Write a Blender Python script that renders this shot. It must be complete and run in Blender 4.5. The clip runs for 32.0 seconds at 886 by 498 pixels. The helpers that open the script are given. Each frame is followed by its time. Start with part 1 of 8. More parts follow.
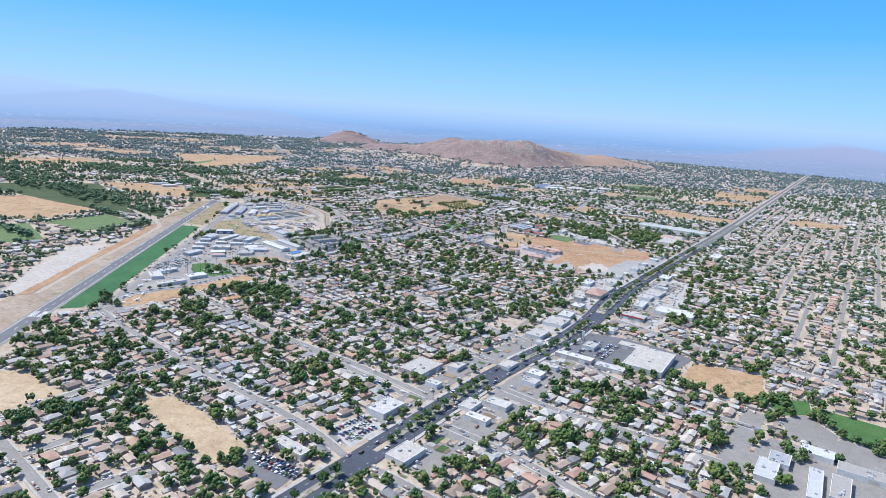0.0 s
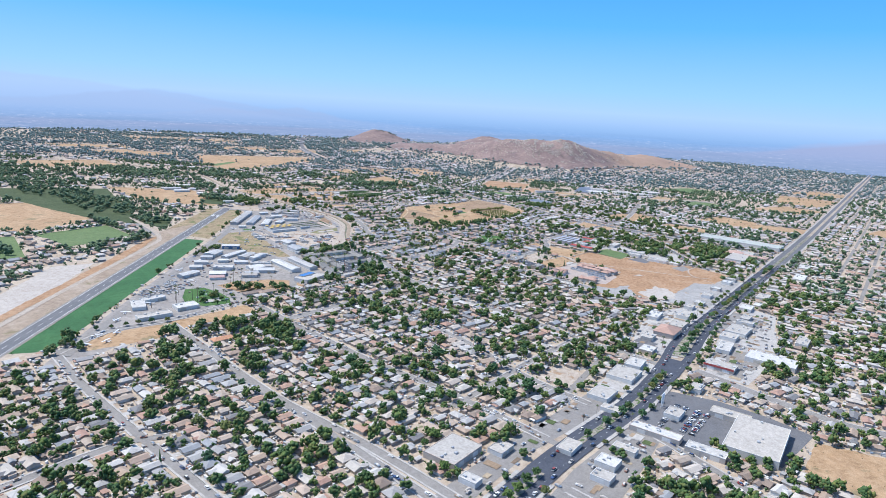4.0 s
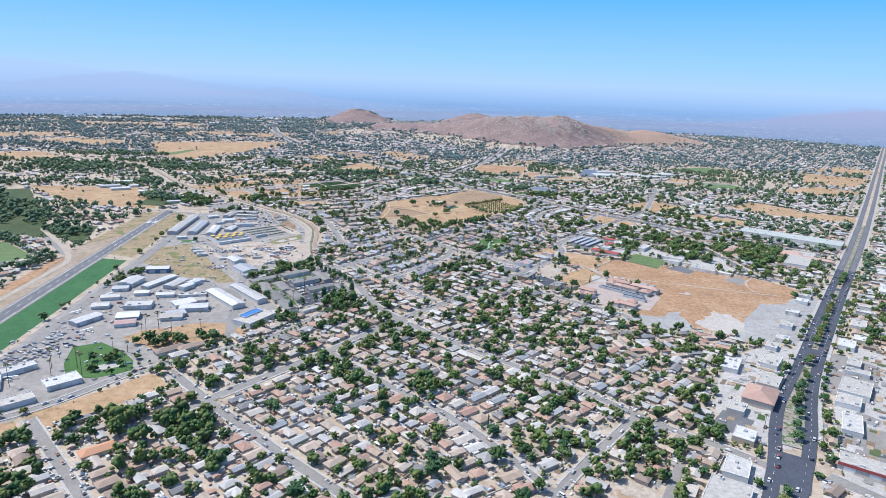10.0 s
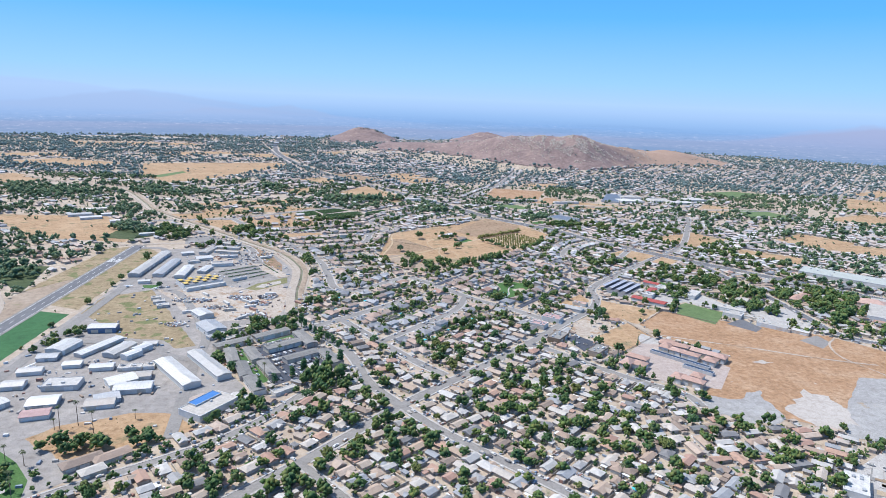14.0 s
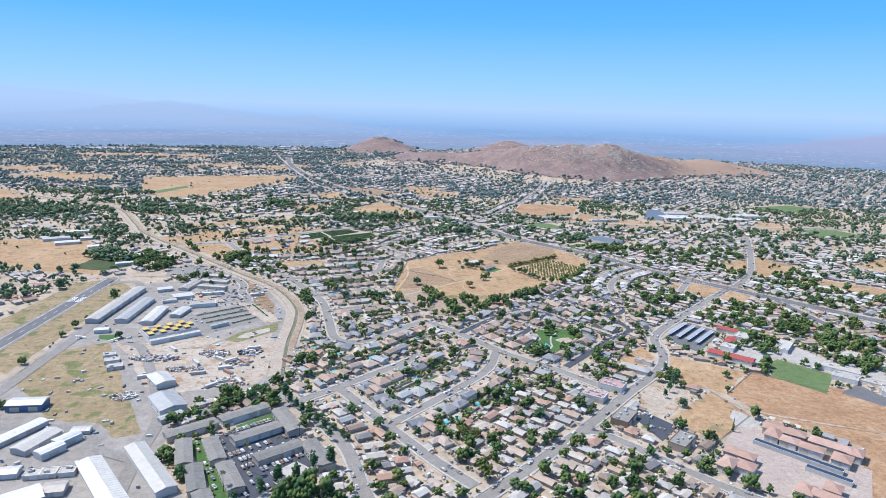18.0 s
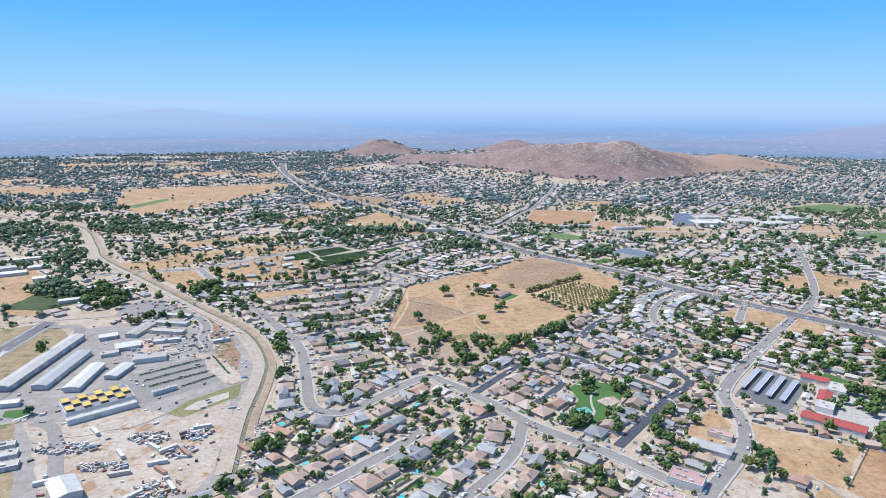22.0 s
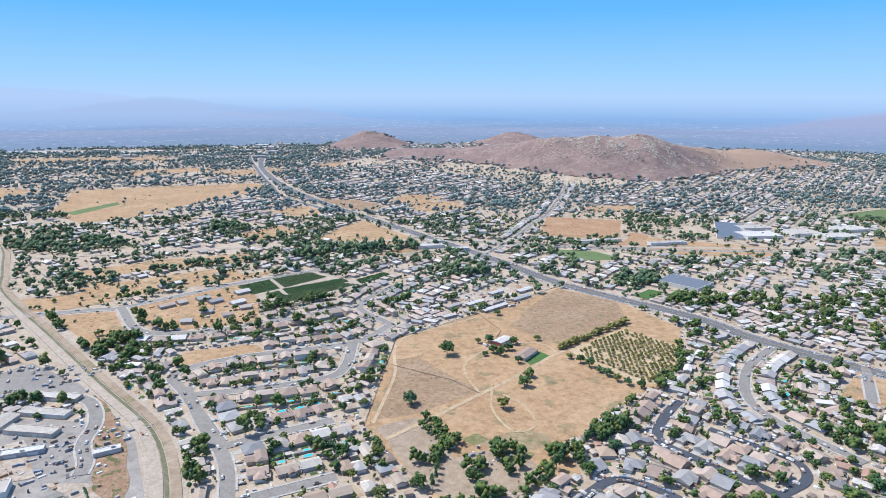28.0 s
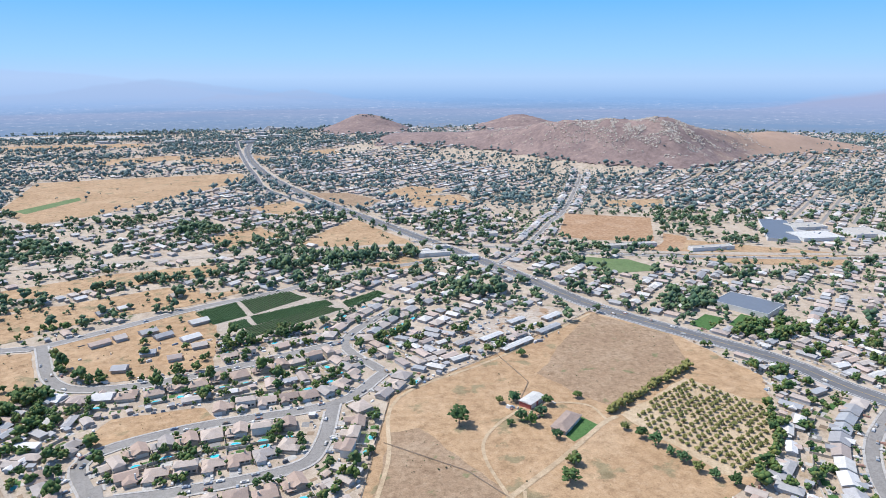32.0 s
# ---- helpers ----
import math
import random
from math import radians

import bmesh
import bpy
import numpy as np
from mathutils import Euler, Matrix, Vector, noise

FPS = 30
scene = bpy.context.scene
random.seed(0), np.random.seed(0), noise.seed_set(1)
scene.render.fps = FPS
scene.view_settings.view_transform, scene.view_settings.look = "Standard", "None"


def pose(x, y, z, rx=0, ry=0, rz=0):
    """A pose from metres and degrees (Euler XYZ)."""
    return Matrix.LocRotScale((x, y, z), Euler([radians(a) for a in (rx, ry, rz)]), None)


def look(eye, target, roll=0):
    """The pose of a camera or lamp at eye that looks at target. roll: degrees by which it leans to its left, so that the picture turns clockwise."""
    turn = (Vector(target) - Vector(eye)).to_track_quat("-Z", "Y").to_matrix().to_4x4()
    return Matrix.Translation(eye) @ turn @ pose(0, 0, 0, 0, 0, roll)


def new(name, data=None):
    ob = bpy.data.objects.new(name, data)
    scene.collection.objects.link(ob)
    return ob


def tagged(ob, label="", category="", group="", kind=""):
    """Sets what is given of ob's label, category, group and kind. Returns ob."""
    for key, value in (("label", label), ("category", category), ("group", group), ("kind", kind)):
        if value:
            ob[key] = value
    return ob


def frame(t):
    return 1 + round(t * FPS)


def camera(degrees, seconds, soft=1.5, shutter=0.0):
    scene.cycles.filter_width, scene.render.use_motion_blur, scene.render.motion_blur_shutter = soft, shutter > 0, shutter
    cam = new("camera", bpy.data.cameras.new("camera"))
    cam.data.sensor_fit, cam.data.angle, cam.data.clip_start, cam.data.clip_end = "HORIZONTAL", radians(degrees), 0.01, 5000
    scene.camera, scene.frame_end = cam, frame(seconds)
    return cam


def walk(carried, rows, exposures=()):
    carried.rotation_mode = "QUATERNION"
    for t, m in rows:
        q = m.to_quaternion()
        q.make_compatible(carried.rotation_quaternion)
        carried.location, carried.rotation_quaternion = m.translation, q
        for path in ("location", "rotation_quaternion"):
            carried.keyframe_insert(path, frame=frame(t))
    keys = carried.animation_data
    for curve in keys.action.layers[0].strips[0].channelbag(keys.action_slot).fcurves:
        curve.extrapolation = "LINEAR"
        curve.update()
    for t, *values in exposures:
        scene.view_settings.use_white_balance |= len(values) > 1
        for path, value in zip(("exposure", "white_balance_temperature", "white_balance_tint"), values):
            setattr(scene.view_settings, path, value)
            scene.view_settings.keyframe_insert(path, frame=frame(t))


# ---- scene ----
cam = camera(69.2, 32.0, soft=0.8)
PATH = [
    (0, (-4.42, -3.03, 238.20), (11.684, 191.669, 195.303), 3.60),
    (0.5, (-3.42, 16.13, 238.29), (11.483, 210.826, 195.089), 3.60),
    (1, (-2.61, 35.23, 238.32), (10.888, 230.033, 195.025), 3.60),
    (1.5, (-1.86, 54.38, 238.26), (10.642, 249.379, 195.558), 3.60),
    (2, (-1.19, 73.45, 238.06), (10.506, 268.652, 196.063), 3.60),
    (2.5, (-0.75, 92.55, 237.83), (9.649, 287.754, 195.728), 3.60),
    (3, (-0.46, 111.73, 237.60), (8.043, 306.933, 194.903), 3.60),
    (3.5, (-0.33, 130.93, 237.30), (6.669, 326.131, 193.996), 3.50),
    (5.5, (-0.72, 207.37, 234.80), (5.376, 401.671, 187.596), 2.70),
    (6, (-0.96, 226.45, 234.63), (4.539, 420.455, 186.329), 2.60),
    (6.5, (-1.19, 245.45, 234.55), (4.106, 438.955, 184.648), 2.50),
    (7, (-1.33, 264.24, 234.39), (4.671, 457.545, 183.288), 2.50),
    (7.5, (-1.30, 282.84, 234.19), (5.904, 475.939, 182.693), 2.40),
    (8, (-1.10, 301.67, 233.97), (7.301, 494.574, 182.165), 2.30),
    (8.5, (-0.54, 320.80, 233.61), (8.259, 513.696, 181.313), 2.30),
    (9, (0.15, 340.14, 233.18), (9.546, 532.840, 180.579), 2.20),
    (9.5, (0.68, 359.72, 232.75), (10.876, 552.623, 180.853), 2.10),
    (10, (1.09, 379.37, 232.43), (11.690, 572.472, 181.729), 2.10),
    (10.5, (1.43, 398.64, 232.21), (11.726, 592.241, 183.109), 2.10),
    (11, (1.75, 417.40, 232.05), (11.046, 611.296, 183.850), 2.20),
    (11.5, (1.99, 436.01, 231.76), (10.188, 630.108, 184.258), 2.20),
    (12, (2.15, 454.67, 231.34), (9.946, 648.965, 184.442), 2.20),
    (12.5, (2.32, 473.64, 230.87), (10.121, 668.136, 184.769), 2.20),
    (13, (2.50, 493.02, 230.42), (10.497, 687.719, 185.121), 2.10),
    (13.5, (2.69, 512.57, 230.02), (10.890, 707.171, 184.823), 2.10),
    (14, (2.80, 532.17, 229.64), (11.103, 726.771, 184.042), 2.10),
    (14.5, (2.88, 551.83, 229.26), (10.981, 746.227, 183.063), 2.10),
    (16.5, (3.71, 631.23, 226.48), (10.515, 825.932, 181.278), 1.80),
    (17, (3.71, 650.77, 226.12), (9.408, 845.669, 181.518), 1.80),
    (17.5, (3.48, 670.25, 225.85), (7.475, 865.345, 182.045), 1.70),
    (18, (3.15, 689.32, 225.53), (4.949, 884.618, 182.226), 1.60),
    (18.5, (2.99, 708.14, 225.20), (3.089, 903.545, 182.398), 1.50),
    (19, (3.03, 726.87, 224.95), (2.435, 922.266, 182.151), 1.40),
    (19.5, (3.23, 745.61, 224.72), (2.635, 940.908, 181.721), 1.20),
    (20, (3.47, 764.37, 224.44), (3.568, 959.669, 181.235), 1.00),
    (20.5, (3.73, 782.91, 224.01), (3.929, 978.209, 180.507), 0.80),
    (21, (4.18, 801.28, 223.53), (4.480, 996.481, 180.034), 0.50),
    (21.5, (4.33, 819.70, 223.08), (4.525, 1014.896, 179.678), 0.30),
    (22, (3.91, 838.34, 222.63), (4.111, 1033.540, 179.226), 0.10),
    (22.5, (3.11, 857.01, 222.15), (3.808, 1052.310, 178.754), 0.10),
    (23, (2.30, 875.77, 221.66), (3.897, 1070.973, 178.060), -0.00),
    (23.5, (1.83, 894.35, 221.20), (3.933, 1089.554, 177.403), -0.10),
    (24, (1.71, 912.74, 220.80), (3.810, 1107.735, 176.698), -0.20),
    (24.5, (1.78, 930.82, 220.43), (3.783, 1125.720, 175.627), -0.20),
    (25, (1.60, 948.91, 220.15), (3.000, 1143.810, 175.255), -0.20),
    (25.5, (1.02, 967.03, 220.00), (1.417, 1162.034, 175.200), -0.10),
    (27.5, (-2.51, 1039.90, 219.76), (-1.112, 1234.699, 174.158), 0.10),
    (28, (-3.32, 1058.48, 219.65), (-0.923, 1252.980, 173.350), 0.20),
    (28.5, (-3.97, 1077.35, 219.43), (-2.466, 1271.651, 171.932), 0.20),
    (29, (-4.58, 1096.42, 219.13), (-5.580, 1290.624, 171.434), 0.30),
    (29.5, (-5.37, 1115.57, 218.85), (-7.873, 1309.571, 170.646), 0.20),
    (30, (-6.23, 1134.61, 218.51), (-8.832, 1328.510, 169.712), 0.10),
    (30.5, (-7.06, 1153.37, 218.09), (-8.559, 1347.273, 168.789), 0.00),
    (31, (-7.56, 1172.09, 217.64), (-7.460, 1365.789, 167.738), -0.00),
    (31.5, (-7.81, 1191.12, 217.33), (-6.312, 1384.423, 166.227), -0.10),
    (32, (-8.04, 1210.27, 217.15), (-5.535, 1403.370, 165.349), -0.10),
]
walk(cam, [(t, look(eye, target, roll)) for t, eye, target, roll in PATH],
     exposures=[(0, 0.14, 5960, 10), (12, 0.12, 6040, 10), (24, 0.10, 6110, 10), (32, 0.09, 6190, 10)])



# ---- world, sun, exposure ----
SUN_ELEV, SUN_FROM = 57.0, Vector((-0.93, 0.36, 0.0)).normalized()
world = bpy.data.worlds.new("sky_world")
scene.world = world
world.use_nodes = True
wn, wl = world.node_tree.nodes, world.node_tree.links
wn.clear()
w_out = wn.new("ShaderNodeOutputWorld")
w_bg = wn.new("ShaderNodeBackground")
w_sky = wn.new("ShaderNodeTexSky")
w_sky.sky_type = "NISHITA"
w_sky.sun_disc = False
w_sky.sun_elevation = radians(SUN_ELEV)
w_sky.sun_rotation = math.atan2(SUN_FROM.x, SUN_FROM.y)
w_sky.altitude = 300
w_sky.air_density, w_sky.dust_density, w_sky.ozone_density = 1.3, 1.6, 2.0
w_co = wn.new("ShaderNodeTexCoord")
w_sep = wn.new("ShaderNodeSeparateXYZ")
wl.new(w_co.outputs["Generated"], w_sep.inputs[0])


def w_math(op, a, b=None, clamp=False):
    n = wn.new("ShaderNodeMath")
    n.operation, n.use_clamp = op, clamp
    for i, v in enumerate((a, b)):
        if v is None:
            continue
        if isinstance(v, (int, float)):
            n.inputs[i].default_value = v
        else:
            wl.new(v, n.inputs[i])
    return n.outputs[0]


def w_ramp(fac, stops):
    r = wn.new("ShaderNodeValToRGB")
    while len(r.color_ramp.elements) < len(stops):
        r.color_ramp.elements.new(0.5)
    for e, (p, c) in zip(r.color_ramp.elements, stops):
        e.position, e.color = p, (*c, 1)
    wl.new(fac, r.inputs[0])
    return r.outputs[0]


def w_mix(fac, a, b):
    n = wn.new("ShaderNodeMix")
    n.data_type = "RGBA"
    wl.new(fac, n.inputs["Factor"])
    for sock, v in ((n.inputs[6], a), (n.inputs[7], b)):
        if isinstance(v, tuple):
            sock.default_value = (*v, 1)
        else:
            wl.new(v, sock)
    return n.outputs[2]


# hazy summer air: pale lilac at the horizon, clear blue above
elev = w_sep.outputs[2]
haze_fac = w_math("MULTIPLY_ADD", elev, 2.0, True)
haze_fac.node.inputs[2].default_value = 0.5
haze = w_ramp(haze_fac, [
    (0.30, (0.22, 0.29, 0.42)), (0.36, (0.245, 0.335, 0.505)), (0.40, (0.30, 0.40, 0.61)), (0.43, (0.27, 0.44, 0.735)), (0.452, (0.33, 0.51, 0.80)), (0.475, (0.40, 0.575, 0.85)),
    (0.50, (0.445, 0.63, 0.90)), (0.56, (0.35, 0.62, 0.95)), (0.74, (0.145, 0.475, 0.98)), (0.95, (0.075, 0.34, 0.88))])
# the distance below the horizon is painted into the sky, haze included
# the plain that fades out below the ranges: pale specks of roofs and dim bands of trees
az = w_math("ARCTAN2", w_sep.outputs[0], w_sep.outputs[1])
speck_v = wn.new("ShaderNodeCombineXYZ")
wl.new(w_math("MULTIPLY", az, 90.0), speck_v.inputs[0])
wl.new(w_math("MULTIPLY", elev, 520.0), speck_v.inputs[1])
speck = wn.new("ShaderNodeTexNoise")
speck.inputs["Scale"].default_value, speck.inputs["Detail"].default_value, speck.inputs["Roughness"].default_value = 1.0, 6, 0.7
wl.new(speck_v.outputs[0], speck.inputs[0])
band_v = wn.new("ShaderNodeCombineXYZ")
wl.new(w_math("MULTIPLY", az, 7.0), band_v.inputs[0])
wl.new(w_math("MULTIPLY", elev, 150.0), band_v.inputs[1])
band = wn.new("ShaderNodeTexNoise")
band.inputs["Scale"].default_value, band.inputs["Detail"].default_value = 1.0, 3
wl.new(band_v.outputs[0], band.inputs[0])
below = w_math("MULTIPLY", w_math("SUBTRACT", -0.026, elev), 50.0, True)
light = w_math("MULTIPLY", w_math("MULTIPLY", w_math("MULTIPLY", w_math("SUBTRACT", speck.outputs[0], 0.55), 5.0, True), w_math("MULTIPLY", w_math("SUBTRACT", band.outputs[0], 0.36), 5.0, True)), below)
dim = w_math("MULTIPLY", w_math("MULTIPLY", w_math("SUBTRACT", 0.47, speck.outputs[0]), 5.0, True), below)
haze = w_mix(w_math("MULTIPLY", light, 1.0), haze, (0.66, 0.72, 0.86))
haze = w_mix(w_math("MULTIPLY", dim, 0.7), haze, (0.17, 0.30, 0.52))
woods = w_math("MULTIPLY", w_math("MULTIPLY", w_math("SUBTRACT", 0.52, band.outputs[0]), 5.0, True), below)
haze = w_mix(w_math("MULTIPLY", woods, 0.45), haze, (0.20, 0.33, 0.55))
# far ranges in haze colours, painted into the sky at the end of the plain


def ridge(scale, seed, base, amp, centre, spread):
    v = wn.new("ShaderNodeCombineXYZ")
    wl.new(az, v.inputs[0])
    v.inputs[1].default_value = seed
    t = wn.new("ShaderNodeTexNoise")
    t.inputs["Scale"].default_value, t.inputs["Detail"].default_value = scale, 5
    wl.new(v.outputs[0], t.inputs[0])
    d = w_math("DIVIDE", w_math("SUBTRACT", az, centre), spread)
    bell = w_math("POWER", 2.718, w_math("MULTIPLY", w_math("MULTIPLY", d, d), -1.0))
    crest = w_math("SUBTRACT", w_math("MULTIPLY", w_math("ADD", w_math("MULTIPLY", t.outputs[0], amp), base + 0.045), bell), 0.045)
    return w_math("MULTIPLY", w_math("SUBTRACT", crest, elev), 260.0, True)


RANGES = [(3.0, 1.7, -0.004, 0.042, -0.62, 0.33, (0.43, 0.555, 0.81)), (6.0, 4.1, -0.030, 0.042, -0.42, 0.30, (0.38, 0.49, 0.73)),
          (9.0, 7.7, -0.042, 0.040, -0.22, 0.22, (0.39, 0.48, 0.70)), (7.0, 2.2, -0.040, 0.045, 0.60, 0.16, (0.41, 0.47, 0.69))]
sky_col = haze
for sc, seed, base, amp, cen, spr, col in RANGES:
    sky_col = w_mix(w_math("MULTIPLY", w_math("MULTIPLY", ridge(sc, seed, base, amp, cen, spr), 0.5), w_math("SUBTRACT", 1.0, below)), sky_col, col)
# eastern range, drawn below the horizon with haze in its colour
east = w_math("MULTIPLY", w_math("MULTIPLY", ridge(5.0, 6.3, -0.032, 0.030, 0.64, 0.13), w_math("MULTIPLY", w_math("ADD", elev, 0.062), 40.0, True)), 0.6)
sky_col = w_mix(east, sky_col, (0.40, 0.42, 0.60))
# the clear sky takes over higher up
w_str = wn.new("ShaderNodeVectorMath")
w_str.operation = "SCALE"
w_str.inputs["Scale"].default_value = 0.145
wl.new(w_sky.outputs[0], w_str.inputs[0])
high = w_math("MULTIPLY", w_math("SUBTRACT", elev, 0.34), 4.0, True)
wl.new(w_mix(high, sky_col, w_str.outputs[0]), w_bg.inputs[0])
w_bg.inputs[1].default_value = 1.0
wl.new(w_bg.outputs[0], w_out.inputs[0])

sun_data = bpy.data.lights.new("sun", "SUN")
sun_data.energy, sun_data.angle, sun_data.color = 4.75, radians(0.6), (1.0, 0.95, 0.87)
sun = new("sun", sun_data)
sun.matrix_world = look(SUN_FROM * 1000 + Vector((0, 0, 1000 * math.tan(radians(SUN_ELEV)))), (0, 0, 0))

# ---- materials ----


def material(name, rough=0.9, metal=0.0, spec=0.3):
    m = bpy.data.materials.new(name)
    m.use_nodes = True
    b = m.node_tree.nodes["Principled BSDF"]
    b.inputs["Roughness"].default_value, b.inputs["Metallic"].default_value = rough, metal
    b.inputs["Specular IOR Level"].default_value = spec
    return m, m.node_tree.nodes, m.node_tree.links, b


def noise_node(n, l, vec, scale, detail=4, rough=0.55):
    t = n.new("ShaderNodeTexNoise")
    t.inputs["Scale"].default_value, t.inputs["Detail"].default_value, t.inputs["Roughness"].default_value = scale, detail, rough
    if vec is not None:
        l.new(vec, t.inputs["Vector"])
    return t.outputs[0]


def ramp_node(n, l, fac, stops, flat=False):
    r = n.new("ShaderNodeValToRGB")
    r.color_ramp.interpolation = "CONSTANT" if flat else "LINEAR"
    while len(r.color_ramp.elements) < len(stops):
        r.color_ramp.elements.new(0.5)
    for e, (p, c) in zip(r.color_ramp.elements, stops):
        e.position, e.color = p, (*c, 1)
    l.new(fac, r.inputs[0])
    return r.outputs[0]


def mix_node(n, l, fac, a, b, kind="MIX"):
    m = n.new("ShaderNodeMix")
    m.data_type, m.blend_type = "RGBA", kind
    for sock, v in ((m.inputs["Factor"], fac), (m.inputs[6], a), (m.inputs[7], b)):
        if isinstance(v, (int, float)):
            sock.default_value = v
        elif isinstance(v, tuple):
            sock.default_value = (*v, 1)
        else:
            l.new(v, sock)
    return m.outputs[2]


def bump_node(n, l, b, height, strength, dist):
    k = n.new("ShaderNodeBump")
    k.inputs["Strength"].default_value, k.inputs["Distance"].default_value = strength, dist
    l.new(height, k.inputs["Height"])
    l.new(k.outputs[0], b.inputs["Normal"])


def ground_mat(name, dark, mid, light, big=0.02, fine=0.6, green=None, greens=0.62, rough=0.95, relief=0.15, wear_amount=0.6):
    """Soil, grass, paving: three tones at two scales, with green blotches where given."""
    m, n, l, b = material(name, rough)
    pos = n.new("ShaderNodeNewGeometry").outputs["Position"]
    big_n, fine_n = noise_node(n, l, pos, big, 6, 0.6), noise_node(n, l, pos, fine, 5, 0.65)
    c = ramp_node(n, l, big_n, [(0.30, dark), (0.5, mid), (0.68, light)])
    c = mix_node(n, l, 0.55, c, ramp_node(n, l, fine_n, [(0.3, dark), (0.52, mid), (0.72, light)]))
    if green:
        g = noise_node(n, l, pos, big * 2.3, 5, 0.6)
        c = mix_node(n, l, ramp_node(n, l, g, [(greens, (0, 0, 0)), (greens + 0.06, (1, 1, 1))]), c, green)
    wear = noise_node(n, l, pos, big * 6.0, 7, 0.78)
    c = mix_node(n, l, wear_amount, c, ramp_node(n, l, wear, [(0.34, (0.62, 0.58, 0.54)), (0.5, (1, 1, 1)), (0.66, (1.18, 1.17, 1.16))]), "MULTIPLY")
    speck = noise_node(n, l, pos, 1.1, 3, 0.75)
    c = mix_node(n, l, 0.5, c, ramp_node(n, l, speck, [(0.36, (0.66, 0.64, 0.61)), (0.52, (1, 1, 1)), (0.68, (1.2, 1.2, 1.2))]), "MULTIPLY")
    l.new(c, b.inputs["Base Color"])
    bump_node(n, l, b, fine_n, 0.5, relief)
    return m


def random_mat(name, stops, rough=0.85, island=False, metal=0.0, spec=0.3, grain=3.0, amount=0.25, rows=0.0, relief=0.03, species=0.0):
    """One look with a colour of its own for each object (or island), a fine grain and, where asked, courses."""
    m, n, l, b = material(name, rough, metal, spec)
    geo = n.new("ShaderNodeNewGeometry")
    rnd = geo.outputs["Random Per Island"] if island else n.new("ShaderNodeObjectInfo").outputs["Random"]
    c = ramp_node(n, l, rnd, stops, True)
    vec = geo.outputs["Position"]
    f = noise_node(n, l, vec, grain, 4, 0.6)
    c = mix_node(n, l, amount, c, ramp_node(n, l, f, [(0.3, (0.25, 0.24, 0.23)), (0.7, (1, 1, 1))]), "MULTIPLY")
    f2 = noise_node(n, l, vec, 0.25, 3, 0.6)
    c = mix_node(n, l, amount * 0.8, c, ramp_node(n, l, f2, [(0.35, (0.5, 0.48, 0.45)), (0.65, (1, 1, 1))]), "MULTIPLY")
    if species:
        f3 = noise_node(n, l, vec, 0.11, 1, 0.4)
        c = mix_node(n, l, species, c, ramp_node(n, l, f3, [(0.34, (0.50, 0.68, 0.78)), (0.5, (1, 1, 1)), (0.66, (1.22, 1.10, 0.90))]), "MULTIPLY")
    l.new(c, b.inputs["Base Color"])
    if rows:
        w = n.new("ShaderNodeTexWave")
        w.bands_direction = "Z"
        w.inputs["Scale"].default_value, w.inputs["Distortion"].default_value = rows, 0.6
        l.new(vec, w.inputs["Vector"])
        bump_node(n, l, b, w.outputs[1], 0.6, relief)
    else:
        bump_node(n, l, b, f, 0.4, relief)
    return m


def steps(*cols):
    return [(i / len(cols), c) for i, c in enumerate(cols)]


M = {}
M["ground"] = ground_mat("town_ground", (0.30, 0.235, 0.175), (0.42, 0.345, 0.27), (0.50, 0.435, 0.36), 0.018, 0.12, (0.115, 0.14, 0.06), 0.63)
M["dry_grass"] = ground_mat("dry_grass", (0.275, 0.172, 0.094), (0.39, 0.26, 0.15), (0.495, 0.36, 0.232), 0.018, 0.2, (0.25, 0.20, 0.115), 0.58, wear_amount=0.8)
M["brown_grass"] = ground_mat("brown_grass", (0.215, 0.14, 0.088), (0.305, 0.212, 0.135), (0.39, 0.295, 0.205), 0.03, 0.25, (0.185, 0.175, 0.09), 0.62, wear_amount=0.9)
M["straw"] = ground_mat("straw_field", (0.34, 0.25, 0.155), (0.44, 0.335, 0.22), (0.52, 0.42, 0.30), 0.02, 0.3)
M["pale_dirt"] = ground_mat("pale_dirt", (0.31, 0.24, 0.185), (0.42, 0.36, 0.30), (0.52, 0.47, 0.41), 0.03, 0.3, (0.33, 0.225, 0.145), 0.55)
M["track"] = ground_mat("dirt_track", (0.317, 0.268, 0.220), (0.396, 0.339, 0.282), (0.466, 0.409, 0.352), 0.05, 0.5)
M["gravel"] = ground_mat("gravel", (0.25, 0.24, 0.23), (0.32, 0.31, 0.30), (0.42, 0.41, 0.395), 0.022, 0.3, (0.34, 0.26, 0.175), 0.63)
M["olive"] = ground_mat("weedy_field", (0.20, 0.152, 0.09), (0.29, 0.225, 0.135), (0.39, 0.31, 0.20), 0.025, 0.2, (0.155, 0.165, 0.07), 0.54)
M["lawn"] = ground_mat("lawn", (0.045, 0.10, 0.03), (0.065, 0.14, 0.04), (0.10, 0.18, 0.06), 0.05, 0.6)
M["turf"] = ground_mat("runway_turf", (0.03, 0.09, 0.035), (0.045, 0.13, 0.05), (0.07, 0.17, 0.065), 0.02, 0.5)
M["sports"] = ground_mat("sports_grass", (0.09, 0.145, 0.055), (0.125, 0.18, 0.075), (0.17, 0.21, 0.10), 0.02, 0.4)
M["crop"] = ground_mat("crop_rows", (0.02, 0.05, 0.02), (0.03, 0.075, 0.03), (0.05, 0.10, 0.04), 0.05, 0.6)
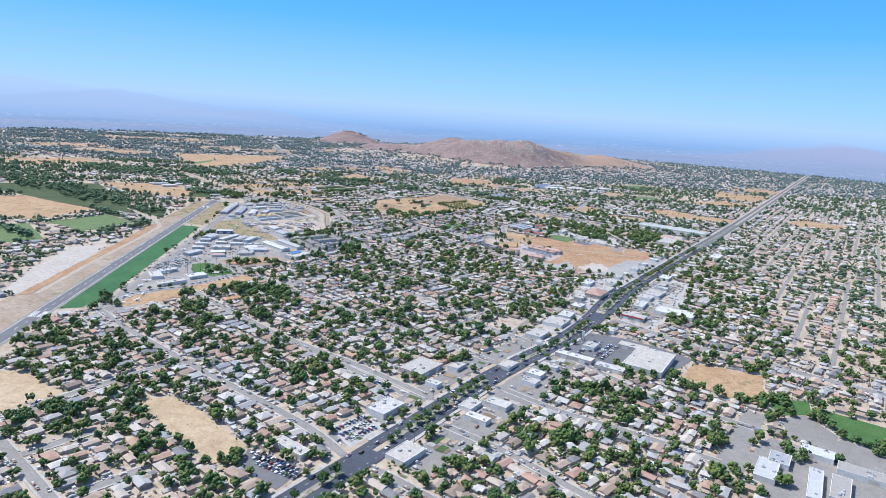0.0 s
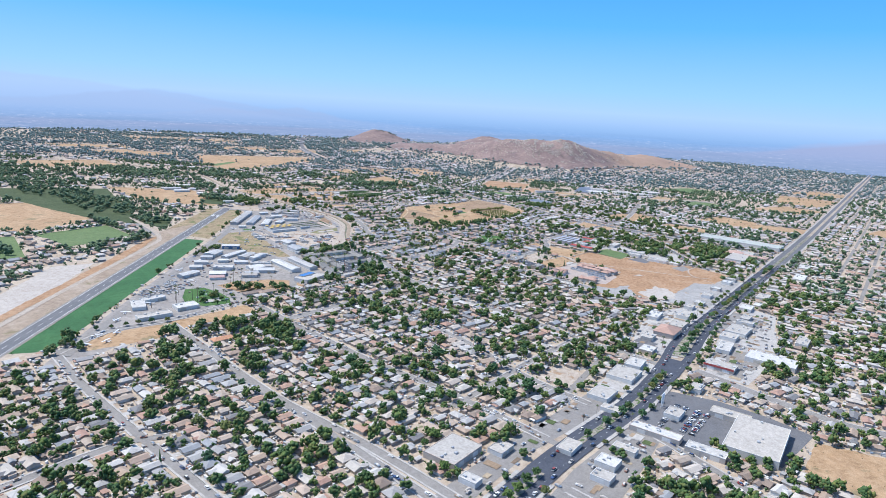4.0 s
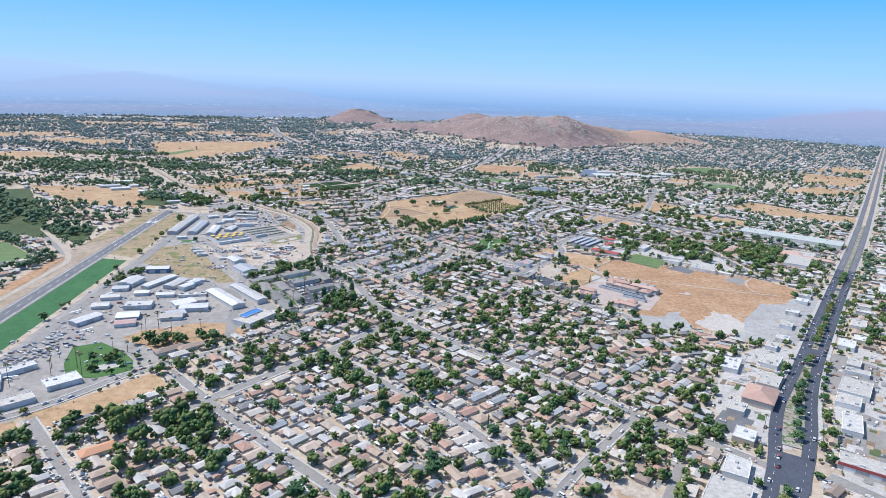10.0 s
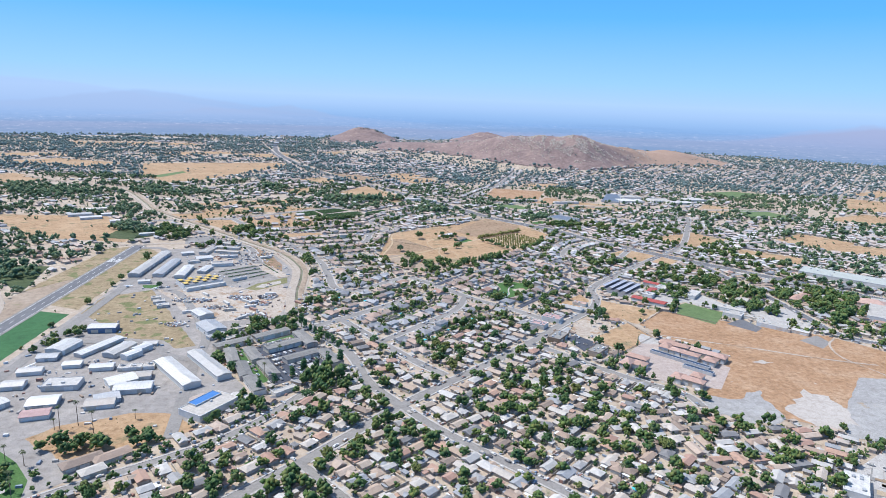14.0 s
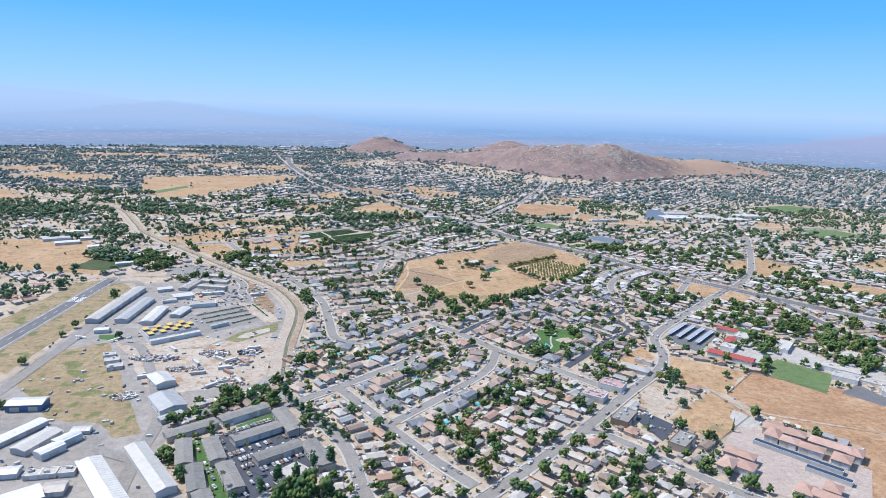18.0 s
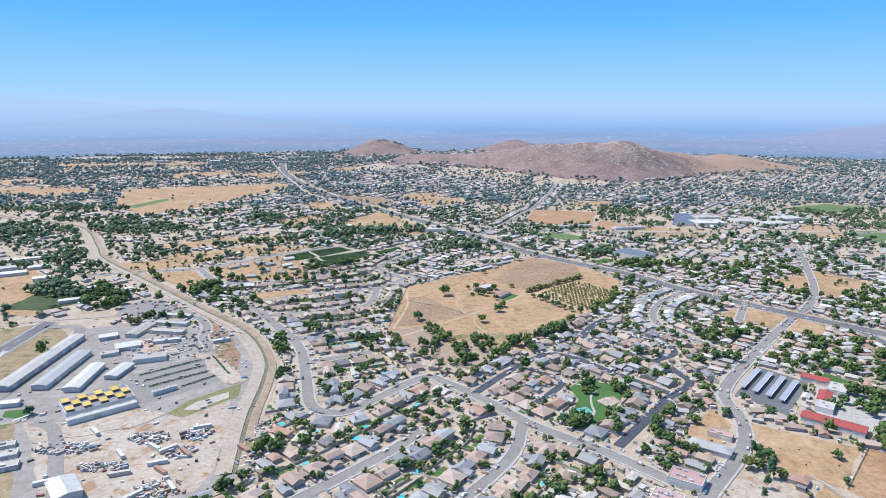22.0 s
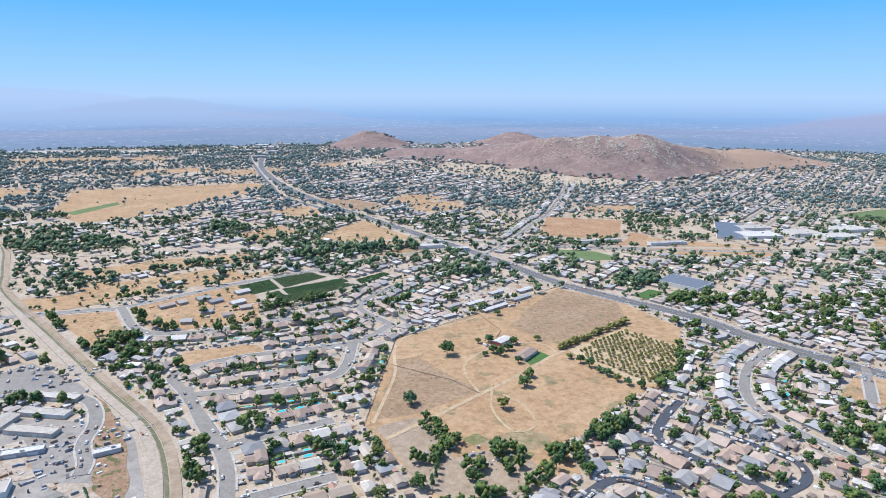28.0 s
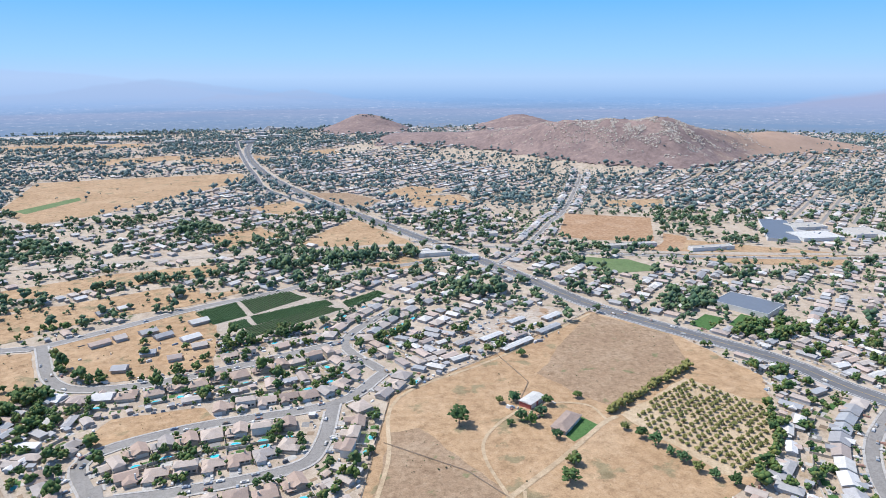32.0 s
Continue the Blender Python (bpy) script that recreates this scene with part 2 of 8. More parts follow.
M["asphalt"] = ground_mat("asphalt_grey", (0.195, 0.183, 0.172), (0.248, 0.233, 0.219), (0.30, 0.284, 0.268), 0.03, 0.5, rough=0.85, relief=0.01, wear_amount=0.35)
M["asphalt_new"] = ground_mat("asphalt_dark", (0.052, 0.058, 0.076), (0.068, 0.076, 0.098), (0.092, 0.10, 0.125), 0.03, 0.5, rough=0.85, relief=0.01, wear_amount=0.3)
M["asphalt_mid"] = ground_mat("asphalt_worn", (0.11, 0.112, 0.122), (0.145, 0.146, 0.156), (0.19, 0.19, 0.196), 0.03, 0.5, rough=0.85, relief=0.01, wear_amount=0.35)
M["apron"] = ground_mat("stained_apron", (0.215, 0.197, 0.182), (0.288, 0.266, 0.248), (0.385, 0.352, 0.32), 0.022, 0.12, rough=0.9, relief=0.02)
M["field"] = ground_mat("scraped_field", (0.245, 0.142, 0.075), (0.365, 0.225, 0.13), (0.47, 0.34, 0.23), 0.03, 0.22, (0.45, 0.38, 0.31), 0.70, wear_amount=0.9)
M["strip_dirt"] = ground_mat("strip_dirt", (0.22, 0.165, 0.12), (0.33, 0.26, 0.195), (0.44, 0.37, 0.30), 0.016, 0.2, (0.23, 0.20, 0.12), 0.60)
M["pale_pad"] = ground_mat("pale_pad", (0.36, 0.315, 0.275), (0.43, 0.39, 0.35), (0.50, 0.46, 0.42), 0.03, 0.4)
M["concrete"] = ground_mat("concrete", (0.33, 0.31, 0.29), (0.41, 0.39, 0.37), (0.50, 0.48, 0.455), 0.05, 0.7, rough=0.85, relief=0.01)
M["paint"] = ground_mat("road_paint", (0.65, 0.65, 0.63), (0.75, 0.75, 0.73), (0.82, 0.82, 0.80), 0.3, 2.0, rough=0.7, relief=0.003)
M["median"] = ground_mat("median_mulch", (0.20, 0.16, 0.12), (0.29, 0.26, 0.22), (0.42, 0.40, 0.37), 0.10, 0.5, (0.08, 0.13, 0.045), 0.52)
M["weeds"] = ground_mat("green_weeds", (0.13, 0.14, 0.06), (0.19, 0.185, 0.085), (0.28, 0.25, 0.14), 0.05, 0.3)
M["bank"] = ground_mat("weedy_bank", (0.20, 0.12, 0.075), (0.29, 0.19, 0.125), (0.38, 0.29, 0.20), 0.06, 0.3, (0.11, 0.12, 0.05), 0.54)
M["bed"] = ground_mat("channel_weeds", (0.10, 0.11, 0.06), (0.16, 0.16, 0.10), (0.30, 0.28, 0.25), 0.05, 0.4)
M["wash"] = ground_mat("river_scrub", (0.035, 0.055, 0.02), (0.06, 0.085, 0.035), (0.11, 0.12, 0.06), 0.02, 0.2)
ROOF = steps((0.464, 0.359, 0.281), (0.387, 0.377, 0.373), (0.532, 0.426, 0.348), (0.242, 0.238, 0.242), (0.56, 0.505, 0.45), (0.484, 0.320, 0.242), (0.455, 0.446, 0.436), (0.309, 0.242, 0.199), (0.60, 0.575, 0.545),
             (0.407, 0.309, 0.246), (0.522, 0.455, 0.396), (0.455, 0.377, 0.309), (0.348, 0.359, 0.377), (0.52, 0.50, 0.475), (0.436, 0.281, 0.222), (0.551, 0.513, 0.464))
# distant roof tones lifted in base colour to imitate haze
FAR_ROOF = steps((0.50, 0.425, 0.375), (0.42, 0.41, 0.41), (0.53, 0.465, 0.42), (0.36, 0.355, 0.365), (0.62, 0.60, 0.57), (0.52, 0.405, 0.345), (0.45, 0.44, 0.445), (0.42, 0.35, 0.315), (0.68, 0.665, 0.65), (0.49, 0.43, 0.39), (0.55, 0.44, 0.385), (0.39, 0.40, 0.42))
TAN_ROOF = steps((0.477, 0.367, 0.303), (0.418, 0.321, 0.270), (0.528, 0.425, 0.360), (0.425, 0.380, 0.355), (0.464, 0.348, 0.284), (0.554, 0.464, 0.399), (0.374, 0.290, 0.245))
WALL = steps((0.62, 0.56, 0.47), (0.70, 0.67, 0.61), (0.55, 0.47, 0.38), (0.74, 0.73, 0.70), (0.50, 0.46, 0.42), (0.60, 0.50, 0.42))
M["roof"] = random_mat("shingle_roof", ROOF, 0.9, rows=1.6, amount=0.35)
TRACT_ROOF = steps((0.433, 0.329, 0.273), (0.334, 0.335, 0.348), (0.497, 0.381, 0.315), (0.376, 0.291, 0.248), (0.284, 0.291, 0.310), (0.532, 0.433, 0.369), (0.405, 0.391, 0.383), (0.469, 0.348, 0.284), (0.440, 0.440, 0.454))
M["roof_tract"] = random_mat("tract_shingle_roof", TRACT_ROOF, 0.9, rows=1.6, amount=0.35)
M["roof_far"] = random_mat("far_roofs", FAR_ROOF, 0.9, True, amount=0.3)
M["roof_tan"] = random_mat("tan_shingle_roof", TAN_ROOF, 0.9, rows=1.6, amount=0.35)
M["roof_near"] = random_mat("mixed_roofs", ROOF, 0.9, True, amount=0.35)
M["wall"] = random_mat("stucco_wall", WALL, 0.9)
# wall tones drawn close together, haze's lower contrast put into the colour
M["wall_far"] = random_mat("far_walls", steps((0.47, 0.43, 0.38), (0.52, 0.49, 0.46), (0.43, 0.38, 0.32), (0.55, 0.53, 0.51), (0.41, 0.38, 0.35), (0.47, 0.41, 0.36)), 0.9, True)
M["white_wall"] = random_mat("white_painted_wall", steps((0.72, 0.71, 0.69), (0.66, 0.65, 0.62), (0.75, 0.73, 0.68)), 0.85)
M["flat_roof"] = random_mat("white_flat_roof", steps((0.577, 0.558, 0.530), (0.651, 0.642, 0.623), (0.502, 0.474, 0.437), (0.539, 0.502, 0.456)), 0.85, grain=0.6, amount=0.4)
M["metal_roof"] = random_mat("metal_roof", steps((0.62, 0.61, 0.59), (0.70, 0.69, 0.675), (0.46, 0.465, 0.475), (0.70, 0.68, 0.64), (0.47, 0.43, 0.39), (0.62, 0.615, 0.61), (0.55, 0.53, 0.50)), 0.55, metal=0.2, amount=0.3)
M["glass"] = random_mat("window_glass", steps((0.03, 0.04, 0.05), (0.05, 0.06, 0.07)), 0.12, spec=0.6, amount=0.1)
M["door"] = random_mat("painted_door", steps((0.70, 0.68, 0.64), (0.60, 0.55, 0.47), (0.74, 0.73, 0.71)), 0.6)
M["bark"] = random_mat("bark", steps((0.16, 0.12, 0.09), (0.22, 0.17, 0.13)), 0.95)
LEAF = steps((0.079, 0.142, 0.036), (0.116, 0.180, 0.045), (0.061, 0.116, 0.035), (0.158, 0.185, 0.053), (0.089, 0.152, 0.045), (0.131, 0.157, 0.051), (0.069, 0.128, 0.039), (0.147, 0.166, 0.045))
M["leaf"] = random_mat("tree_leaves", LEAF, 0.8, grain=1.2, amount=0.3, relief=0.2)
M["leaf_far"] = random_mat("far_leaves", steps((0.088, 0.155, 0.047), (0.126, 0.191, 0.055), (0.068, 0.128, 0.045), (0.165, 0.196, 0.061), (0.105, 0.161, 0.047), (0.083, 0.149, 0.052), (0.143, 0.166, 0.057)), 0.8, True, grain=0.6, amount=0.28, relief=0.3, species=0.8)
M["car"] = random_mat("car_paint", steps((0.75, 0.75, 0.75), (0.55, 0.56, 0.58), (0.03, 0.03, 0.035), (0.75, 0.75, 0.74), (0.28, 0.05, 0.04), (0.10, 0.11, 0.13), (0.06, 0.10, 0.22), (0.45, 0.43, 0.40)), 0.3, spec=0.6, amount=0.08)
M["tyre"] = random_mat("tyre_rubber", steps((0.025, 0.025, 0.027)), 0.9)
M["water"] = random_mat("pool_water", steps((0.05, 0.50, 0.62), (0.06, 0.58, 0.72), (0.10, 0.50, 0.52)), 0.1, spec=0.6, amount=0.1)
M["leaf_dark"] = random_mat("oak_leaves", steps((0.069, 0.145, 0.057), (0.089, 0.167, 0.063), (0.076, 0.146, 0.069)), 0.8, grain=1.2, amount=0.3, relief=0.2)
# haze put into leaf colour: far woods blue-grey, town trees slightly blued
M["leaf_hazed"] = random_mat("eucalyptus_woods", steps((0.135, 0.20, 0.195), (0.155, 0.22, 0.21), (0.12, 0.185, 0.185), (0.17, 0.225, 0.205)), 0.85, True, grain=0.5, amount=0.25, relief=0.3)
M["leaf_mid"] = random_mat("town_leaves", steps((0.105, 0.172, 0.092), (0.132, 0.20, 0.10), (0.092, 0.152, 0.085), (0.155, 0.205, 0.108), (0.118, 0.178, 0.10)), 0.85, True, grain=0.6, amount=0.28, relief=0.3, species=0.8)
M["citrus"] = random_mat("citrus_leaves", steps((0.225, 0.22, 0.07), (0.265, 0.25, 0.085), (0.19, 0.20, 0.062)), 0.8, grain=1.2, amount=0.3, relief=0.2)
M["shrub"] = random_mat("garden_shrubs", steps((0.05, 0.085, 0.03), (0.08, 0.11, 0.04), (0.10, 0.10, 0.05)), 0.85, True, grain=1.2, amount=0.4, relief=0.2)
M["palm"] = random_mat("palm_fronds", steps((0.075, 0.10, 0.04), (0.095, 0.115, 0.055)), 0.8)
M["tile_pink"] = random_mat("clay_tile_roof", steps((0.50, 0.33, 0.27), (0.54, 0.37, 0.31), (0.47, 0.31, 0.25)), 0.85, rows=2.5, amount=0.3)
M["red_roof"] = random_mat("red_roof", steps((0.42, 0.10, 0.09), (0.46, 0.14, 0.12)), 0.8, amount=0.3)
M["blue_panel"] = random_mat("blue_roof_panels", steps((0.07, 0.20, 0.48), (0.09, 0.25, 0.55)), 0.4, spec=0.5, amount=0.2)
M["solar"] = random_mat("solar_panels", steps((0.04, 0.05, 0.08), (0.05, 0.06, 0.095)), 0.25, spec=0.6, amount=0.1)
M["yellow"] = random_mat("yellow_roof_panel", steps((0.62, 0.42, 0.10), (0.66, 0.47, 0.14)), 0.6, amount=0.25)
M["grey_panel"] = random_mat("grey_roof_panel", steps((0.26, 0.25, 0.26), (0.30, 0.29, 0.29)), 0.6, amount=0.25)
M["steel_wall"] = random_mat("sheet_steel_wall", steps((0.50, 0.51, 0.52), (0.60, 0.60, 0.59), (0.45, 0.46, 0.48)), 0.55, metal=0.2, amount=0.25)
M["blue_wall"] = random_mat("blue_steel_wall", steps((0.10, 0.17, 0.30), (0.12, 0.20, 0.34)), 0.55, amount=0.25)
M["apartment_roof"] = random_mat("grey_flat_roof", steps((0.25, 0.245, 0.235), (0.29, 0.28, 0.265), (0.32, 0.305, 0.285)), 0.9, grain=0.8, amount=0.4)
M["white"] = random_mat("white_paint", steps((0.78, 0.78, 0.77), (0.74, 0.74, 0.74)), 0.4, spec=0.5, amount=0.1)
M["wood"] = random_mat("weathered_timber", steps((0.26, 0.20, 0.15), (0.34, 0.27, 0.21), (0.40, 0.34, 0.28)), 0.9, amount=0.3)
M["grey_blue"] = random_mat("grey_blue_panels", steps((0.15, 0.165, 0.19), (0.17, 0.185, 0.21)), 0.45, spec=0.5, amount=0.2)
M["pale_panel"] = random_mat("pale_panels", steps((0.36, 0.37, 0.42), (0.40, 0.41, 0.46)), 0.4, spec=0.5, amount=0.2)
M["orange_tile"] = random_mat("orange_tile_roof", steps((0.58, 0.31, 0.19)), 0.85, rows=2.5, amount=0.3)
M["faded_red"] = random_mat("faded_red_roof", steps((0.50, 0.33, 0.31), (0.53, 0.36, 0.34)), 0.8, amount=0.35)
M["pale_green_roof"] = random_mat("pale_green_roof", steps((0.47, 0.49, 0.45)), 0.7, amount=0.3)
M["patch"] = random_mat("yard_patches", steps((0.50, 0.485, 0.46), (0.42, 0.32, 0.22), (0.55, 0.53, 0.50), (0.34, 0.25, 0.17), (0.075, 0.13, 0.045), (0.47, 0.38, 0.27), (0.30, 0.29, 0.28), (0.11, 0.15, 0.06), (0.45, 0.43, 0.41), (0.24, 0.18, 0.13)), 0.92, True, grain=0.8, amount=0.4)
M["rock"] = random_mat("pale_boulders", steps((0.54, 0.47, 0.405), (0.60, 0.535, 0.465), (0.44, 0.375, 0.32)), 0.9, True, grain=0.4, amount=0.3, relief=0.4)
M["clutter"] = random_mat("yard_clutter", steps((0.78, 0.77, 0.75), (0.72, 0.71, 0.70), (0.34, 0.37, 0.42), (0.35, 0.26, 0.19), (0.26, 0.32, 0.40), (0.45, 0.43, 0.41), (0.55, 0.50, 0.44), (0.14, 0.14, 0.15), (0.66, 0.65, 0.63), (0.38, 0.22, 0.17), (0.62, 0.60, 0.56), (0.33, 0.33, 0.34)), 0.7, True, amount=0.3)
M["block_wall"] = random_mat("block_wall", steps((0.50, 0.45, 0.39), (0.56, 0.52, 0.47), (0.44, 0.39, 0.33)), 0.9, True, amount=0.25)
M["crop_b"] = ground_mat("crop_rows_olive", (0.04, 0.055, 0.03), (0.055, 0.075, 0.04), (0.08, 0.095, 0.05), 0.05, 0.6)
M["court"] = ground_mat("court_paint", (0.10, 0.34, 0.33), (0.13, 0.40, 0.38), (0.16, 0.45, 0.42), 0.1, 0.8, relief=0.005)
M["pink_paving"] = ground_mat("pink_paving", (0.33, 0.27, 0.24), (0.40, 0.335, 0.30), (0.47, 0.405, 0.365), 0.05, 0.5)

# ---- building helpers ----


def mesh_of(name, pieces, mat):
    """One mesh from a list of (verts, faces)."""
    vs, fs = [], []
    for v, f in pieces:
        k = len(vs)
        vs += v
        fs += [tuple(i + k for i in q) for q in f]
    me = bpy.data.meshes.new(name)
    me.from_pydata(vs, [], fs)
    me.materials.append(mat)
    return me


def thing(name, label, category, group="", kind="", at=None, mesh=None):
    ob = new(name, mesh)
    if at is not None:
        ob.matrix_world = at
    return tagged(ob, label, category, group, kind)


def part(name, me, parent, label="", m=None):
    ob = new(name, me)
    ob.parent = parent
    if m is not None:
        ob.matrix_local = m
    if label:
        tagged(ob, label)
    return ob


BOX_F = [(0, 3, 2, 1), (4, 5, 6, 7), (0, 1, 5, 4), (1, 2, 6, 5), (2, 3, 7, 6), (3, 0, 4, 7)]


def box(x0, x1, y0, y1, z0, z1, inset=0.0):
    i = inset
    return ([(x0, y0, z0), (x1, y0, z0), (x1, y1, z0), (x0, y1, z0), (x0 + i, y0 + i, z1), (x1 - i, y0 + i, z1), (x1 - i, y1 - i, z1), (x0 + i, y1 - i, z1)], BOX_F)


def hip_roof(x0, x1, y0, y1, z, h, ov=0.6, th=0.22, hip=1.0):
    """A roof with an eave board; the ridge runs along x. hip 0 gives gable ends."""
    x0, x1, y0, y1 = x0 - ov, x1 + ov, y0 - ov, y1 + ov
    r = (y1 - y0) / 2 * hip
    r = min(r, (x1 - x0) / 2 - 0.05)
    ym = (y0 + y1) / 2
    v = [(x0, y0, z - th), (x1, y0, z - th), (x1, y1, z - th), (x0, y1, z - th), (x0, y0, z), (x1, y0, z), (x1, y1, z), (x0, y1, z), (x0 + r, ym, z + h), (x1 - r, ym, z + h)]
    f = [(0, 3, 2, 1), (0, 1, 5, 4), (1, 2, 6, 5), (2, 3, 7, 6), (3, 0, 4, 7), (4, 5, 9, 8), (6, 7, 8, 9), (5, 6, 9), (7, 4, 8)]
    return v, f


def turn_xy(piece):
    """The same piece turned a quarter about z."""
    return [(-y, x, z) for x, y, z in piece[0]], piece[1]


def tri_fan(points, z):
    return [(x, y, z) for x, y in points], [tuple(range(len(points)))]


ICO = [Vector(v).normalized() for v in ((0, 0, 1), (0.89, 0, 0.45), (0.28, 0.85, 0.45), (-0.72, 0.53, 0.45), (-0.72, -0.53, 0.45), (0.28, -0.85, 0.45), (0.72, 0.53, -0.45), (-0.28, 0.85, -0.45), (-0.89, 0, -0.45), (-0.28, -0.85, -0.45), (0.72, -0.53, -0.45), (0, 0, -1))]
ICO_F = [(0, 1, 2), (0, 2, 3), (0, 3, 4), (0, 4, 5), (0, 5, 1), (1, 6, 2), (2, 7, 3), (3, 8, 4), (4, 9, 5), (5, 10, 1), (2, 6, 7), (3, 7, 8), (4, 8, 9), (5, 9, 10), (1, 10, 6), (11, 7, 6), (11, 8, 7), (11, 9, 8), (11, 10, 9), (11, 6, 10)]
OCT = [(1, 0, 0), (0, 1, 0), (-1, 0, 0), (0, -1, 0), (0, 0, 1), (0, 0, -1)]
OCT_F = [(0, 1, 4), (1, 2, 4), (2, 3, 4), (3, 0, 4), (1, 0, 5), (2, 1, 5), (3, 2, 5), (0, 3, 5)]


def clump(c, r, rg, ico=True):
    return [(c[0] + q[0] * r * rg.uniform(0.6, 1.3), c[1] + q[1] * r * rg.uniform(0.6, 1.3), c[2] + q[2] * r * rg.uniform(0.5, 1.1)) for q in (ICO if ico else OCT)], (ICO_F if ico else OCT_F)


def inside(p, poly):
    x, y = p
    c = False
    j = len(poly) - 1
    for i in range(len(poly)):
        (xi, yi), (xj, yj) = poly[i], poly[j]
        if (yi > y) != (yj > y) and x < (xj - xi) * (y - yi) / (yj - yi) + xi:
            c = not c
        j = i
    return c


def smooth(points, n=4):
    """A rounded line through the points."""
    if len(points) < 3:
        return [Vector((*p, 0)) for p in points]
    P = [Vector((*p, 0)) for p in points]
    P = [2 * P[0] - P[1]] + P + [2 * P[-1] - P[-2]]
    out = []
    for i in range(1, len(P) - 2):
        for k in range(n):
            t = k / n
            a, b, c, d = P[i - 1:i + 3]
            out.append(0.5 * (2 * b + (c - a) * t + (2 * a - 5 * b + 4 * c - d) * t * t + (3 * b - a - 3 * c + d) * t ** 3))
    out.append(P[-2])
    return out


def ribbon(line, width, z, off=0.0, th=0.0):
    """A strip along a line, off to its right by off; with th it is a slab of that thickness."""
    n = len(line)
    vs, fs = [], []
    for i, p in enumerate(line):
        d = (line[min(i + 1, n - 1)] - line[max(i - 1, 0)]).normalized()
        s = Vector((d.y, -d.x, 0))
        a, b = p + s * (off - width / 2), p + s * (off + width / 2)
        vs += [(a.x, a.y, z), (b.x, b.y, z)]
        if th:
            vs += [(a.x, a.y, z - th), (b.x, b.y, z - th)]
    k = 4 if th else 2
    for i in range(n - 1):
        o, q = i * k, (i + 1) * k
        fs.append((o, o + 1, q + 1, q))
        if th:
            fs += [(o, q, q + 2, o + 2), (o + 1, o + 3, q + 3, q + 1)]
    return vs, fs


def near_line(p, line, reach):
    best = 1e9
    for i in range(len(line) - 1):
        ax, ay, bx, by = line[i].x, line[i].y, line[i + 1].x, line[i + 1].y
        dx, dy = bx - ax, by - ay
        L = dx * dx + dy * dy
        t = 0 if L == 0 else max(0, min(1, ((p[0] - ax) * dx + (p[1] - ay) * dy) / L))
        best = min(best, (p[0] - ax - t * dx) ** 2 + (p[1] - ay - t * dy) ** 2)
    return best < reach * reach

# ---- the plan: terrain, streets, land ----
CREST_X = (-330, -211, -144, -37, 87, 199, 285, 355, 440, 570, 640, 730, 840, 900, 1010, 1100, 1200, 1310, 1600)
CREST_Y = (3350, 3350, 3350, 3350, 3300, 3200, 3100, 3010, 2950, 2900, 2910, 2965, 3040, 3080, 3120, 3140, 3110, 3070, 3000)
CREST_Z = (0, 12, 35, 39, 43, 63, 82, 98, 104, 112, 98, 78, 60, 53, 58, 44, 26, 8, 0)
EDGE = 3480


def hill_h(x, y):
    """Height of the ground above the plain: one long bent ridge, a lone knoll to its west, a low hill behind; past EDGE it falls away."""
    x, y = np.asarray(x, float), np.asarray(y, float)
    top = np.interp(x, CREST_X, CREST_Z)
    d = y - np.interp(x, CREST_X, CREST_Y)
    h = top * np.where(d < 0, np.exp(-(d / 160) ** 2), np.exp(-(d / 240) ** 2))
    h = h + 70 * np.exp(-(np.abs(x + 280) / 150) ** 2.2 - ((y - 3830) / 190) ** 2)
    h = h + 62 * np.exp(-((x - 355) / 170) ** 2 - ((y - 3950) / 190) ** 2)
    return np.where(h < 0.8, 0.0, h - 0.8) - np.clip((np.hypot(x, y - 600) - EDGE) / 60, 0, 8) ** 2 * 8


def height(x, y):
    return float(hill_h(x, y))


STREETS, LAND = [], []


def street(name, width, surf, lots, *pts):
    """A street: its width, surface, lots along it (0 none, 1 houses, 2 close-set small houses) and its line."""
    if name.startswith(("cross_", "link_", "west_road", "south_west", "field_road")):
        width *= 0.84
    STREETS.append((name, width, surf, lots, list(pts)))


def land(name, surf, *poly):
    LAND.append((name, surf, list(poly)))


# the old grid between the avenue and the airfield
street("cross_a", 7.6, "asphalt", 1, (-30, 402), (-70, 450), (-173, 545), (-263, 631), (-318, 690))
street("cross_a_east", 8, "asphalt", 1, (-10, 386), (5, 373), (60, 322), (120, 265))
street("cross_b", 7.1, "asphalt", 1, (14, 499), (-75, 590), (-160, 672))
street("cross_b_east", 7.1, "asphalt", 1, (96, 520), (142, 475), (183, 447), (240, 402))
street("cross_c_east", 7.1, "asphalt", 1, (171, 613), (209, 545), (232, 508), (282, 466), (300, 450))
street("cross_d_east", 7.1, "asphalt", 1, (40, 450), (86, 408), (130, 356), (200, 285))
street("cross_e", 7.1, "asphalt", 1, (145, 640), (99, 691), (45, 777), (-17, 845), (-70, 905))
street("cross_f", 8, "asphalt", 1, (50, 480), (-33, 561), (-121, 638), (-254, 784))
street("field_road", 7.6, "asphalt", 1, (-322, 696), (-312, 735), (-300, 762), (-259, 797), (-234, 829), (-209, 862), (-123, 933), (-80, 1005))
street("cross_g", 8, "asphalt", 1, (107, 570), (39, 640), (-45, 713), (-122, 790), (-188, 861))
street("cross_h", 8, "asphalt", 1, (236, 732), (218, 752), (197, 769), (166, 802), (133, 840), (30, 940), (-3, 980))
street("link_a", 6.7, "asphalt", 1, (30, 625), (60, 662), (107, 724), (174, 800))
street("west_road", 8, "asphalt", 1, (-400, 330), (-280, 444), (-254, 480), (-199, 547), (-170, 562))
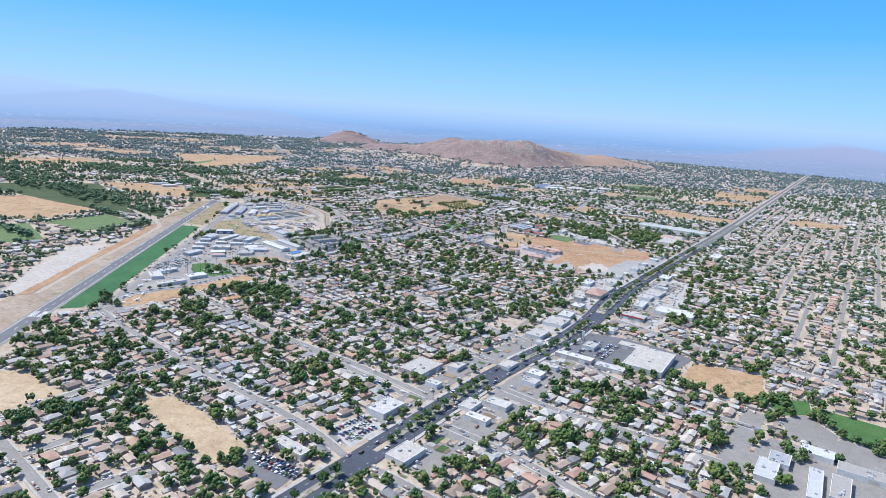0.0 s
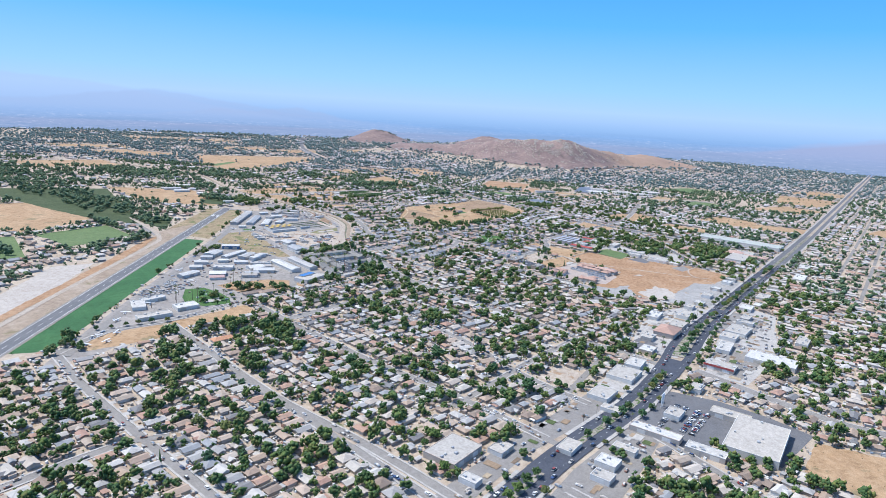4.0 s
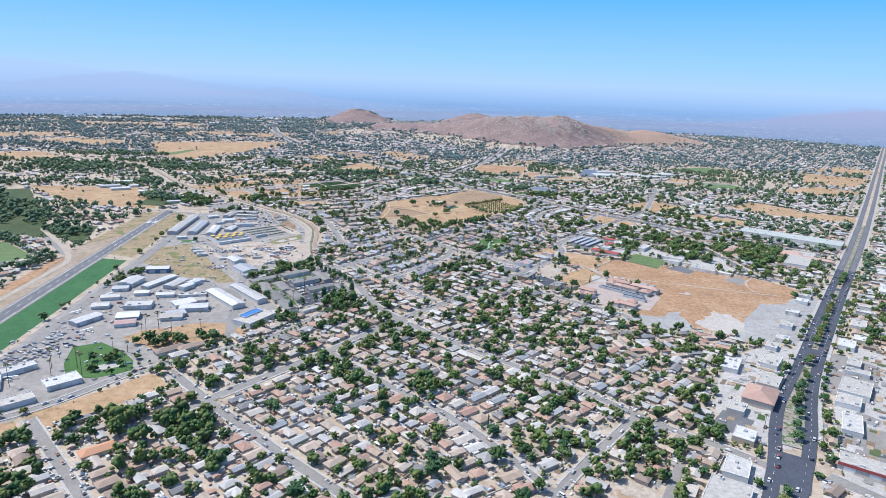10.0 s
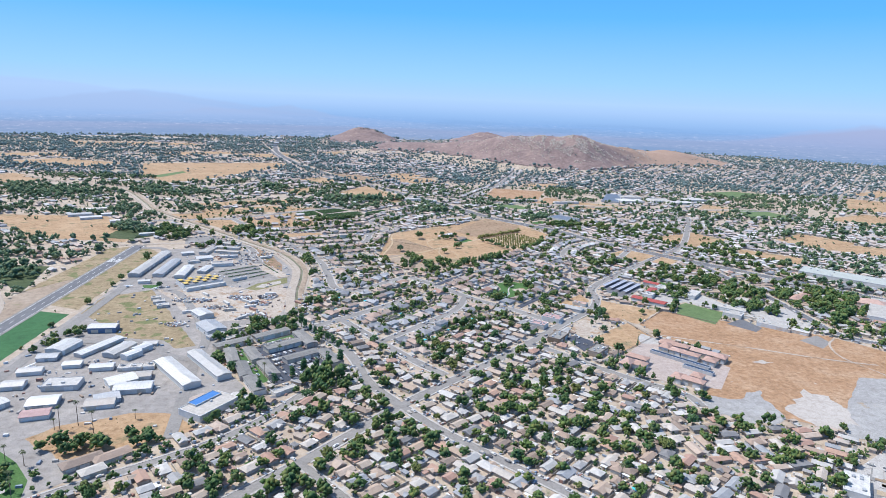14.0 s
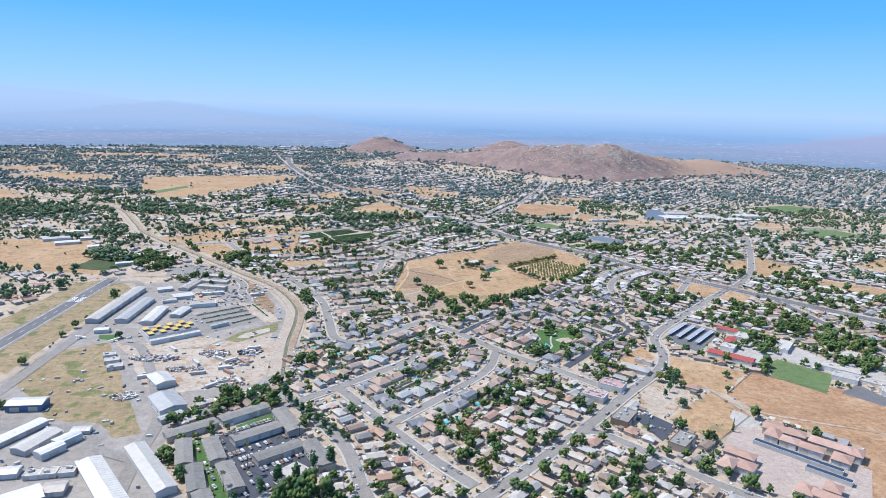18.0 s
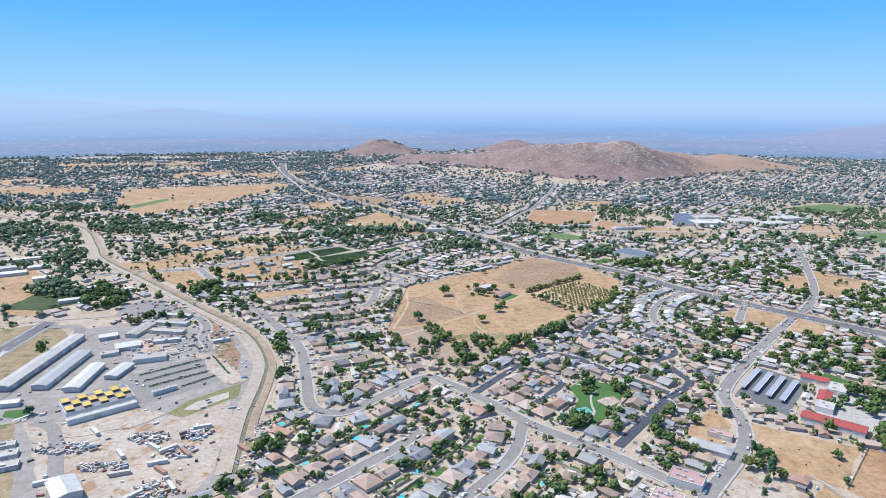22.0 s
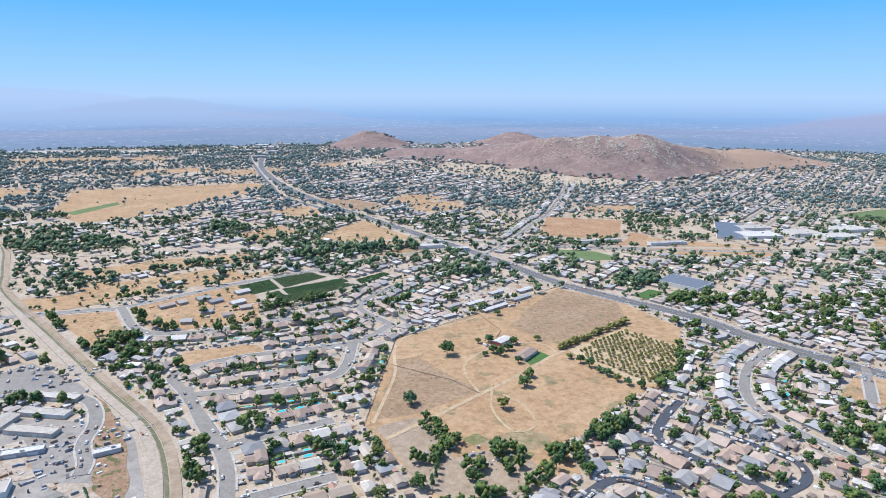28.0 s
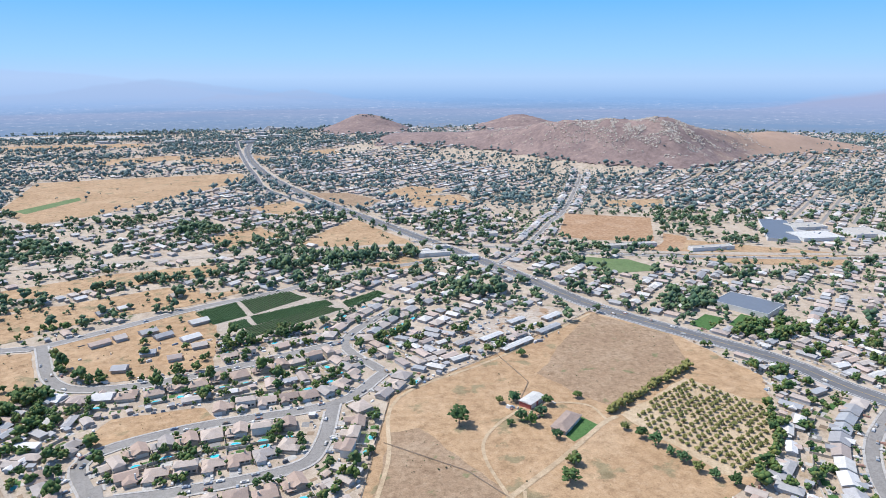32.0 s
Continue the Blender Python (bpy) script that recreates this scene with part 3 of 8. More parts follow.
street("south_west_road", 8, "asphalt", 1, (-262, 412), (-199, 350), (-120, 270))
street("close_a", 6.7, "asphalt", 1, (-239, 395), (-207, 429))
street("close_b", 6.7, "asphalt", 1, (-187, 351), (-156, 381))
street("cross_avenue_east", 11.5, "asphalt", 1, (268, 722), (338, 632), (392, 595), (436, 550), (640, 390))
street("collector", 8.2, "asphalt", 1, (-185, 765), (-126, 834), (-55, 918), (-3, 986), (96, 1095), (161, 1175), (205, 1228), (222, 1268), (230, 1316), (288, 1390), (364, 1478), (449, 1576), (520, 1720), (586, 1876))
street("apartment_street", 8.4, "asphalt", 1, (-5, 981), (-34, 1025), (-59, 1090), (-118, 1164))
# the tract north of the collector
street("tract_a", 8, "asphalt", 1, (-112, 1138), (-98, 1151), (-39, 1213), (-9, 1250))
street("tract_b", 8, "asphalt", 1, (-72, 1172), (-3, 1078), (30, 1040))
street("tract_c", 7.1, "asphalt", 1, (-30, 1112), (44, 1208), (62, 1262))
street("tract_d", 7.1, "asphalt", 1, (110, 1113), (129, 1105), (180, 1050), (225, 1012), (232, 990))
street("loop", 8.4, "asphalt", 1, (-196, 1519), (-165, 1465), (-131, 1411), (-110, 1340), (-96, 1290), (-78, 1278), (-60, 1286), (-13, 1340), (8, 1330), (33, 1304), (71, 1257), (113, 1221), (150, 1182))
street("highway", 19, "asphalt_mid", 0, (620, 1270), (440, 1455), (303, 1608), (262, 1678), (151, 1796), (77, 1920), (-66, 2137), (-255, 2425), (-434, 2778), (-608, 3306), (-760, 4200))
street("bow_a", 8, "asphalt", 1, (-140, 1432), (-190, 1505), (-214, 1545), (-167, 1579), (-78, 1610), (-47, 1658))
street("bow_b", 8, "asphalt", 1, (-190, 1505), (-144, 1515), (-90, 1535), (-78, 1560), (-78, 1610))
street("bow_c", 7.1, "asphalt", 1, (-47, 1658), (-85, 1718), (-47, 1800))
street("bow_d", 8, "asphalt", 1, (-85, 1718), (-187, 1655), (-248, 1634), (-290, 1645), (-336, 1710))
street("garden_road", 8, "asphalt", 0, (-480, 1668), (-365, 1702), (-336, 1710), (-289, 1754), (-240, 1801), (-165, 1855), (-120, 1905), (40, 1990))
street("close_c", 8, "asphalt", 1, (-138, 1433), (-106, 1450), (-74, 1466))
street("close_d", 8, "asphalt", 1, (-122, 1370), (-90, 1385), (-62, 1398))
street("small_a", 6.7, "asphalt_new", 2, (30, 1312), (54, 1345), (79, 1375), (98, 1392), (111, 1393), (129, 1380), (145, 1359), (160, 1341), (185, 1311))
street("small_b", 7.2, "asphalt_new", 2, (122, 1230), (148, 1262), (177, 1299), (200, 1321), (209, 1334), (207, 1349), (198, 1370), (175, 1398), (156, 1420), (145, 1434), (146, 1448), (160, 1472), (178, 1495))
street("small_d", 6.2, "asphalt_new", 2, (193, 1378), (215, 1392), (221, 1408), (215, 1420), (198, 1437), (183, 1453))
street("small_c", 6.0, "asphalt_new", 2, (75, 1293), (89, 1310), (102, 1329), (100, 1340), (92, 1349), (83, 1358))
street("frontage", 9, "asphalt_mid", 0, (-230, 2330), (-345, 2488), (-417, 2674), (-498, 2887), (-638, 3293), (-744, 3633))
street("east_a", 7.1, "asphalt", 1, (303, 1600), (252, 1545), (230, 1480), (262, 1410))
street("east_b", 7.1, "asphalt", 1, (360, 1560), (320, 1490))
street("north_a", 5.4, "asphalt", 1, (66, 1945), (120, 2051), (172, 2181), (206, 2257), (262, 2440), (317, 2635), (352, 2790))
street("north_b", 7.1, "asphalt", 0, (-40, 2060), (109, 2017), (254, 1984), (547, 1964), (900, 1990))
AVE = [(-150, 228), (-20, 395), (97, 547), (184, 643), (246, 728), (280, 781), (327, 849), (505, 1077), (831, 1491), (1517, 2391), (2300, 3420)]
CANAL = [(-1000, 2200), (-844, 2106), (-675, 2019), (-555, 1850), (-500, 1766), (-363, 1624), (-263, 1520), (-195, 1450), (-157, 1380), (-146, 1330), (-140, 1270), (-127, 1196)]
RUNWAY = [(-366, 560), (-409, 1482)]

# the airfield
land("airport_apron", "apron", (-318, 660), (-285, 700), (-262, 790), (-212, 868), (-165, 920), (-130, 1010), (-170, 1060), (-190, 1130), (-120, 1190), (-145, 1340), (-210, 1460), (-330, 1475), (-362, 1460), (-345, 1180), (-326, 760))
land("infield", "olive", (-399, 1205), (-350, 1185), (-366, 1440), (-400, 1478), (-404, 1320))
land("infield_west", "olive", (-443, 1458), (-418, 1474), (-410, 1300), (-440, 1240))
land("west_strip", "strip_dirt", (-440, 480), (-374, 560), (-402, 1190), (-412, 1300), (-440, 1240), (-424, 900))
land("runway_turf", "turf", (-361, 690), (-329, 700), (-352, 1172), (-386, 1180))
land("weed_field", "olive", (-341, 1175), (-345, 1232), (-304, 1262), (-274, 1215), (-198, 1096), (-213, 1088), (-231, 1106), (-272, 1111), (-298, 1139))
land("dirt_yard", "pale_dirt", (-273, 1232), (-217, 1257), (-193, 1276), (-161, 1298), (-148, 1265), (-140, 1205), (-143, 1178), (-196, 1160), (-228, 1167))
land("scraped_pond", "weeds", (-200, 1276), (-192, 1298), (-161, 1330), (-156, 1305), (-186, 1270))
land("pond_bed", "pale_pad", (-190, 1282), (-185, 1296), (-166, 1314), (-164, 1304), (-180, 1282))
land("red_yard", "pink_paving", (-172, 985), (-160, 1000), (-150, 985), (-163, 970))
land("club_lawn", "lawn", (-285, 905), (-266, 916), (-242, 899), (-224, 880), (-217, 860), (-240, 846), (-262, 848), (-276, 872))
land("club_terrace", "concrete", (-250, 866), (-236, 880), (-230, 868), (-244, 858))
land("verge_field", "dry_grass", (-261, 789), (-241, 767), (-212, 796), (-180, 834), (-191, 850), (-201, 856), (-224, 827), (-246, 803))
land("grove_field", "dry_grass", (-254, 926), (-243, 944), (-202, 964), (-172, 966), (-147, 943), (-176, 914), (-215, 902))
land("verge_field_south", "dry_grass", (-318, 716), (-302, 750), (-289, 763), (-262, 781), (-248, 766), (-251, 744), (-270, 727), (-300, 706))
land("hut_lawn", "lawn", (-318, 1270), (-322, 1280), (-304, 1284), (-300, 1268))
land("apartment_parking", "asphalt_new", (-160, 1080), (-112, 1122), (-62, 1060), (-110, 1012), (-132, 1040))
land("apartment_lawn", "lawn", (-163, 1086), (-153, 1090), (-111, 1026), (-119, 1018))
land("apartment_green", "lawn", (-137, 1108), (-116, 1128), (-111, 1122), (-131, 1102))
land("pool_terrace", "concrete", (-94, 1052), (-84, 1064), (-72, 1055), (-82, 1044))
land("fleet_car_park", "asphalt", (-262, 1336), (-257, 1348), (-207, 1395), (-168, 1347), (-217, 1296), (-240, 1286))
land("vehicle_yard", "asphalt", (-361, 1535), (-342, 1565), (-268, 1516), (-270, 1500), (-349, 1498))
# west of the runway
land("white_lot", "pale_pad", (-450, 740), (-469, 834), (-484, 975), (-442, 1004), (-424, 835), (-418, 740))
land("soccer_field", "sports", (-612, 1155), (-547, 1252), (-468, 1180), (-523, 1087))
land("soccer_field_west", "sports", (-690, 1103), (-631, 1136), (-540, 1014), (-600, 964))
land("park_road", "asphalt", (-440, 1190), (-432, 1200), (-540, 1330), (-548, 1322))
land("wash_flat", "dry_grass", (-850, 1381), (-766, 1441), (-582, 1307), (-636, 1163), (-760, 1200))
land("wash_scrub", "wash", (-1000, 1566), (-742, 1660), (-557, 1372), (-500, 1282), (-560, 1282), (-696, 1363))
land("bank_scrub", "wash", (-553, 1361), (-470, 1352), (-440, 1240), (-500, 1290))
land("west_bluff", "dry_grass", (-760, 1690), (-560, 1700), (-440, 1560), (-440, 1500), (-600, 1520))
# lots by the avenue
land("straw_lot", "straw", (-198, 477), (-175, 486), (-147, 464), (-98, 411), (-116, 388), (-155, 426))
land("straw_lot_west", "straw", (-340, 521), (-311, 527), (-259, 489), (-286, 454), (-340, 450))
land("frontage_west", "concrete", (222, 766), (262, 752), (300, 806), (345, 868), (378, 912), (346, 935), (300, 905), (262, 860), (238, 815))
land("frontage_east", "concrete", (275, 716), (305, 692), (352, 742), (392, 800), (414, 850), (446, 905), (428, 935), (380, 878), (330, 812))
land("frontage_south_west", "asphalt", (-28, 414), (-44, 428), (62, 566), (152, 664), (176, 650), (80, 556))
land("frontage_south_east", "asphalt", (6, 392), (26, 376), (118, 486), (156, 540), (200, 606), (184, 622), (110, 540))
land("dealer_lot", "asphalt_mid", (-97, 409), (-55, 384), (-69, 360), (-97, 387))
land("shop_lot", "concrete", (-45, 441), (-17, 466), (-3, 443), (-27, 412))
land("dirt_lot_mid", "pale_dirt", (110, 690), (135, 722), (160, 695), (138, 660))
land("mall_lot", "asphalt_mid", (170, 605), (225, 672), (262, 655), (225, 582), (205, 560))
land("mall_back", "asphalt_mid", (240, 560), (261, 552), (312, 600), (290, 630), (262, 655), (225, 582))
land("mall_field", "dry_grass", (275, 549), (308, 590), (366, 563), (346, 527), (319, 495), (286, 530))
land("school_lawn_south", "lawn", (378, 493), (420, 455), (390, 410), (361, 445))
land("school_lawn_small", "lawn", (340, 512), (377, 508), (362, 481), (331, 479))
land("school_yard", "asphalt", (331, 474), (356, 480), (360, 445), (340, 417), (316, 443))
land("school_paving", "asphalt", (262, 410), (300, 440), (330, 420), (360, 440), (400, 400), (330, 330), (250, 345))
land("school_drive", "asphalt", (307, 489), (320, 478), (278, 428), (248, 385), (230, 397))
land("gravel_lot", "gravel", (394, 1054), (480, 1080), (470, 1000), (385, 930), (319, 945))
land("big_field", "field", (246, 1181), (288, 1227), (369, 1186), (440, 1155), (470, 1118), (474, 1100), (429, 1050), (400, 1052), (345, 985), (321, 955), (292, 972), (262, 990), (243, 1012), (306, 1097), (258, 1143))
land("bare_patch", "pale_pad", (300, 985), (312, 1002), (332, 1028), (346, 1012), (350, 988), (338, 966), (322, 956), (302, 964))
land("bare_patch_west", "gravel", (244, 1008), (272, 1004), (292, 1022), (294, 995), (284, 966), (257, 961), (237, 986))
land("bare_spot", "pale_pad", (318, 1084), (330, 1092), (340, 1084), (328, 1074))
land("church_field", "dry_grass", (182, 1133), (233, 1184), (246, 1142), (205, 1102))
land("dry_lot", "dry_grass", (226, 1264), (283, 1227), (244, 1181), (210, 1206))
land("gravel_plot", "pale_dirt", (167, 1163), (186, 1190), (203, 1202), (214, 1186), (207, 1168), (184, 1137), (172, 1146))
land("court_drive", "concrete", (230, 1140), (238, 1152), (250, 1136), (246, 1122), (237, 1116), (228, 1122))
land("corner_lot", "dry_grass", (173, 1247), (206, 1285), (212, 1262), (193, 1232))
land("office_parking", "asphalt_new", (154, 1138), (169, 1142), (184, 1122), (165, 1100))
land("clay_court", "pink_paving", (204, 1094), (228, 1124), (248, 1124), (292, 1068), (262, 1022), (224, 1032), (186, 1062))
land("school_lawn", "sports", (316, 1251), (329, 1261), (361, 1226), (331, 1185), (302, 1219))
land("solar_parking", "asphalt_mid", (236, 1310), (281, 1364), (307, 1333), (259, 1274))
land("school_ground", "concrete", (290, 1240), (275, 1262), (310, 1330), (360, 1310), (380, 1250), (365, 1228), (330, 1265))
land("school_dark_lot", "asphalt_mid", (345, 1188), (371, 1207), (379, 1177), (366, 1164))
land("school_grey_lot", "asphalt", (400, 1142), (428, 1158), (430, 1137), (411, 1120))
land("school_garden", "lawn", (316, 1340), (332, 1352), (346, 1332), (334, 1318))
# ranch and gardens
land("ranch", "dry_grass", (-52, 1460), (-40, 1620), (41, 1690), (140, 1786), (200, 1730), (236, 1650), (216, 1583), (170, 1520), (150, 1505), (80, 1432), (84, 1400), (0, 1370), (-32, 1425))
land("ranch_upper", "brown_grass", (70, 1655), (104, 1722), (140, 1780), (196, 1728), (190, 1668), (150, 1634), (112, 1602), (92, 1622))
land("ranch_lower", "strip_dirt", (-44, 1455), (-16, 1470), (11, 1441), (8, 1418), (26, 1424), (49, 1430), (62, 1399), (50, 1382), (4, 1376), (-11, 1386), (-28, 1424))
land("ranch_paddock", "brown_grass", (-37, 1572), (-19, 1578), (31, 1511), (-19, 1473), (-45, 1468))
land("ranch_lawn", "lawn", (72, 1569), (85, 1594), (98, 1578), (77, 1560))
land("ranch_grass", "olive", (24, 1435), (43, 1448), (60, 1452), (74, 1444), (72, 1430), (51, 1424), (38, 1428))
land("orchard_ground", "straw", (115, 1592), (178, 1646), (218, 1602), (200, 1556), (169, 1522), (155, 1525))
land("small_park", "lawn", (107, 1321), (118, 1335), (131, 1333), (144, 1328), (147, 1309), (136, 1288), (122, 1268), (108, 1256), (92, 1258), (101, 1280), (110, 1300))
land("stable_yard", "pale_dirt", (20, 1690), (60, 1735), (130, 1790), (100, 1800), (30, 1760), (0, 1705))
land("nursery_ground", "track", (-244, 1789), (-206, 1826), (-163, 1857), (-105, 1818), (-90, 1798), (-164, 1722), (-214, 1750))
CROPS = [[(-238, 1789), (-207, 1818), (-185, 1780), (-211, 1756)], [(-204, 1822), (-163, 1851), (-138, 1830), (-180, 1784)], [(-197, 1760), (-185, 1772), (-173, 1754), (-187, 1743)],
         [(-182, 1778), (-120, 1823), (-108, 1810), (-170, 1758)], [(-179, 1749), (-117, 1804), (-96, 1798), (-166, 1728)], [(-101, 1817), (-69, 1853), (-55, 1838), (-93, 1802)]]
for crop_i, crop_poly in enumerate(CROPS):
    land("crops", "crop_b" if crop_i in (1, 4) else "crop", *crop_poly)
land("lots_field", "dry_grass", (-330, 1715), (-240, 1795), (-205, 1755), (-180, 1670), (-245, 1645), (-285, 1655))
land("strip_field", "dry_grass", (-417, 1782), (-297, 1864), (-258, 1864), (-244, 1816), (-336, 1760), (-385, 1732))
land("strip_field_far", "dry_grass", (-464, 1854), (-385, 1910), (-266, 1957), (-259, 1907), (-378, 1852), (-443, 1822))
land("triangle_field", "dry_grass", (-191, 2050), (-170, 2120), (-134, 2205), (-100, 2150), (-28, 2040), (-32, 2005), (-110, 2020))
land("clay_plot", "field", (206, 2240), (335, 2205), (290, 2052), (203, 2066), (166, 2088))
land("clay_plot_small", "field", (300, 2046), (318, 2100), (346, 2081), (308, 1992), (268, 2012))
land("road_field", "brown_grass", (-258, 2448), (-173, 2438), (-105, 2361), (-131, 2296), (-178, 2330))
land("corner_field", "dry_grass", (-90, 1945), (-50, 1985), (-5, 1960), (-40, 1925))
land("west_field", "dry_grass", (-744, 2288), (-852, 2573), (-705, 2628), (-461, 2708), (-411, 2621), (-520, 2320), (-570, 2227), (-624, 2168))
land("west_green", "sports", (-713, 2275), (-673, 2404), (-653, 2376), (-680, 2252))
land("long_field", "dry_grass", (303, 2354), (411, 2367), (385, 2294), (288, 2296))
land("north_field", "dry_grass", (-40, 2290), (-60, 2400), (40, 2420), (60, 2330))
land("mid_field", "dry_grass", (-330, 2080), (-270, 2150), (-220, 2090), (-280, 2030))
land("east_field", "dry_grass", (300, 1500), (360, 1560), (420, 1500), (380, 1440))
land("east_field_far", "dry_grass", (420, 1640), (520, 1700), (560, 1640), (470, 1570))
land("court_green", "lawn", (222, 1752), (247, 1777), (261, 1766), (234, 1737))
land("court_green_east", "lawn", (258, 1751), (281, 1777), (296, 1761), (268, 1732))
land("school_north_green", "sports", (150, 1985), (230, 1965), (260, 1920), (200, 1910))
land("far_green", "sports", (760, 2260), (900, 2330), (980, 2270), (840, 2200))
land("far_field_a", "dry_grass", (900, 1900), (1050, 1980), (1120, 1900), (980, 1820))
land("far_field_b", "dry_grass", (650, 1650), (740, 1720), (800, 1640), (700, 1580))
land("far_field_c", "dry_grass", (-1250, 2100), (-1050, 2250), (-900, 2150), (-1100, 1980))
land("far_field_d", "dry_grass", (-420, 3150), (-250, 3300), (-150, 3200), (-330, 3080))
land("far_field_e", "dry_grass", (1250, 2350), (1420, 2450), (1500, 2330), (1330, 2250))
land("far_field_f", "dry_grass", (-1500, 3300), (-1000, 3420), (-900, 3300), (-1350, 3180))
land("rail_field", "dry_grass", (338, 2061), (513, 1985), (481, 1930), (345, 1945), (300, 1985))
land("warehouse_pads", "concrete", (-1700, 3650), (-1100, 3720), (-1080, 3600), (-1650, 3540))
land("canal_bank", "bank", (-262, 1508), (-243, 1492), (-222, 1466), (-204, 1436), (-182, 1396), (-172, 1350), (-184, 1352), (-206, 1400), (-226, 1439), (-236, 1466))
land("levee_lots", "dry_grass", (-459, 1738), (-414, 1756), (-393, 1780), (-355, 1732), (-390, 1706), (-430, 1690))
land("levee_lots_south", "dry_grass", (-350, 1640), (-400, 1680), (-365, 1692), (-338, 1698), (-300, 1642), (-300, 1590))
land("garden_field", "dry_grass", (-430, 1800), (-346, 1815), (-254, 1845), (-200, 1858), (-250, 1806), (-340, 1772))
land("bow_lot", "dry_grass", (-226, 1567), (-221, 1592), (-165, 1606), (-151, 1590), (-189, 1572), (-213, 1556))
land("east_lot_a", "dry_grass", (741, 1641), (790, 1622), (876, 1580), (840, 1519), (760, 1546), (700, 1573))
land("east_lot_b", "dry_grass", (548, 1569), (628, 1508), (588, 1465), (526, 1532))
land("east_green_a", "sports", (752, 2020), (816, 1980), (851, 1889), (731, 1902))
land("east_lot_c", "dry_grass", (1182, 2253), (1330, 2156), (1147, 1986), (1058, 2049))
land("far_lot_a", "dry_grass", (-980, 2420), (-900, 2560), (-1150, 2640), (-1260, 2500))
land("far_lot_b", "dry_grass", (-560, 2860), (-420, 2960), (-520, 3060), (-680, 2950))
land("far_lot_c", "dry_grass", (-1500, 2700), (-1250, 2820), (-1150, 2720), (-1400, 2620))
land("far_lot_d", "dry_grass", (-330, 2290), (-270, 2360), (-215, 2300), (-260, 2230))
land("far_lot_e", "dry_grass", (-120, 2420), (-60, 2520), (20, 2480), (-30, 2400))
land("far_lot_f", "dry_grass", (640, 1960), (700, 2060), (760, 2010), (690, 1920))
land("far_lot_g", "dry_grass", (1000, 1560), (1100, 1640), (1180, 1560), (1080, 1490))
land("far_lot_h", "dry_grass", (-1000, 2900), (-760, 3060), (-640, 3020), (-840, 2860))
land("brown_strip", "field", (-428, 735), (-416, 735), (-420, 1080), (-430, 1180), (-440, 1170), (-432, 1000))
land("clinic_ground", "concrete", (385, 1235), (420, 1265), (450, 1240), (430, 1180), (400, 1180))
street("school_road", 9, "asphalt_mid", 0, (515, 1118), (490, 1133), (467, 1146), (453, 1172), (452, 1213), (451, 1254), (447, 1310), (436, 1388), (428, 1462))
land("park_sand", "pale_dirt", (124, 1298), (138, 1306), (143, 1297), (130, 1286))
land("park_court", "court", (104, 1284), (113, 1288), (117, 1278), (107, 1274))
land("bluff_brush", "wash", (-490, 1524), (-485, 1600), (-412, 1601), (-400, 1569), (-440, 1520))
land("shop_court_east", "asphalt", (286, 724), (306, 706), (368, 770), (345, 805), (312, 782))
land("shop_court_north", "asphalt", (340, 836), (366, 816), (420, 884), (398, 915), (364, 880))
land("shop_court_west", "concrete", (158, 676), (186, 662), (238, 722), (216, 748))
land("shop_court_small", "asphalt_mid", (236, 768), (256, 790), (240, 806), (220, 784))
land("industrial_dirt", "pale_dirt", (-232, 1392), (-205, 1392), (-178, 1362), (-158, 1336), (-170, 1326), (-196, 1352), (-208, 1380))
land("industrial_dirt_north", "pale_dirt", (-300, 1420), (-272, 1440), (-240, 1400), (-262, 1386))
land("tyre_yard", "pale_dirt", (-300, 1262), (-262, 1262), (-226, 1284), (-200, 1276), (-215, 1256), (-272, 1232))
street("service_road", 8, "asphalt", 0, (-214, 1400), (-218, 1414), (-231, 1436), (-236, 1460), (-245, 1479), (-259, 1496), (-280, 1506))
land("ranch_weeds", "weeds", (36, 1418), (48, 1430), (60, 1422), (50, 1410))
land("ranch_weeds_south", "weeds", (14, 1440), (24, 1448), (32, 1440), (22, 1432))

# occupancy of the plan on a 2 m grid: 0 free, 1 street, 2 open land, 3 built
GX0, GY0, CELL = -1700.0, 200.0, 2.0
GRID = np.zeros((2200, 2200), np.uint8)


def paint(poly, value, keep=()):
    xs, ys = [p[0] for p in poly], [p[1] for p in poly]
    i0, i1 = int((min(xs) - GX0) / CELL), int((max(xs) - GX0) / CELL) + 2
    j0, j1 = int((min(ys) - GY0) / CELL), int((max(ys) - GY0) / CELL) + 2
    i0, j0, i1, j1 = max(i0, 0), max(j0, 0), min(i1, GRID.shape[0]), min(j1, GRID.shape[1])
    if i1 <= i0 or j1 <= j0:
        return
    X, Y = np.meshgrid(GX0 + CELL * (np.arange(i0, i1) + 0.5), GY0 + CELL * (np.arange(j0, j1) + 0.5), indexing="ij")
    c = np.zeros(X.shape, bool)
    j = len(poly) - 1
    for i in range(len(poly)):
        (xi, yi), (xj, yj) = poly[i], poly[j]
        if yi != yj:
            c ^= ((yi > Y) != (yj > Y)) & (X < (xj - xi) * (Y - yi) / (yj - yi) + xi)
        j = i
    GRID[i0:i1, j0:j1][c] = value


def paint_line(line, width, value):
    for a, b in zip(line, line[1:]):
        d = (b - a)
        if d.length < 1e-6:
            continue
        d.normalize()
        s, d = Vector((d.y, -d.x, 0)) * width / 2, d * 1.5
        paint([(q.x, q.y) for q in (a - d - s, a - d + s, b + d + s, b + d - s)], value)


def cell(x, y):
    i, j = int((x - GX0) / CELL), int((y - GY0) / CELL)
    return GRID[i, j] if 0 <= i < GRID.shape[0] and 0 <= j < GRID.shape[1] else 9


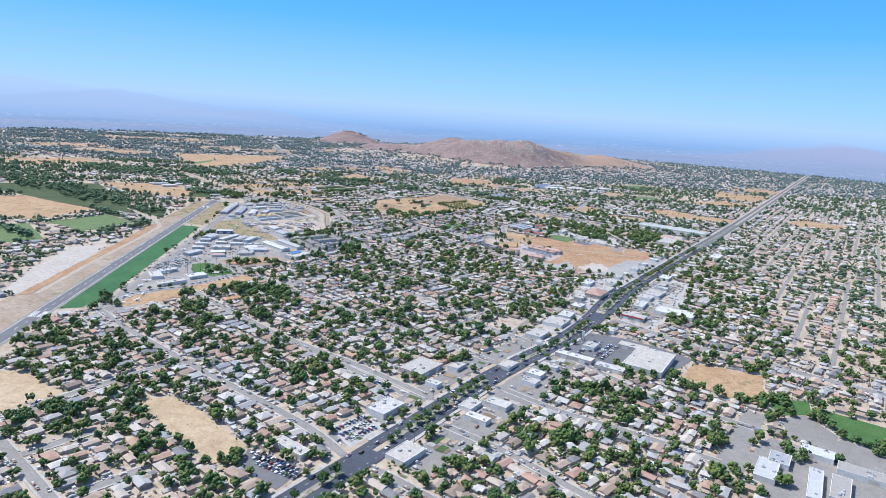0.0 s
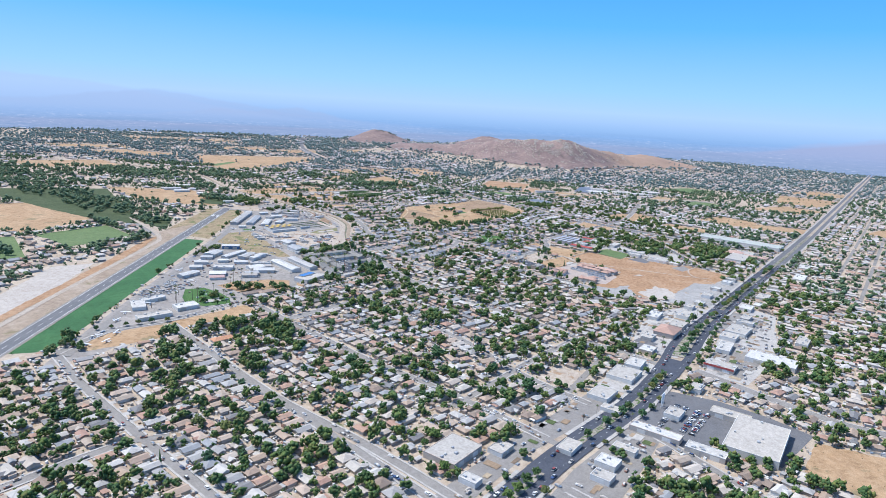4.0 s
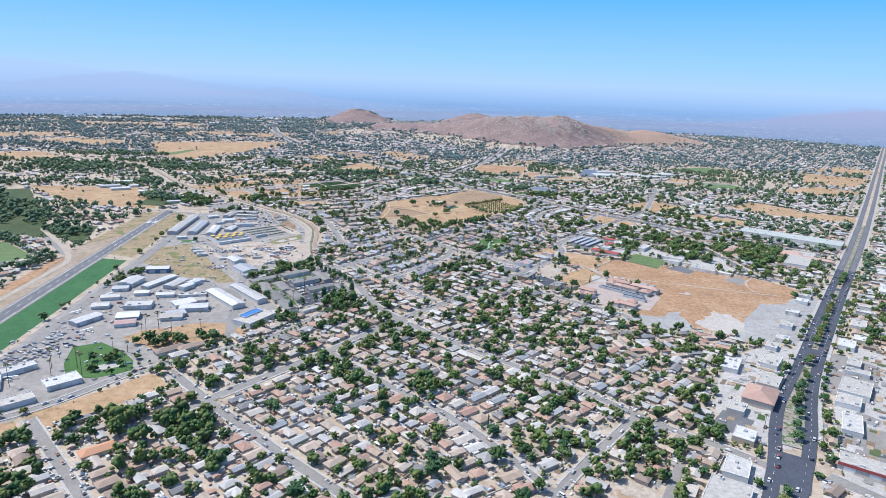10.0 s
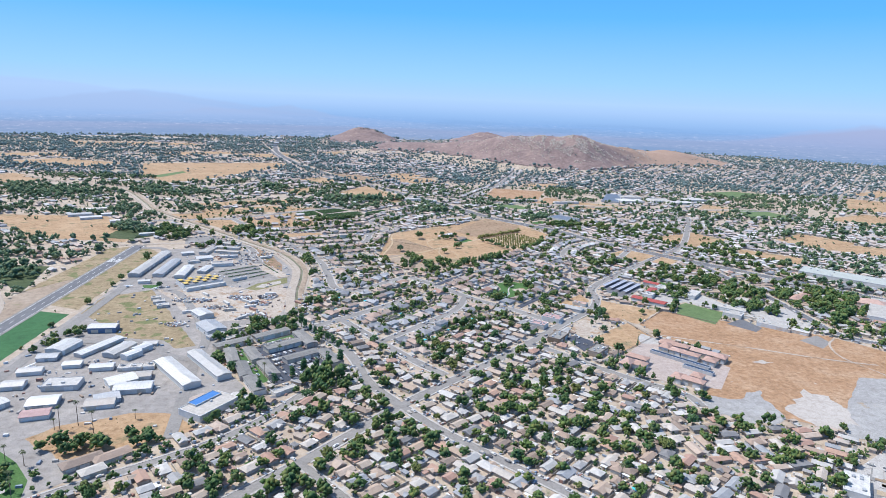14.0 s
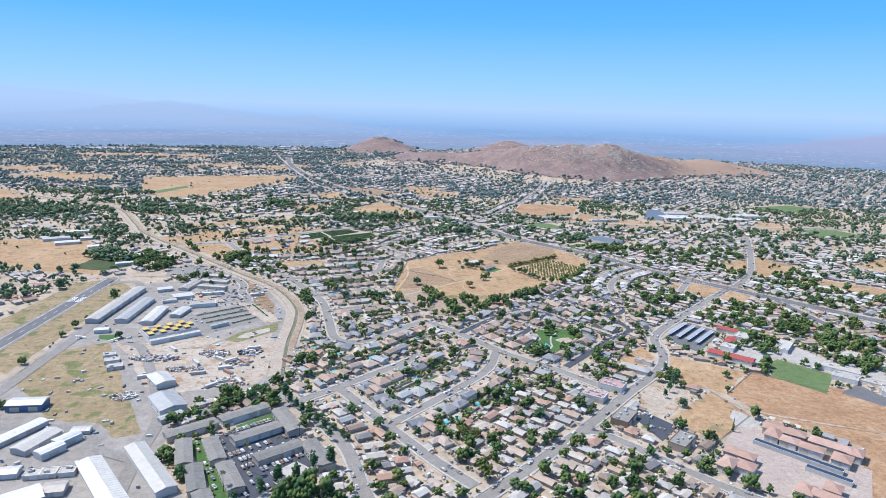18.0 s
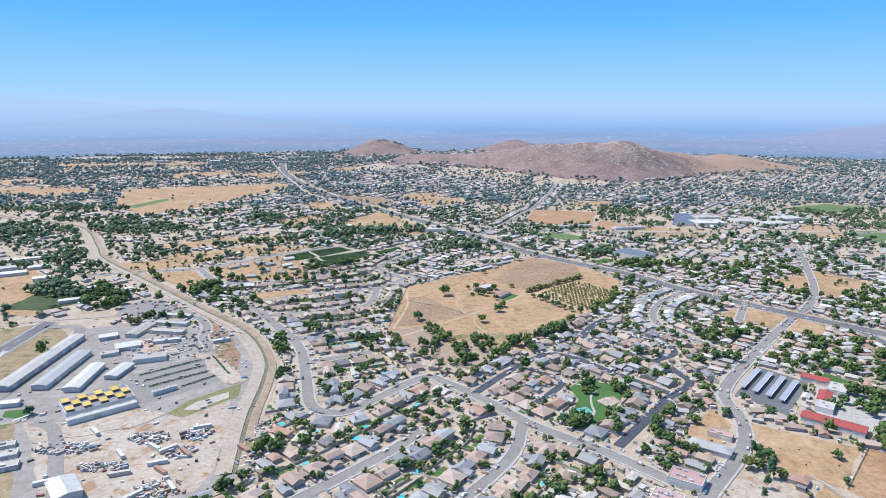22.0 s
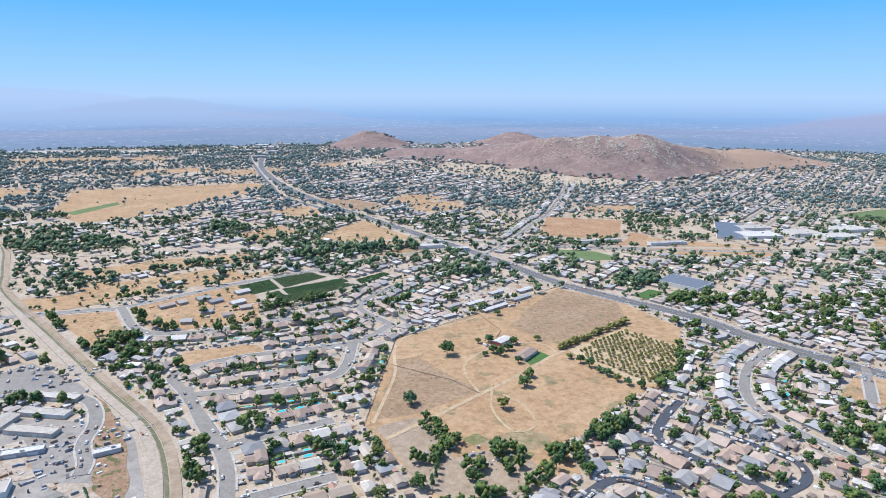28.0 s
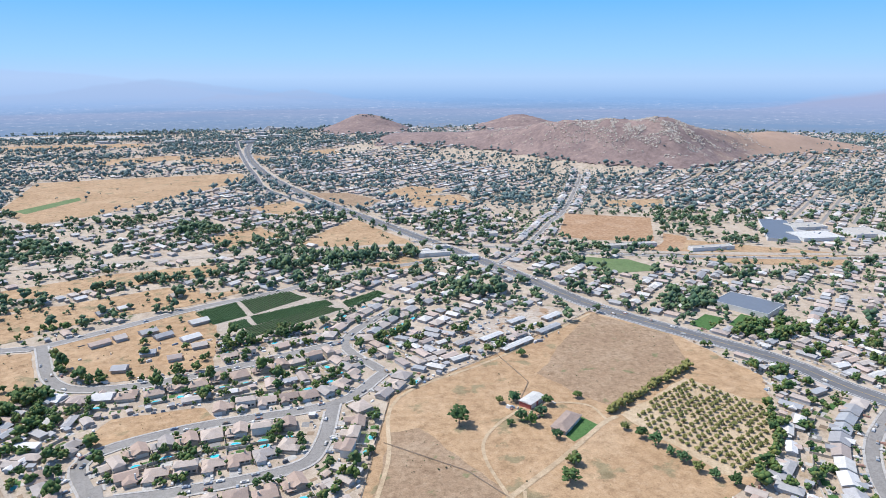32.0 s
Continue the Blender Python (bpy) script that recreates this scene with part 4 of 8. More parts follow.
def free_rect(x, y, w, d, a, ok=(0,)):
    c, s = math.cos(a), math.sin(a)
    for u in (-0.5, -0.25, 0, 0.25, 0.5):
        for v in (-0.5, -0.25, 0, 0.25, 0.5):
            if cell(x + u * w * c - v * d * s, y + u * w * s + v * d * c) not in ok:
                return False
    return True


def rect_poly(x, y, w, d, a):
    c, s = math.cos(a), math.sin(a)
    return [(x + u * w * c - v * d * s, y + u * w * s + v * d * c) for u, v in ((-0.5, -0.5), (0.5, -0.5), (0.5, 0.5), (-0.5, 0.5))]


LINES = {name: smooth(pts, 5) for name, w, s, k, pts in STREETS}
AVE_L, CANAL_L, RUN_L = smooth(AVE, 3), smooth(CANAL, 5), [Vector((*p, 0)) for p in RUNWAY]
for name, surf, poly in LAND:
    paint(poly, 2)
paint_line(CANAL_L, 26, 2)
paint_line(RUN_L, 24, 2)
paint_line(AVE_L, 34, 1)
for name, w, s, k, pts in STREETS:
    paint_line(LINES[name], w + 6, 1)

# ---- ground, hills ----


def sheet(name, xs, ys, lift, mat, keep=None, rough=0.0):
    X, Y = np.meshgrid(xs, ys, indexing="ij")
    Z = hill_h(X, Y) + lift
    if not rough:
        Z = Z - np.clip(hill_h(X, Y) - 15, 0, 12)
    n, m = X.shape
    if rough:
        N = np.array([noise.fractal(Vector((x / 70, y / 70, 3.1)), 0.9, 2.1, 5) for x, y in zip(X.ravel(), Y.ravel())]).reshape(n, m)
        Z = Z + rough * (N + 0.15) * np.clip((hill_h(X, Y) - 8) / 50, 0, 1)
    idx = np.arange(n * m).reshape(n, m)
    F = np.stack([idx[:-1, :-1], idx[1:, :-1], idx[1:, 1:], idx[:-1, 1:]], -1).reshape(-1, 4)
    if keep is not None:
        F = F[keep((X[:-1, :-1] + X[1:, 1:]) / 2, (Y[:-1, :-1] + Y[1:, 1:]) / 2).reshape(-1)]
    me = bpy.data.meshes.new(name)
    me.from_pydata(np.stack([X, Y, Z], -1).reshape(-1, 3).tolist(), [], F.tolist())
    me.materials.append(mat)
    me.polygons.foreach_set("use_smooth", [True] * len(me.polygons))
    return me


xs = np.concatenate([[-40000, -20000, -9000], np.arange(-4600, 4601, 40), [9000, 20000, 40000]])
ys = np.concatenate([[-20000, -9000, -3000, -1000], np.arange(0, 5401, 40), [9000, 20000, 40000]])
thing("ground", "dusty suburban plain with bare soil, paving and dry weeds", "ground", kind="structure", mesh=sheet("ground", xs, ys, 0, M["ground"]))
M["hill"] = ground_mat("scrub_hill", (0.14, 0.102, 0.10), (0.235, 0.172, 0.16), (0.35, 0.26, 0.225), 0.014, 0.09, (0.38, 0.31, 0.26), 0.63, relief=1.2)
hill_n, hill_l = M["hill"].node_tree.nodes, M["hill"].node_tree.links
hill_b = next(q for q in hill_n if q.type == "BSDF_PRINCIPLED")
hill_pos = hill_n.new("ShaderNodeNewGeometry").outputs["Position"]
hill_x = hill_n.new("ShaderNodeSeparateXYZ")
hill_l.new(hill_pos, hill_x.inputs[0])
grass = hill_n.new("ShaderNodeMath")
grass.operation = "MULTIPLY_ADD"
hill_l.new(noise_node(hill_n, hill_l, hill_pos, 0.006, 5, 0.65), grass.inputs[0])
grass.inputs[1].default_value = 900.0
hill_l.new(hill_x.outputs[0], grass.inputs[2])
span = hill_n.new("ShaderNodeMapRange")
span.inputs["From Min"].default_value, span.inputs["From Max"].default_value = 1130.0, 1330.0
hill_l.new(grass.outputs[0], span.inputs[0])
hill_l.new(mix_node(hill_n, hill_l, span.outputs[0], hill_b.inputs["Base Color"].links[0].from_socket, mix_node(hill_n, hill_l, 0.45, (0.42, 0.285, 0.19), hill_b.inputs["Base Color"].links[0].from_socket)), hill_b.inputs["Base Color"])
HX, HY = np.arange(-700, 1400, 11.0), np.arange(2560, 4400, 11.0)
thing("hill", "bare reddish-brown hills with dry scrub and pale boulders", "hill", kind="structure",
      mesh=sheet("hill", HX, HY, 0.4, M["hill"], lambda x, y: hill_h(x, y) > 13 + 4 * np.sin(x / 37) * np.sin(y / 29), 6.5))
LABELS = {"brown_grass": "dull brown dry grass", "dry_grass": "dry tan field", "straw": "straw-coloured bare field", "olive": "weedy dry field", "turf": "strip of green turf", "sports": "mown green playing field", "wash": "scrubby green river bank",
          "pale_dirt": "pale bare dirt lot", "gravel": "grey gravel lot", "concrete": "pale concrete paving", "asphalt_mid": "worn asphalt yard", "asphalt_new": "dark asphalt car park", "asphalt": "grey asphalt yard",
          "apron": "stained pale concrete apron", "strip_dirt": "bare dirt strip beside the runway", "crop": "dark green nursery rows", "crop_b": "olive green nursery rows", "lawn": "watered green lawn", "pink_paving": "pink paved court", "pale_pad": "pale bare building pad", "court": "turquoise painted ball court", "field": "scraped orange-brown field", "weeds": "green weedy rim", "bank": "weedy reddish dirt bank", "track": "pale dirt ground"}
SOFT = ("pale_pad", "brown_grass", "dry_grass", "straw", "olive", "pale_dirt", "gravel", "field", "bank", "wash", "strip_dirt")


def ragged(poly, amp=2.2):
    """The outline with wavering edges, as soil and weeds meet."""
    out = []
    for i, (x0, y0) in enumerate(poly):
        x1, y1 = poly[(i + 1) % len(poly)]
        n = max(1, int(math.hypot(x1 - x0, y1 - y0) / 5))
        for k in range(n):
            x, y = x0 + (x1 - x0) * k / n, y0 + (y1 - y0) * k / n
            out.append((x + amp * noise.noise(Vector((x / 11, y / 11, 1.5))), y + amp * noise.noise(Vector((x / 11, y / 11, 9.5)))))
    return out


for i, (name, surf, poly) in enumerate(LAND):
    poly = ragged(ragged(poly, 6.0), 2.5) if name.startswith("bare") else ragged(poly) if surf in SOFT else poly
    thing(name, LABELS[surf] + " on the level plain", "land", kind="structure", mesh=mesh_of(name, [tri_fan(poly, 0.05 + 0.002 * i)], M[surf]))

# ---- streets ----
for i, (name, w, surf, k, pts) in enumerate(STREETS):
    me = mesh_of("road", [ribbon(LINES[name], w, 0.22 + 0.004 * i)], M[surf])
    thing("road", "dark asphalt street" if "new" in surf else "haze-paled grey asphalt street", "road", kind="structure", mesh=me)
    sides = []
    L = LINES[name]
    fine = []
    for a, b in zip(L, L[1:]):
        n = max(1, int((b - a).length / 5))
        fine += [a.lerp(b, q / n) for q in range(n)]
    fine.append(L[-1])
    others = [(LINES[o[0]], o[1] / 2 + 1.5) for o in STREETS if o[0] != name] + [(AVE_L, 19)]
    for off in (-w / 2 - 0.9, w / 2 + 0.9):
        run = []
        for a, b in zip(fine, fine[1:] + [None]):
            ok = b is not None
            if ok:
                d = (b - a).normalized()
                p = a + Vector((d.y, -d.x, 0)) * off
                ok = not any(near_line((p.x, p.y), ol, r) for ol, r in others)
            if ok:
                run.append(a)
            else:
                if len(run) > 1:
                    sides.append(ribbon(run + ([a] if b is None else []), 1.5, 0.42, off, 0.4))
                run = []
    if sides and surf != "asphalt_new":
        thing("pavement", "pale concrete kerb and pavement along the street", "pavement", kind="structure", mesh=mesh_of("pavement", sides, M["concrete"]))


def dense(line, step):
    out = []
    for a, b in zip(line, line[1:]):
        n = max(1, int((b - a).length / step))
        out += [a.lerp(b, q / n) for q in range(n)]
    return out + [line[-1]]


def cut(line, y0, y1):
    return [p for p in line if y0 <= p.y <= y1]


def offset(line, off):
    """The same line moved to its right, by a number or a function of the point."""
    out, n = [], len(line)
    for i, p in enumerate(line):
        d = (line[min(i + 1, n - 1)] - line[max(i - 1, 0)]).normalized()
        out.append(p + Vector((d.y, -d.x, 0)) * (off(p) if callable(off) else off))
    return out


def half_gap(p):
    """Half the distance between the carriageways: they part round a wide planted median."""
    return 6.9 + 4.4 * math.exp(-((p.y - 785) / 60) ** 2)


ave_d = dense(AVE_L, 8)
for sgn in (-1, 1):
    # past y 1190 a paler asphalt imitates haze on the same avenue
    for lo, hi, surf, tone in ((0, 1200, "asphalt_new", "dark"), (1190, 4000, "asphalt_mid", "haze-paled grey")):
        thing("avenue", tone + " asphalt carriageway of a wide avenue", "road", kind="structure", mesh=mesh_of("avenue", [ribbon(offset(cut(ave_d, lo, hi), lambda p: sgn * half_gap(p)), 8.6 if lo == 0 else 7.6, (0.50 if lo == 0 else 0.48) + 0.01 * sgn)], M[surf]))
    thing("pavement", "pale concrete pavement beside the avenue", "pavement", kind="structure", mesh=mesh_of("pavement", [ribbon(run, 3.0, 0.62, 0, 0.6) for run in (offset(cut(ave_d, lo, hi), lambda p: sgn * (half_gap(p) + 5.9)) for lo, hi in ((230, 382), (412, 530), (572, 700), (764, 1120), (1160, 3400))) if len(run) > 1], M["concrete"]))
    dashes = []
    for p, q in zip(ave_d, ave_d[1:]):
        if p.y < 1300:
            o = offset([p, p.lerp(q, 0.3)], sgn * half_gap(p))
            dashes.append(ribbon(o, 0.16, 0.54))
    thing("lane_marking", "white dashed lane line on the avenue", "road marking", kind="structure", mesh=mesh_of("lane_marking", dashes, M["paint"]))
for lo, hi in ((240, 385), (418, 540), (570, 712), (752, 905), (925, 1110), (1160, 1500)):
    me_line = cut(ave_d, lo, hi)
    pts = offset(me_line, lambda p: -(half_gap(p) - 4.4)) + offset(me_line, lambda p: half_gap(p) - 4.4)[::-1]
    vs = [(p.x, p.y, 0.72) for p in pts]
    nn = len(me_line)
    fs = [(i, 2 * nn - 1 - i, 2 * nn - 2 - i, i + 1) for i in range(nn - 1)]
    vs += [(p.x, p.y, 0.3) for p in pts]
    fs += [(i, (i + 1) % (2 * nn), (i + 1) % (2 * nn) + 2 * nn, i + 2 * nn) for i in range(2 * nn)]
    thing("median", "raised median of mulch and pale paving, planted with trees", "median", kind="structure", mesh=mesh_of("median", [(vs, fs)], M["median"]))
# junctions: dark asphalt across the gaps in the median
for jx, jy, half in ((-22, 396, 17), (94, 548, 17), (246, 732, 22), (380, 915, 13), (520, 1096, 22)):
    p = min(ave_d, key=lambda q: (q.x - jx) ** 2 + (q.y - jy) ** 2)
    k = ave_d.index(p)
    along = (ave_d[k + 1] - ave_d[k - 1]).normalized()
    gap = 2 * half_gap(p) + 8.4
    thing("junction", "dark asphalt junction on the avenue", "road", kind="structure", mesh=mesh_of("junction", [ribbon([p - along * half, p + along * half], gap, 0.455)], M["asphalt_new"]))
hw = dense(LINES["highway"], 12)
for off, col in ((-8.0, "paint"), (8.0, "paint"), (0.0, "yellow")):
    thing("lane_marking", "painted line along the highway", "road marking", kind="structure", mesh=mesh_of("lane_marking", [ribbon(offset(hw, off), 0.35, 0.42)], M[col]))
# the flood channel: concrete bed between two levee roads
thing("canal_road", "pale dirt levee road along the flood channel", "road", kind="structure", mesh=mesh_of("canal_road", [ribbon(offset(CANAL_L, 2.6), 6.6, 0.9, 0, 0.9)], M["track"]))
thing("canal_road", "pale dirt levee road along the flood channel", "road", kind="structure", mesh=mesh_of("canal_road", [ribbon(offset(CANAL_L, -7.4), 6.0, 0.8, 0, 0.8)], M["strip_dirt"]))
thing("canal_bank", "pale dirt verge along the flood channel", "bank", kind="structure", mesh=mesh_of("canal_bank", [ribbon(offset(CANAL_L, -2), 23, 0.245)], M["track"]))
thing("channel_bed", "narrow concrete channel with green weeds", "channel", kind="structure", mesh=mesh_of("channel_bed", [ribbon(offset(CANAL_L, -2.5), 2.6, 0.30)], M["bed"]))
# runway, taxiway, paint
thing("runway", "grey asphalt runway of a small airfield", "runway", kind="structure", mesh=mesh_of("runway", [ribbon(RUN_L, 15.5, 0.32)], M["asphalt_mid"]))
thing("runway_edge", "pale runway shoulder", "runway", kind="structure", mesh=mesh_of("runway_edge", [ribbon(RUN_L, 20.5, 0.26)], M["asphalt"]))
rd = dense(RUN_L, 20)
marks = [ribbon([p, p.lerp(q, 0.4)], 0.4, 0.36) for p, q in zip(rd[3:-3], rd[4:-2])]
marks += [ribbon([rd[k], rd[k].lerp(rd[k + 1], 0.9)], 0.9, 0.36, o) for k in (5, -6) for o in (-6, -4.2, -2.4, 2.4, 4.2, 6)]
marks += [ribbon(rd, 0.4, 0.36, o) for o in (-7.2, 7.2)]
thing("runway_marking", "white painted runway threshold and centre line", "runway marking", kind="structure", mesh=mesh_of("runway_marking", marks, M["paint"]))
for track_n, (nm, surf, wd, pts) in enumerate((("taxiway", "asphalt", 10, [(-312, 690), (-335, 1180), (-357, 1440), (-404, 1468)]), ("apron_road", "asphalt", 9, [(-160, 930), (-176, 1010), (-186, 1060), (-196, 1120), (-232, 1190), (-268, 1250), (-290, 1262)]),
                          ("apron_road", "asphalt", 8, [(-186, 1060), (-215, 1072), (-232, 1090), (-260, 1100), (-300, 1098)]), ("levee_track", "track", 7, [(-410, 740), (-415, 890), (-416, 1101), (-432, 1190), (-540, 1330)]),
                          ("levee_track", "track", 8, [(-560, 1440), (-481, 1456), (-423, 1486), (-352, 1503)]), ("ranch_track", "straw", 3.6, [(-36, 1440), (-10, 1465), (31, 1506), (66, 1542), (100, 1581), (112, 1590)]),
                          ("ranch_track", "straw", 2.2, [(31, 1506), (21, 1543), (24, 1568), (44, 1595), (66, 1608), (95, 1606), (104, 1586)]), ("ranch_track", "straw", 2.6, [(-46, 1462), (-36, 1540), (-34, 1618), (41, 1682), (138, 1780)]),
                          ("park_path", "concrete", 1.8, [(104, 1331), (118, 1327), (128, 1320), (121, 1306), (118, 1290), (117, 1278), (108, 1262)]), ("ranch_track", "straw", 1.8, [(40, 1512), (38, 1480), (50, 1450), (66, 1460), (60, 1490), (48, 1505)]), ("field_track", "pale_dirt", 2.6, [(232, 1196), (246, 1160), (262, 1146), (330, 1120), (398, 1092), (440, 1080)]), ("field_track", "pale_dirt", 2.2, [(442, 1150), (424, 1130), (416, 1098), (428, 1064), (432, 1050)]),
                          ("rail_bed", "track", 12, [(-560, 1925), (-300, 1985), (-60, 2040), (109, 2032), (254, 2000), (547, 1984), (900, 2010)]), ("alley", "asphalt", 6, [(128, 655), (150, 690), (178, 735)]))):
    line = smooth(pts, 5)
    paint_line(line, wd + 1, 2)
    thing(nm, ("pale " if surf == "concrete" else "worn ") + ("dirt track" if surf in ("track", "straw") else "concrete path" if surf == "concrete" else "asphalt lane") + " across the level ground", "road", kind="structure", mesh=mesh_of(nm, [ribbon(line, wd, 0.32 + 0.005 * track_n)], M[surf]))

# ---- larger buildings ----
SOLAR_A = 49.5


def frame_at(x, y, a):
    return pose(x, y, 0, 0, 0, a)


def grooves(x0, x1, y0, y1, z0, h, n, gable):
    """Raised seams of a metal roof, from eave to eave."""
    out = []
    ym = (y0 + y1) / 2
    for i in range(n + 1):
        x = x0 + (x1 - x0) * i / n
        if gable:
            for ya, yb in ((y0, ym), (y1, ym)):
                out.append(([(x - .06, ya, z0 + .05), (x + .06, ya, z0 + .05), (x + .06, yb, z0 + h + .05), (x - .06, yb, z0 + h + .05), (x - .06, ya, z0 + .1), (x + .06, ya, z0 + .1), (x + .06, yb, z0 + h + .1), (x - .06, yb, z0 + h + .1)], BOX_F))
    return out


def building(name, label, x, y, w, d, a, h, roof="flat", walls="white_wall", top="flat_roof", doors=2, windows=4, units=2, category="building", group=""):
    """A hall, shop or block: walls, roof with parapet or ridge, doors, windows, roof units. Its length w lies along the angle a."""
    rg = random.Random(int(x * 7 + y * 13))
    if name in ("hangar", "workshop", "warehouse", "shop", "works_hall", "school_block", "factory"):
        h = 2.6 + (h - 2.6) * 0.62
    if y > 1650:
        doors, windows = min(doors, 2), min(windows, 2)
    ob = thing(name, label, category, group, at=frame_at(x, y, a))
    paint(rect_poly(x, y, w + 3, d + 3, radians(a)), 4)
    x0, x1, y0, y1 = -w / 2, w / 2, -d / 2, d / 2
    part("wall", mesh_of("wall", [box(x0, x1, y0, y1, -0.3, h)], M[walls]), ob)
    if roof == "gable":
        rise = max(0.7, d * 0.10)
        rf = part("roof", mesh_of("roof", [hip_roof(x0, x1, y0, y1, h, rise, 0.5, 0.25, 0.0)], M[top]), ob)
        tagged(part("roof_seam", mesh_of("roof_seam", grooves(x0, x1, y0 - .4, y1 + .4, h, rise, max(4, int(w / 2.6)), True), M[top]), rf), kind="stuff")
        for xe, sg_ in ((x0, 1), (x1, -1)):
            part("gable_wall", mesh_of("gable_wall", [([(xe, y0, h - .1), (xe, y1, h - .1), (xe, 0, h + rise * .93), (xe + .3 * sg_, y0, h - .1), (xe + .3 * sg_, y1, h - .1), (xe + .3 * sg_, 0, h + rise * .93)], [(0, 1, 2), (3, 5, 4)])], M[walls]), ob)
    elif roof == "hip":
        part("roof", mesh_of("roof", [hip_roof(x0, x1, y0, y1, h, d * 0.2, 0.7, 0.25, 1.0)], M[top]), ob)
    elif roof == "arch":
        n = 10
        vs = [(xx, math.cos(math.pi * k / n) * (d / 2 + .3), h * 0.55 + math.sin(math.pi * k / n) * d * 0.32) for xx in (x0 - .3, x1 + .3) for k in range(n + 1)]
        part("roof", mesh_of("roof", [(vs, [(k, k + 1, n + 2 + k, n + 1 + k) for k in range(n)] + [tuple(range(n + 1)), tuple(range(2 * n + 1, n, -1))])], M[top]), ob)
    else:
        part("roof", mesh_of("roof", [box(x0 + .35, x1 - .35, y0 + .35, y1 - .35, h - .3, h + .08)], M[top]), ob)
        pr = [box(x0 - .05, x1 + .05, y0 - .05, y0 + .35, h - .05, h + .4), box(x0 - .05, x1 + .05, y1 - .35, y1 + .05, h - .05, h + .4), box(x0 - .05, x0 + .35, y0 + .35, y1 - .35, h - .05, h + .4), box(x1 - .35, x1 + .05, y0 + .35, y1 - .35, h - .05, h + .4)]
        part("parapet", mesh_of("parapet", pr, M[walls]), ob)
        for i in range(units):
            ux, uy, s = rg.uniform(x0 + 2, x1 - 2), rg.uniform(y0 + 2, y1 - 2), rg.uniform(0.8, 1.5)
            part("roof_unit", mesh_of("roof_unit", [box(ux - s, ux + s, uy - s * .7, uy + s * .7, h + .08, h + 1.2, 0.08)], M["steel_wall"]), ob, "grey roof-top cooling unit")
    for i in range(doors):
        u = x0 + w * (i + 0.5) / doors
        dw = min(3.2, w / doors * 0.35)
        part("door", mesh_of("door", [box(u - dw, u + dw, y0 - .1, y0 + .05, 0, min(h - .8, 3.6))], M["door"]), ob)
    for i in range(windows):
        u = x0 + w * (i + 0.5) / windows
        part("window", mesh_of("window", [box(u - .9, u + .9, y1 - .05, y1 + .08, 1.0, min(h - .6, 2.3))], M["glass"]), ob)
    return ob


HANGAR = "long metal aircraft hangar with a pale ridged roof"
building("hangar", "long grey metal hangar with a pale ridged roof", -349, 1372, 119, 13, 92, 6, "gable", "steel_wall", "metal_roof", 8, 0, group="hangars")
building("hangar", HANGAR, -321, 1354, 76, 12, 93, 5, "gable", "steel_wall", "metal_roof", 6, 0, group="hangars")
building("hangar", HANGAR, -293, 1337, 50, 12, 95, 5, "gable", "steel_wall", "metal_roof", 4, 0, group="hangars")
building("hangar", "white ridged hangar beside the access road", -191, 1030, 62, 14, 131, 6, "gable", "white_wall", "metal_roof", 5, 0, group="hangars")
building("hangar", "white ridged hangar beside the access road", -171, 1048, 64, 12, 130, 6, "gable", "white_wall", "metal_roof", 5, 0, group="hangars")
building("hangar", "blue-walled hangar with a pale blue roof", -296, 1128, 25, 13, 8, 7, "gable", "blue_wall", "metal_roof", 2, 2, group="hangars")
building("hangar", "long thin row of aircraft sheds", -279, 1084, 46, 9, 68, 4, "gable", "steel_wall", "metal_roof", 6, 0, group="hangars")
building("hangar", "grey hangar beside arched sheds", -258, 1077, 29, 12, 74, 5, "gable", "steel_wall", "metal_roof", 2, 2, group="hangars")
building("hangar", "white arched metal shed", -243, 1066, 16, 9, 62, 6, "arch", "white_wall", "metal_roof", 1, 0, group="arched sheds")
building("hangar", "white arched metal shed", -240, 1080, 16, 9, 62, 6, "arch", "white_wall", "metal_roof", 1, 0, group="arched sheds")
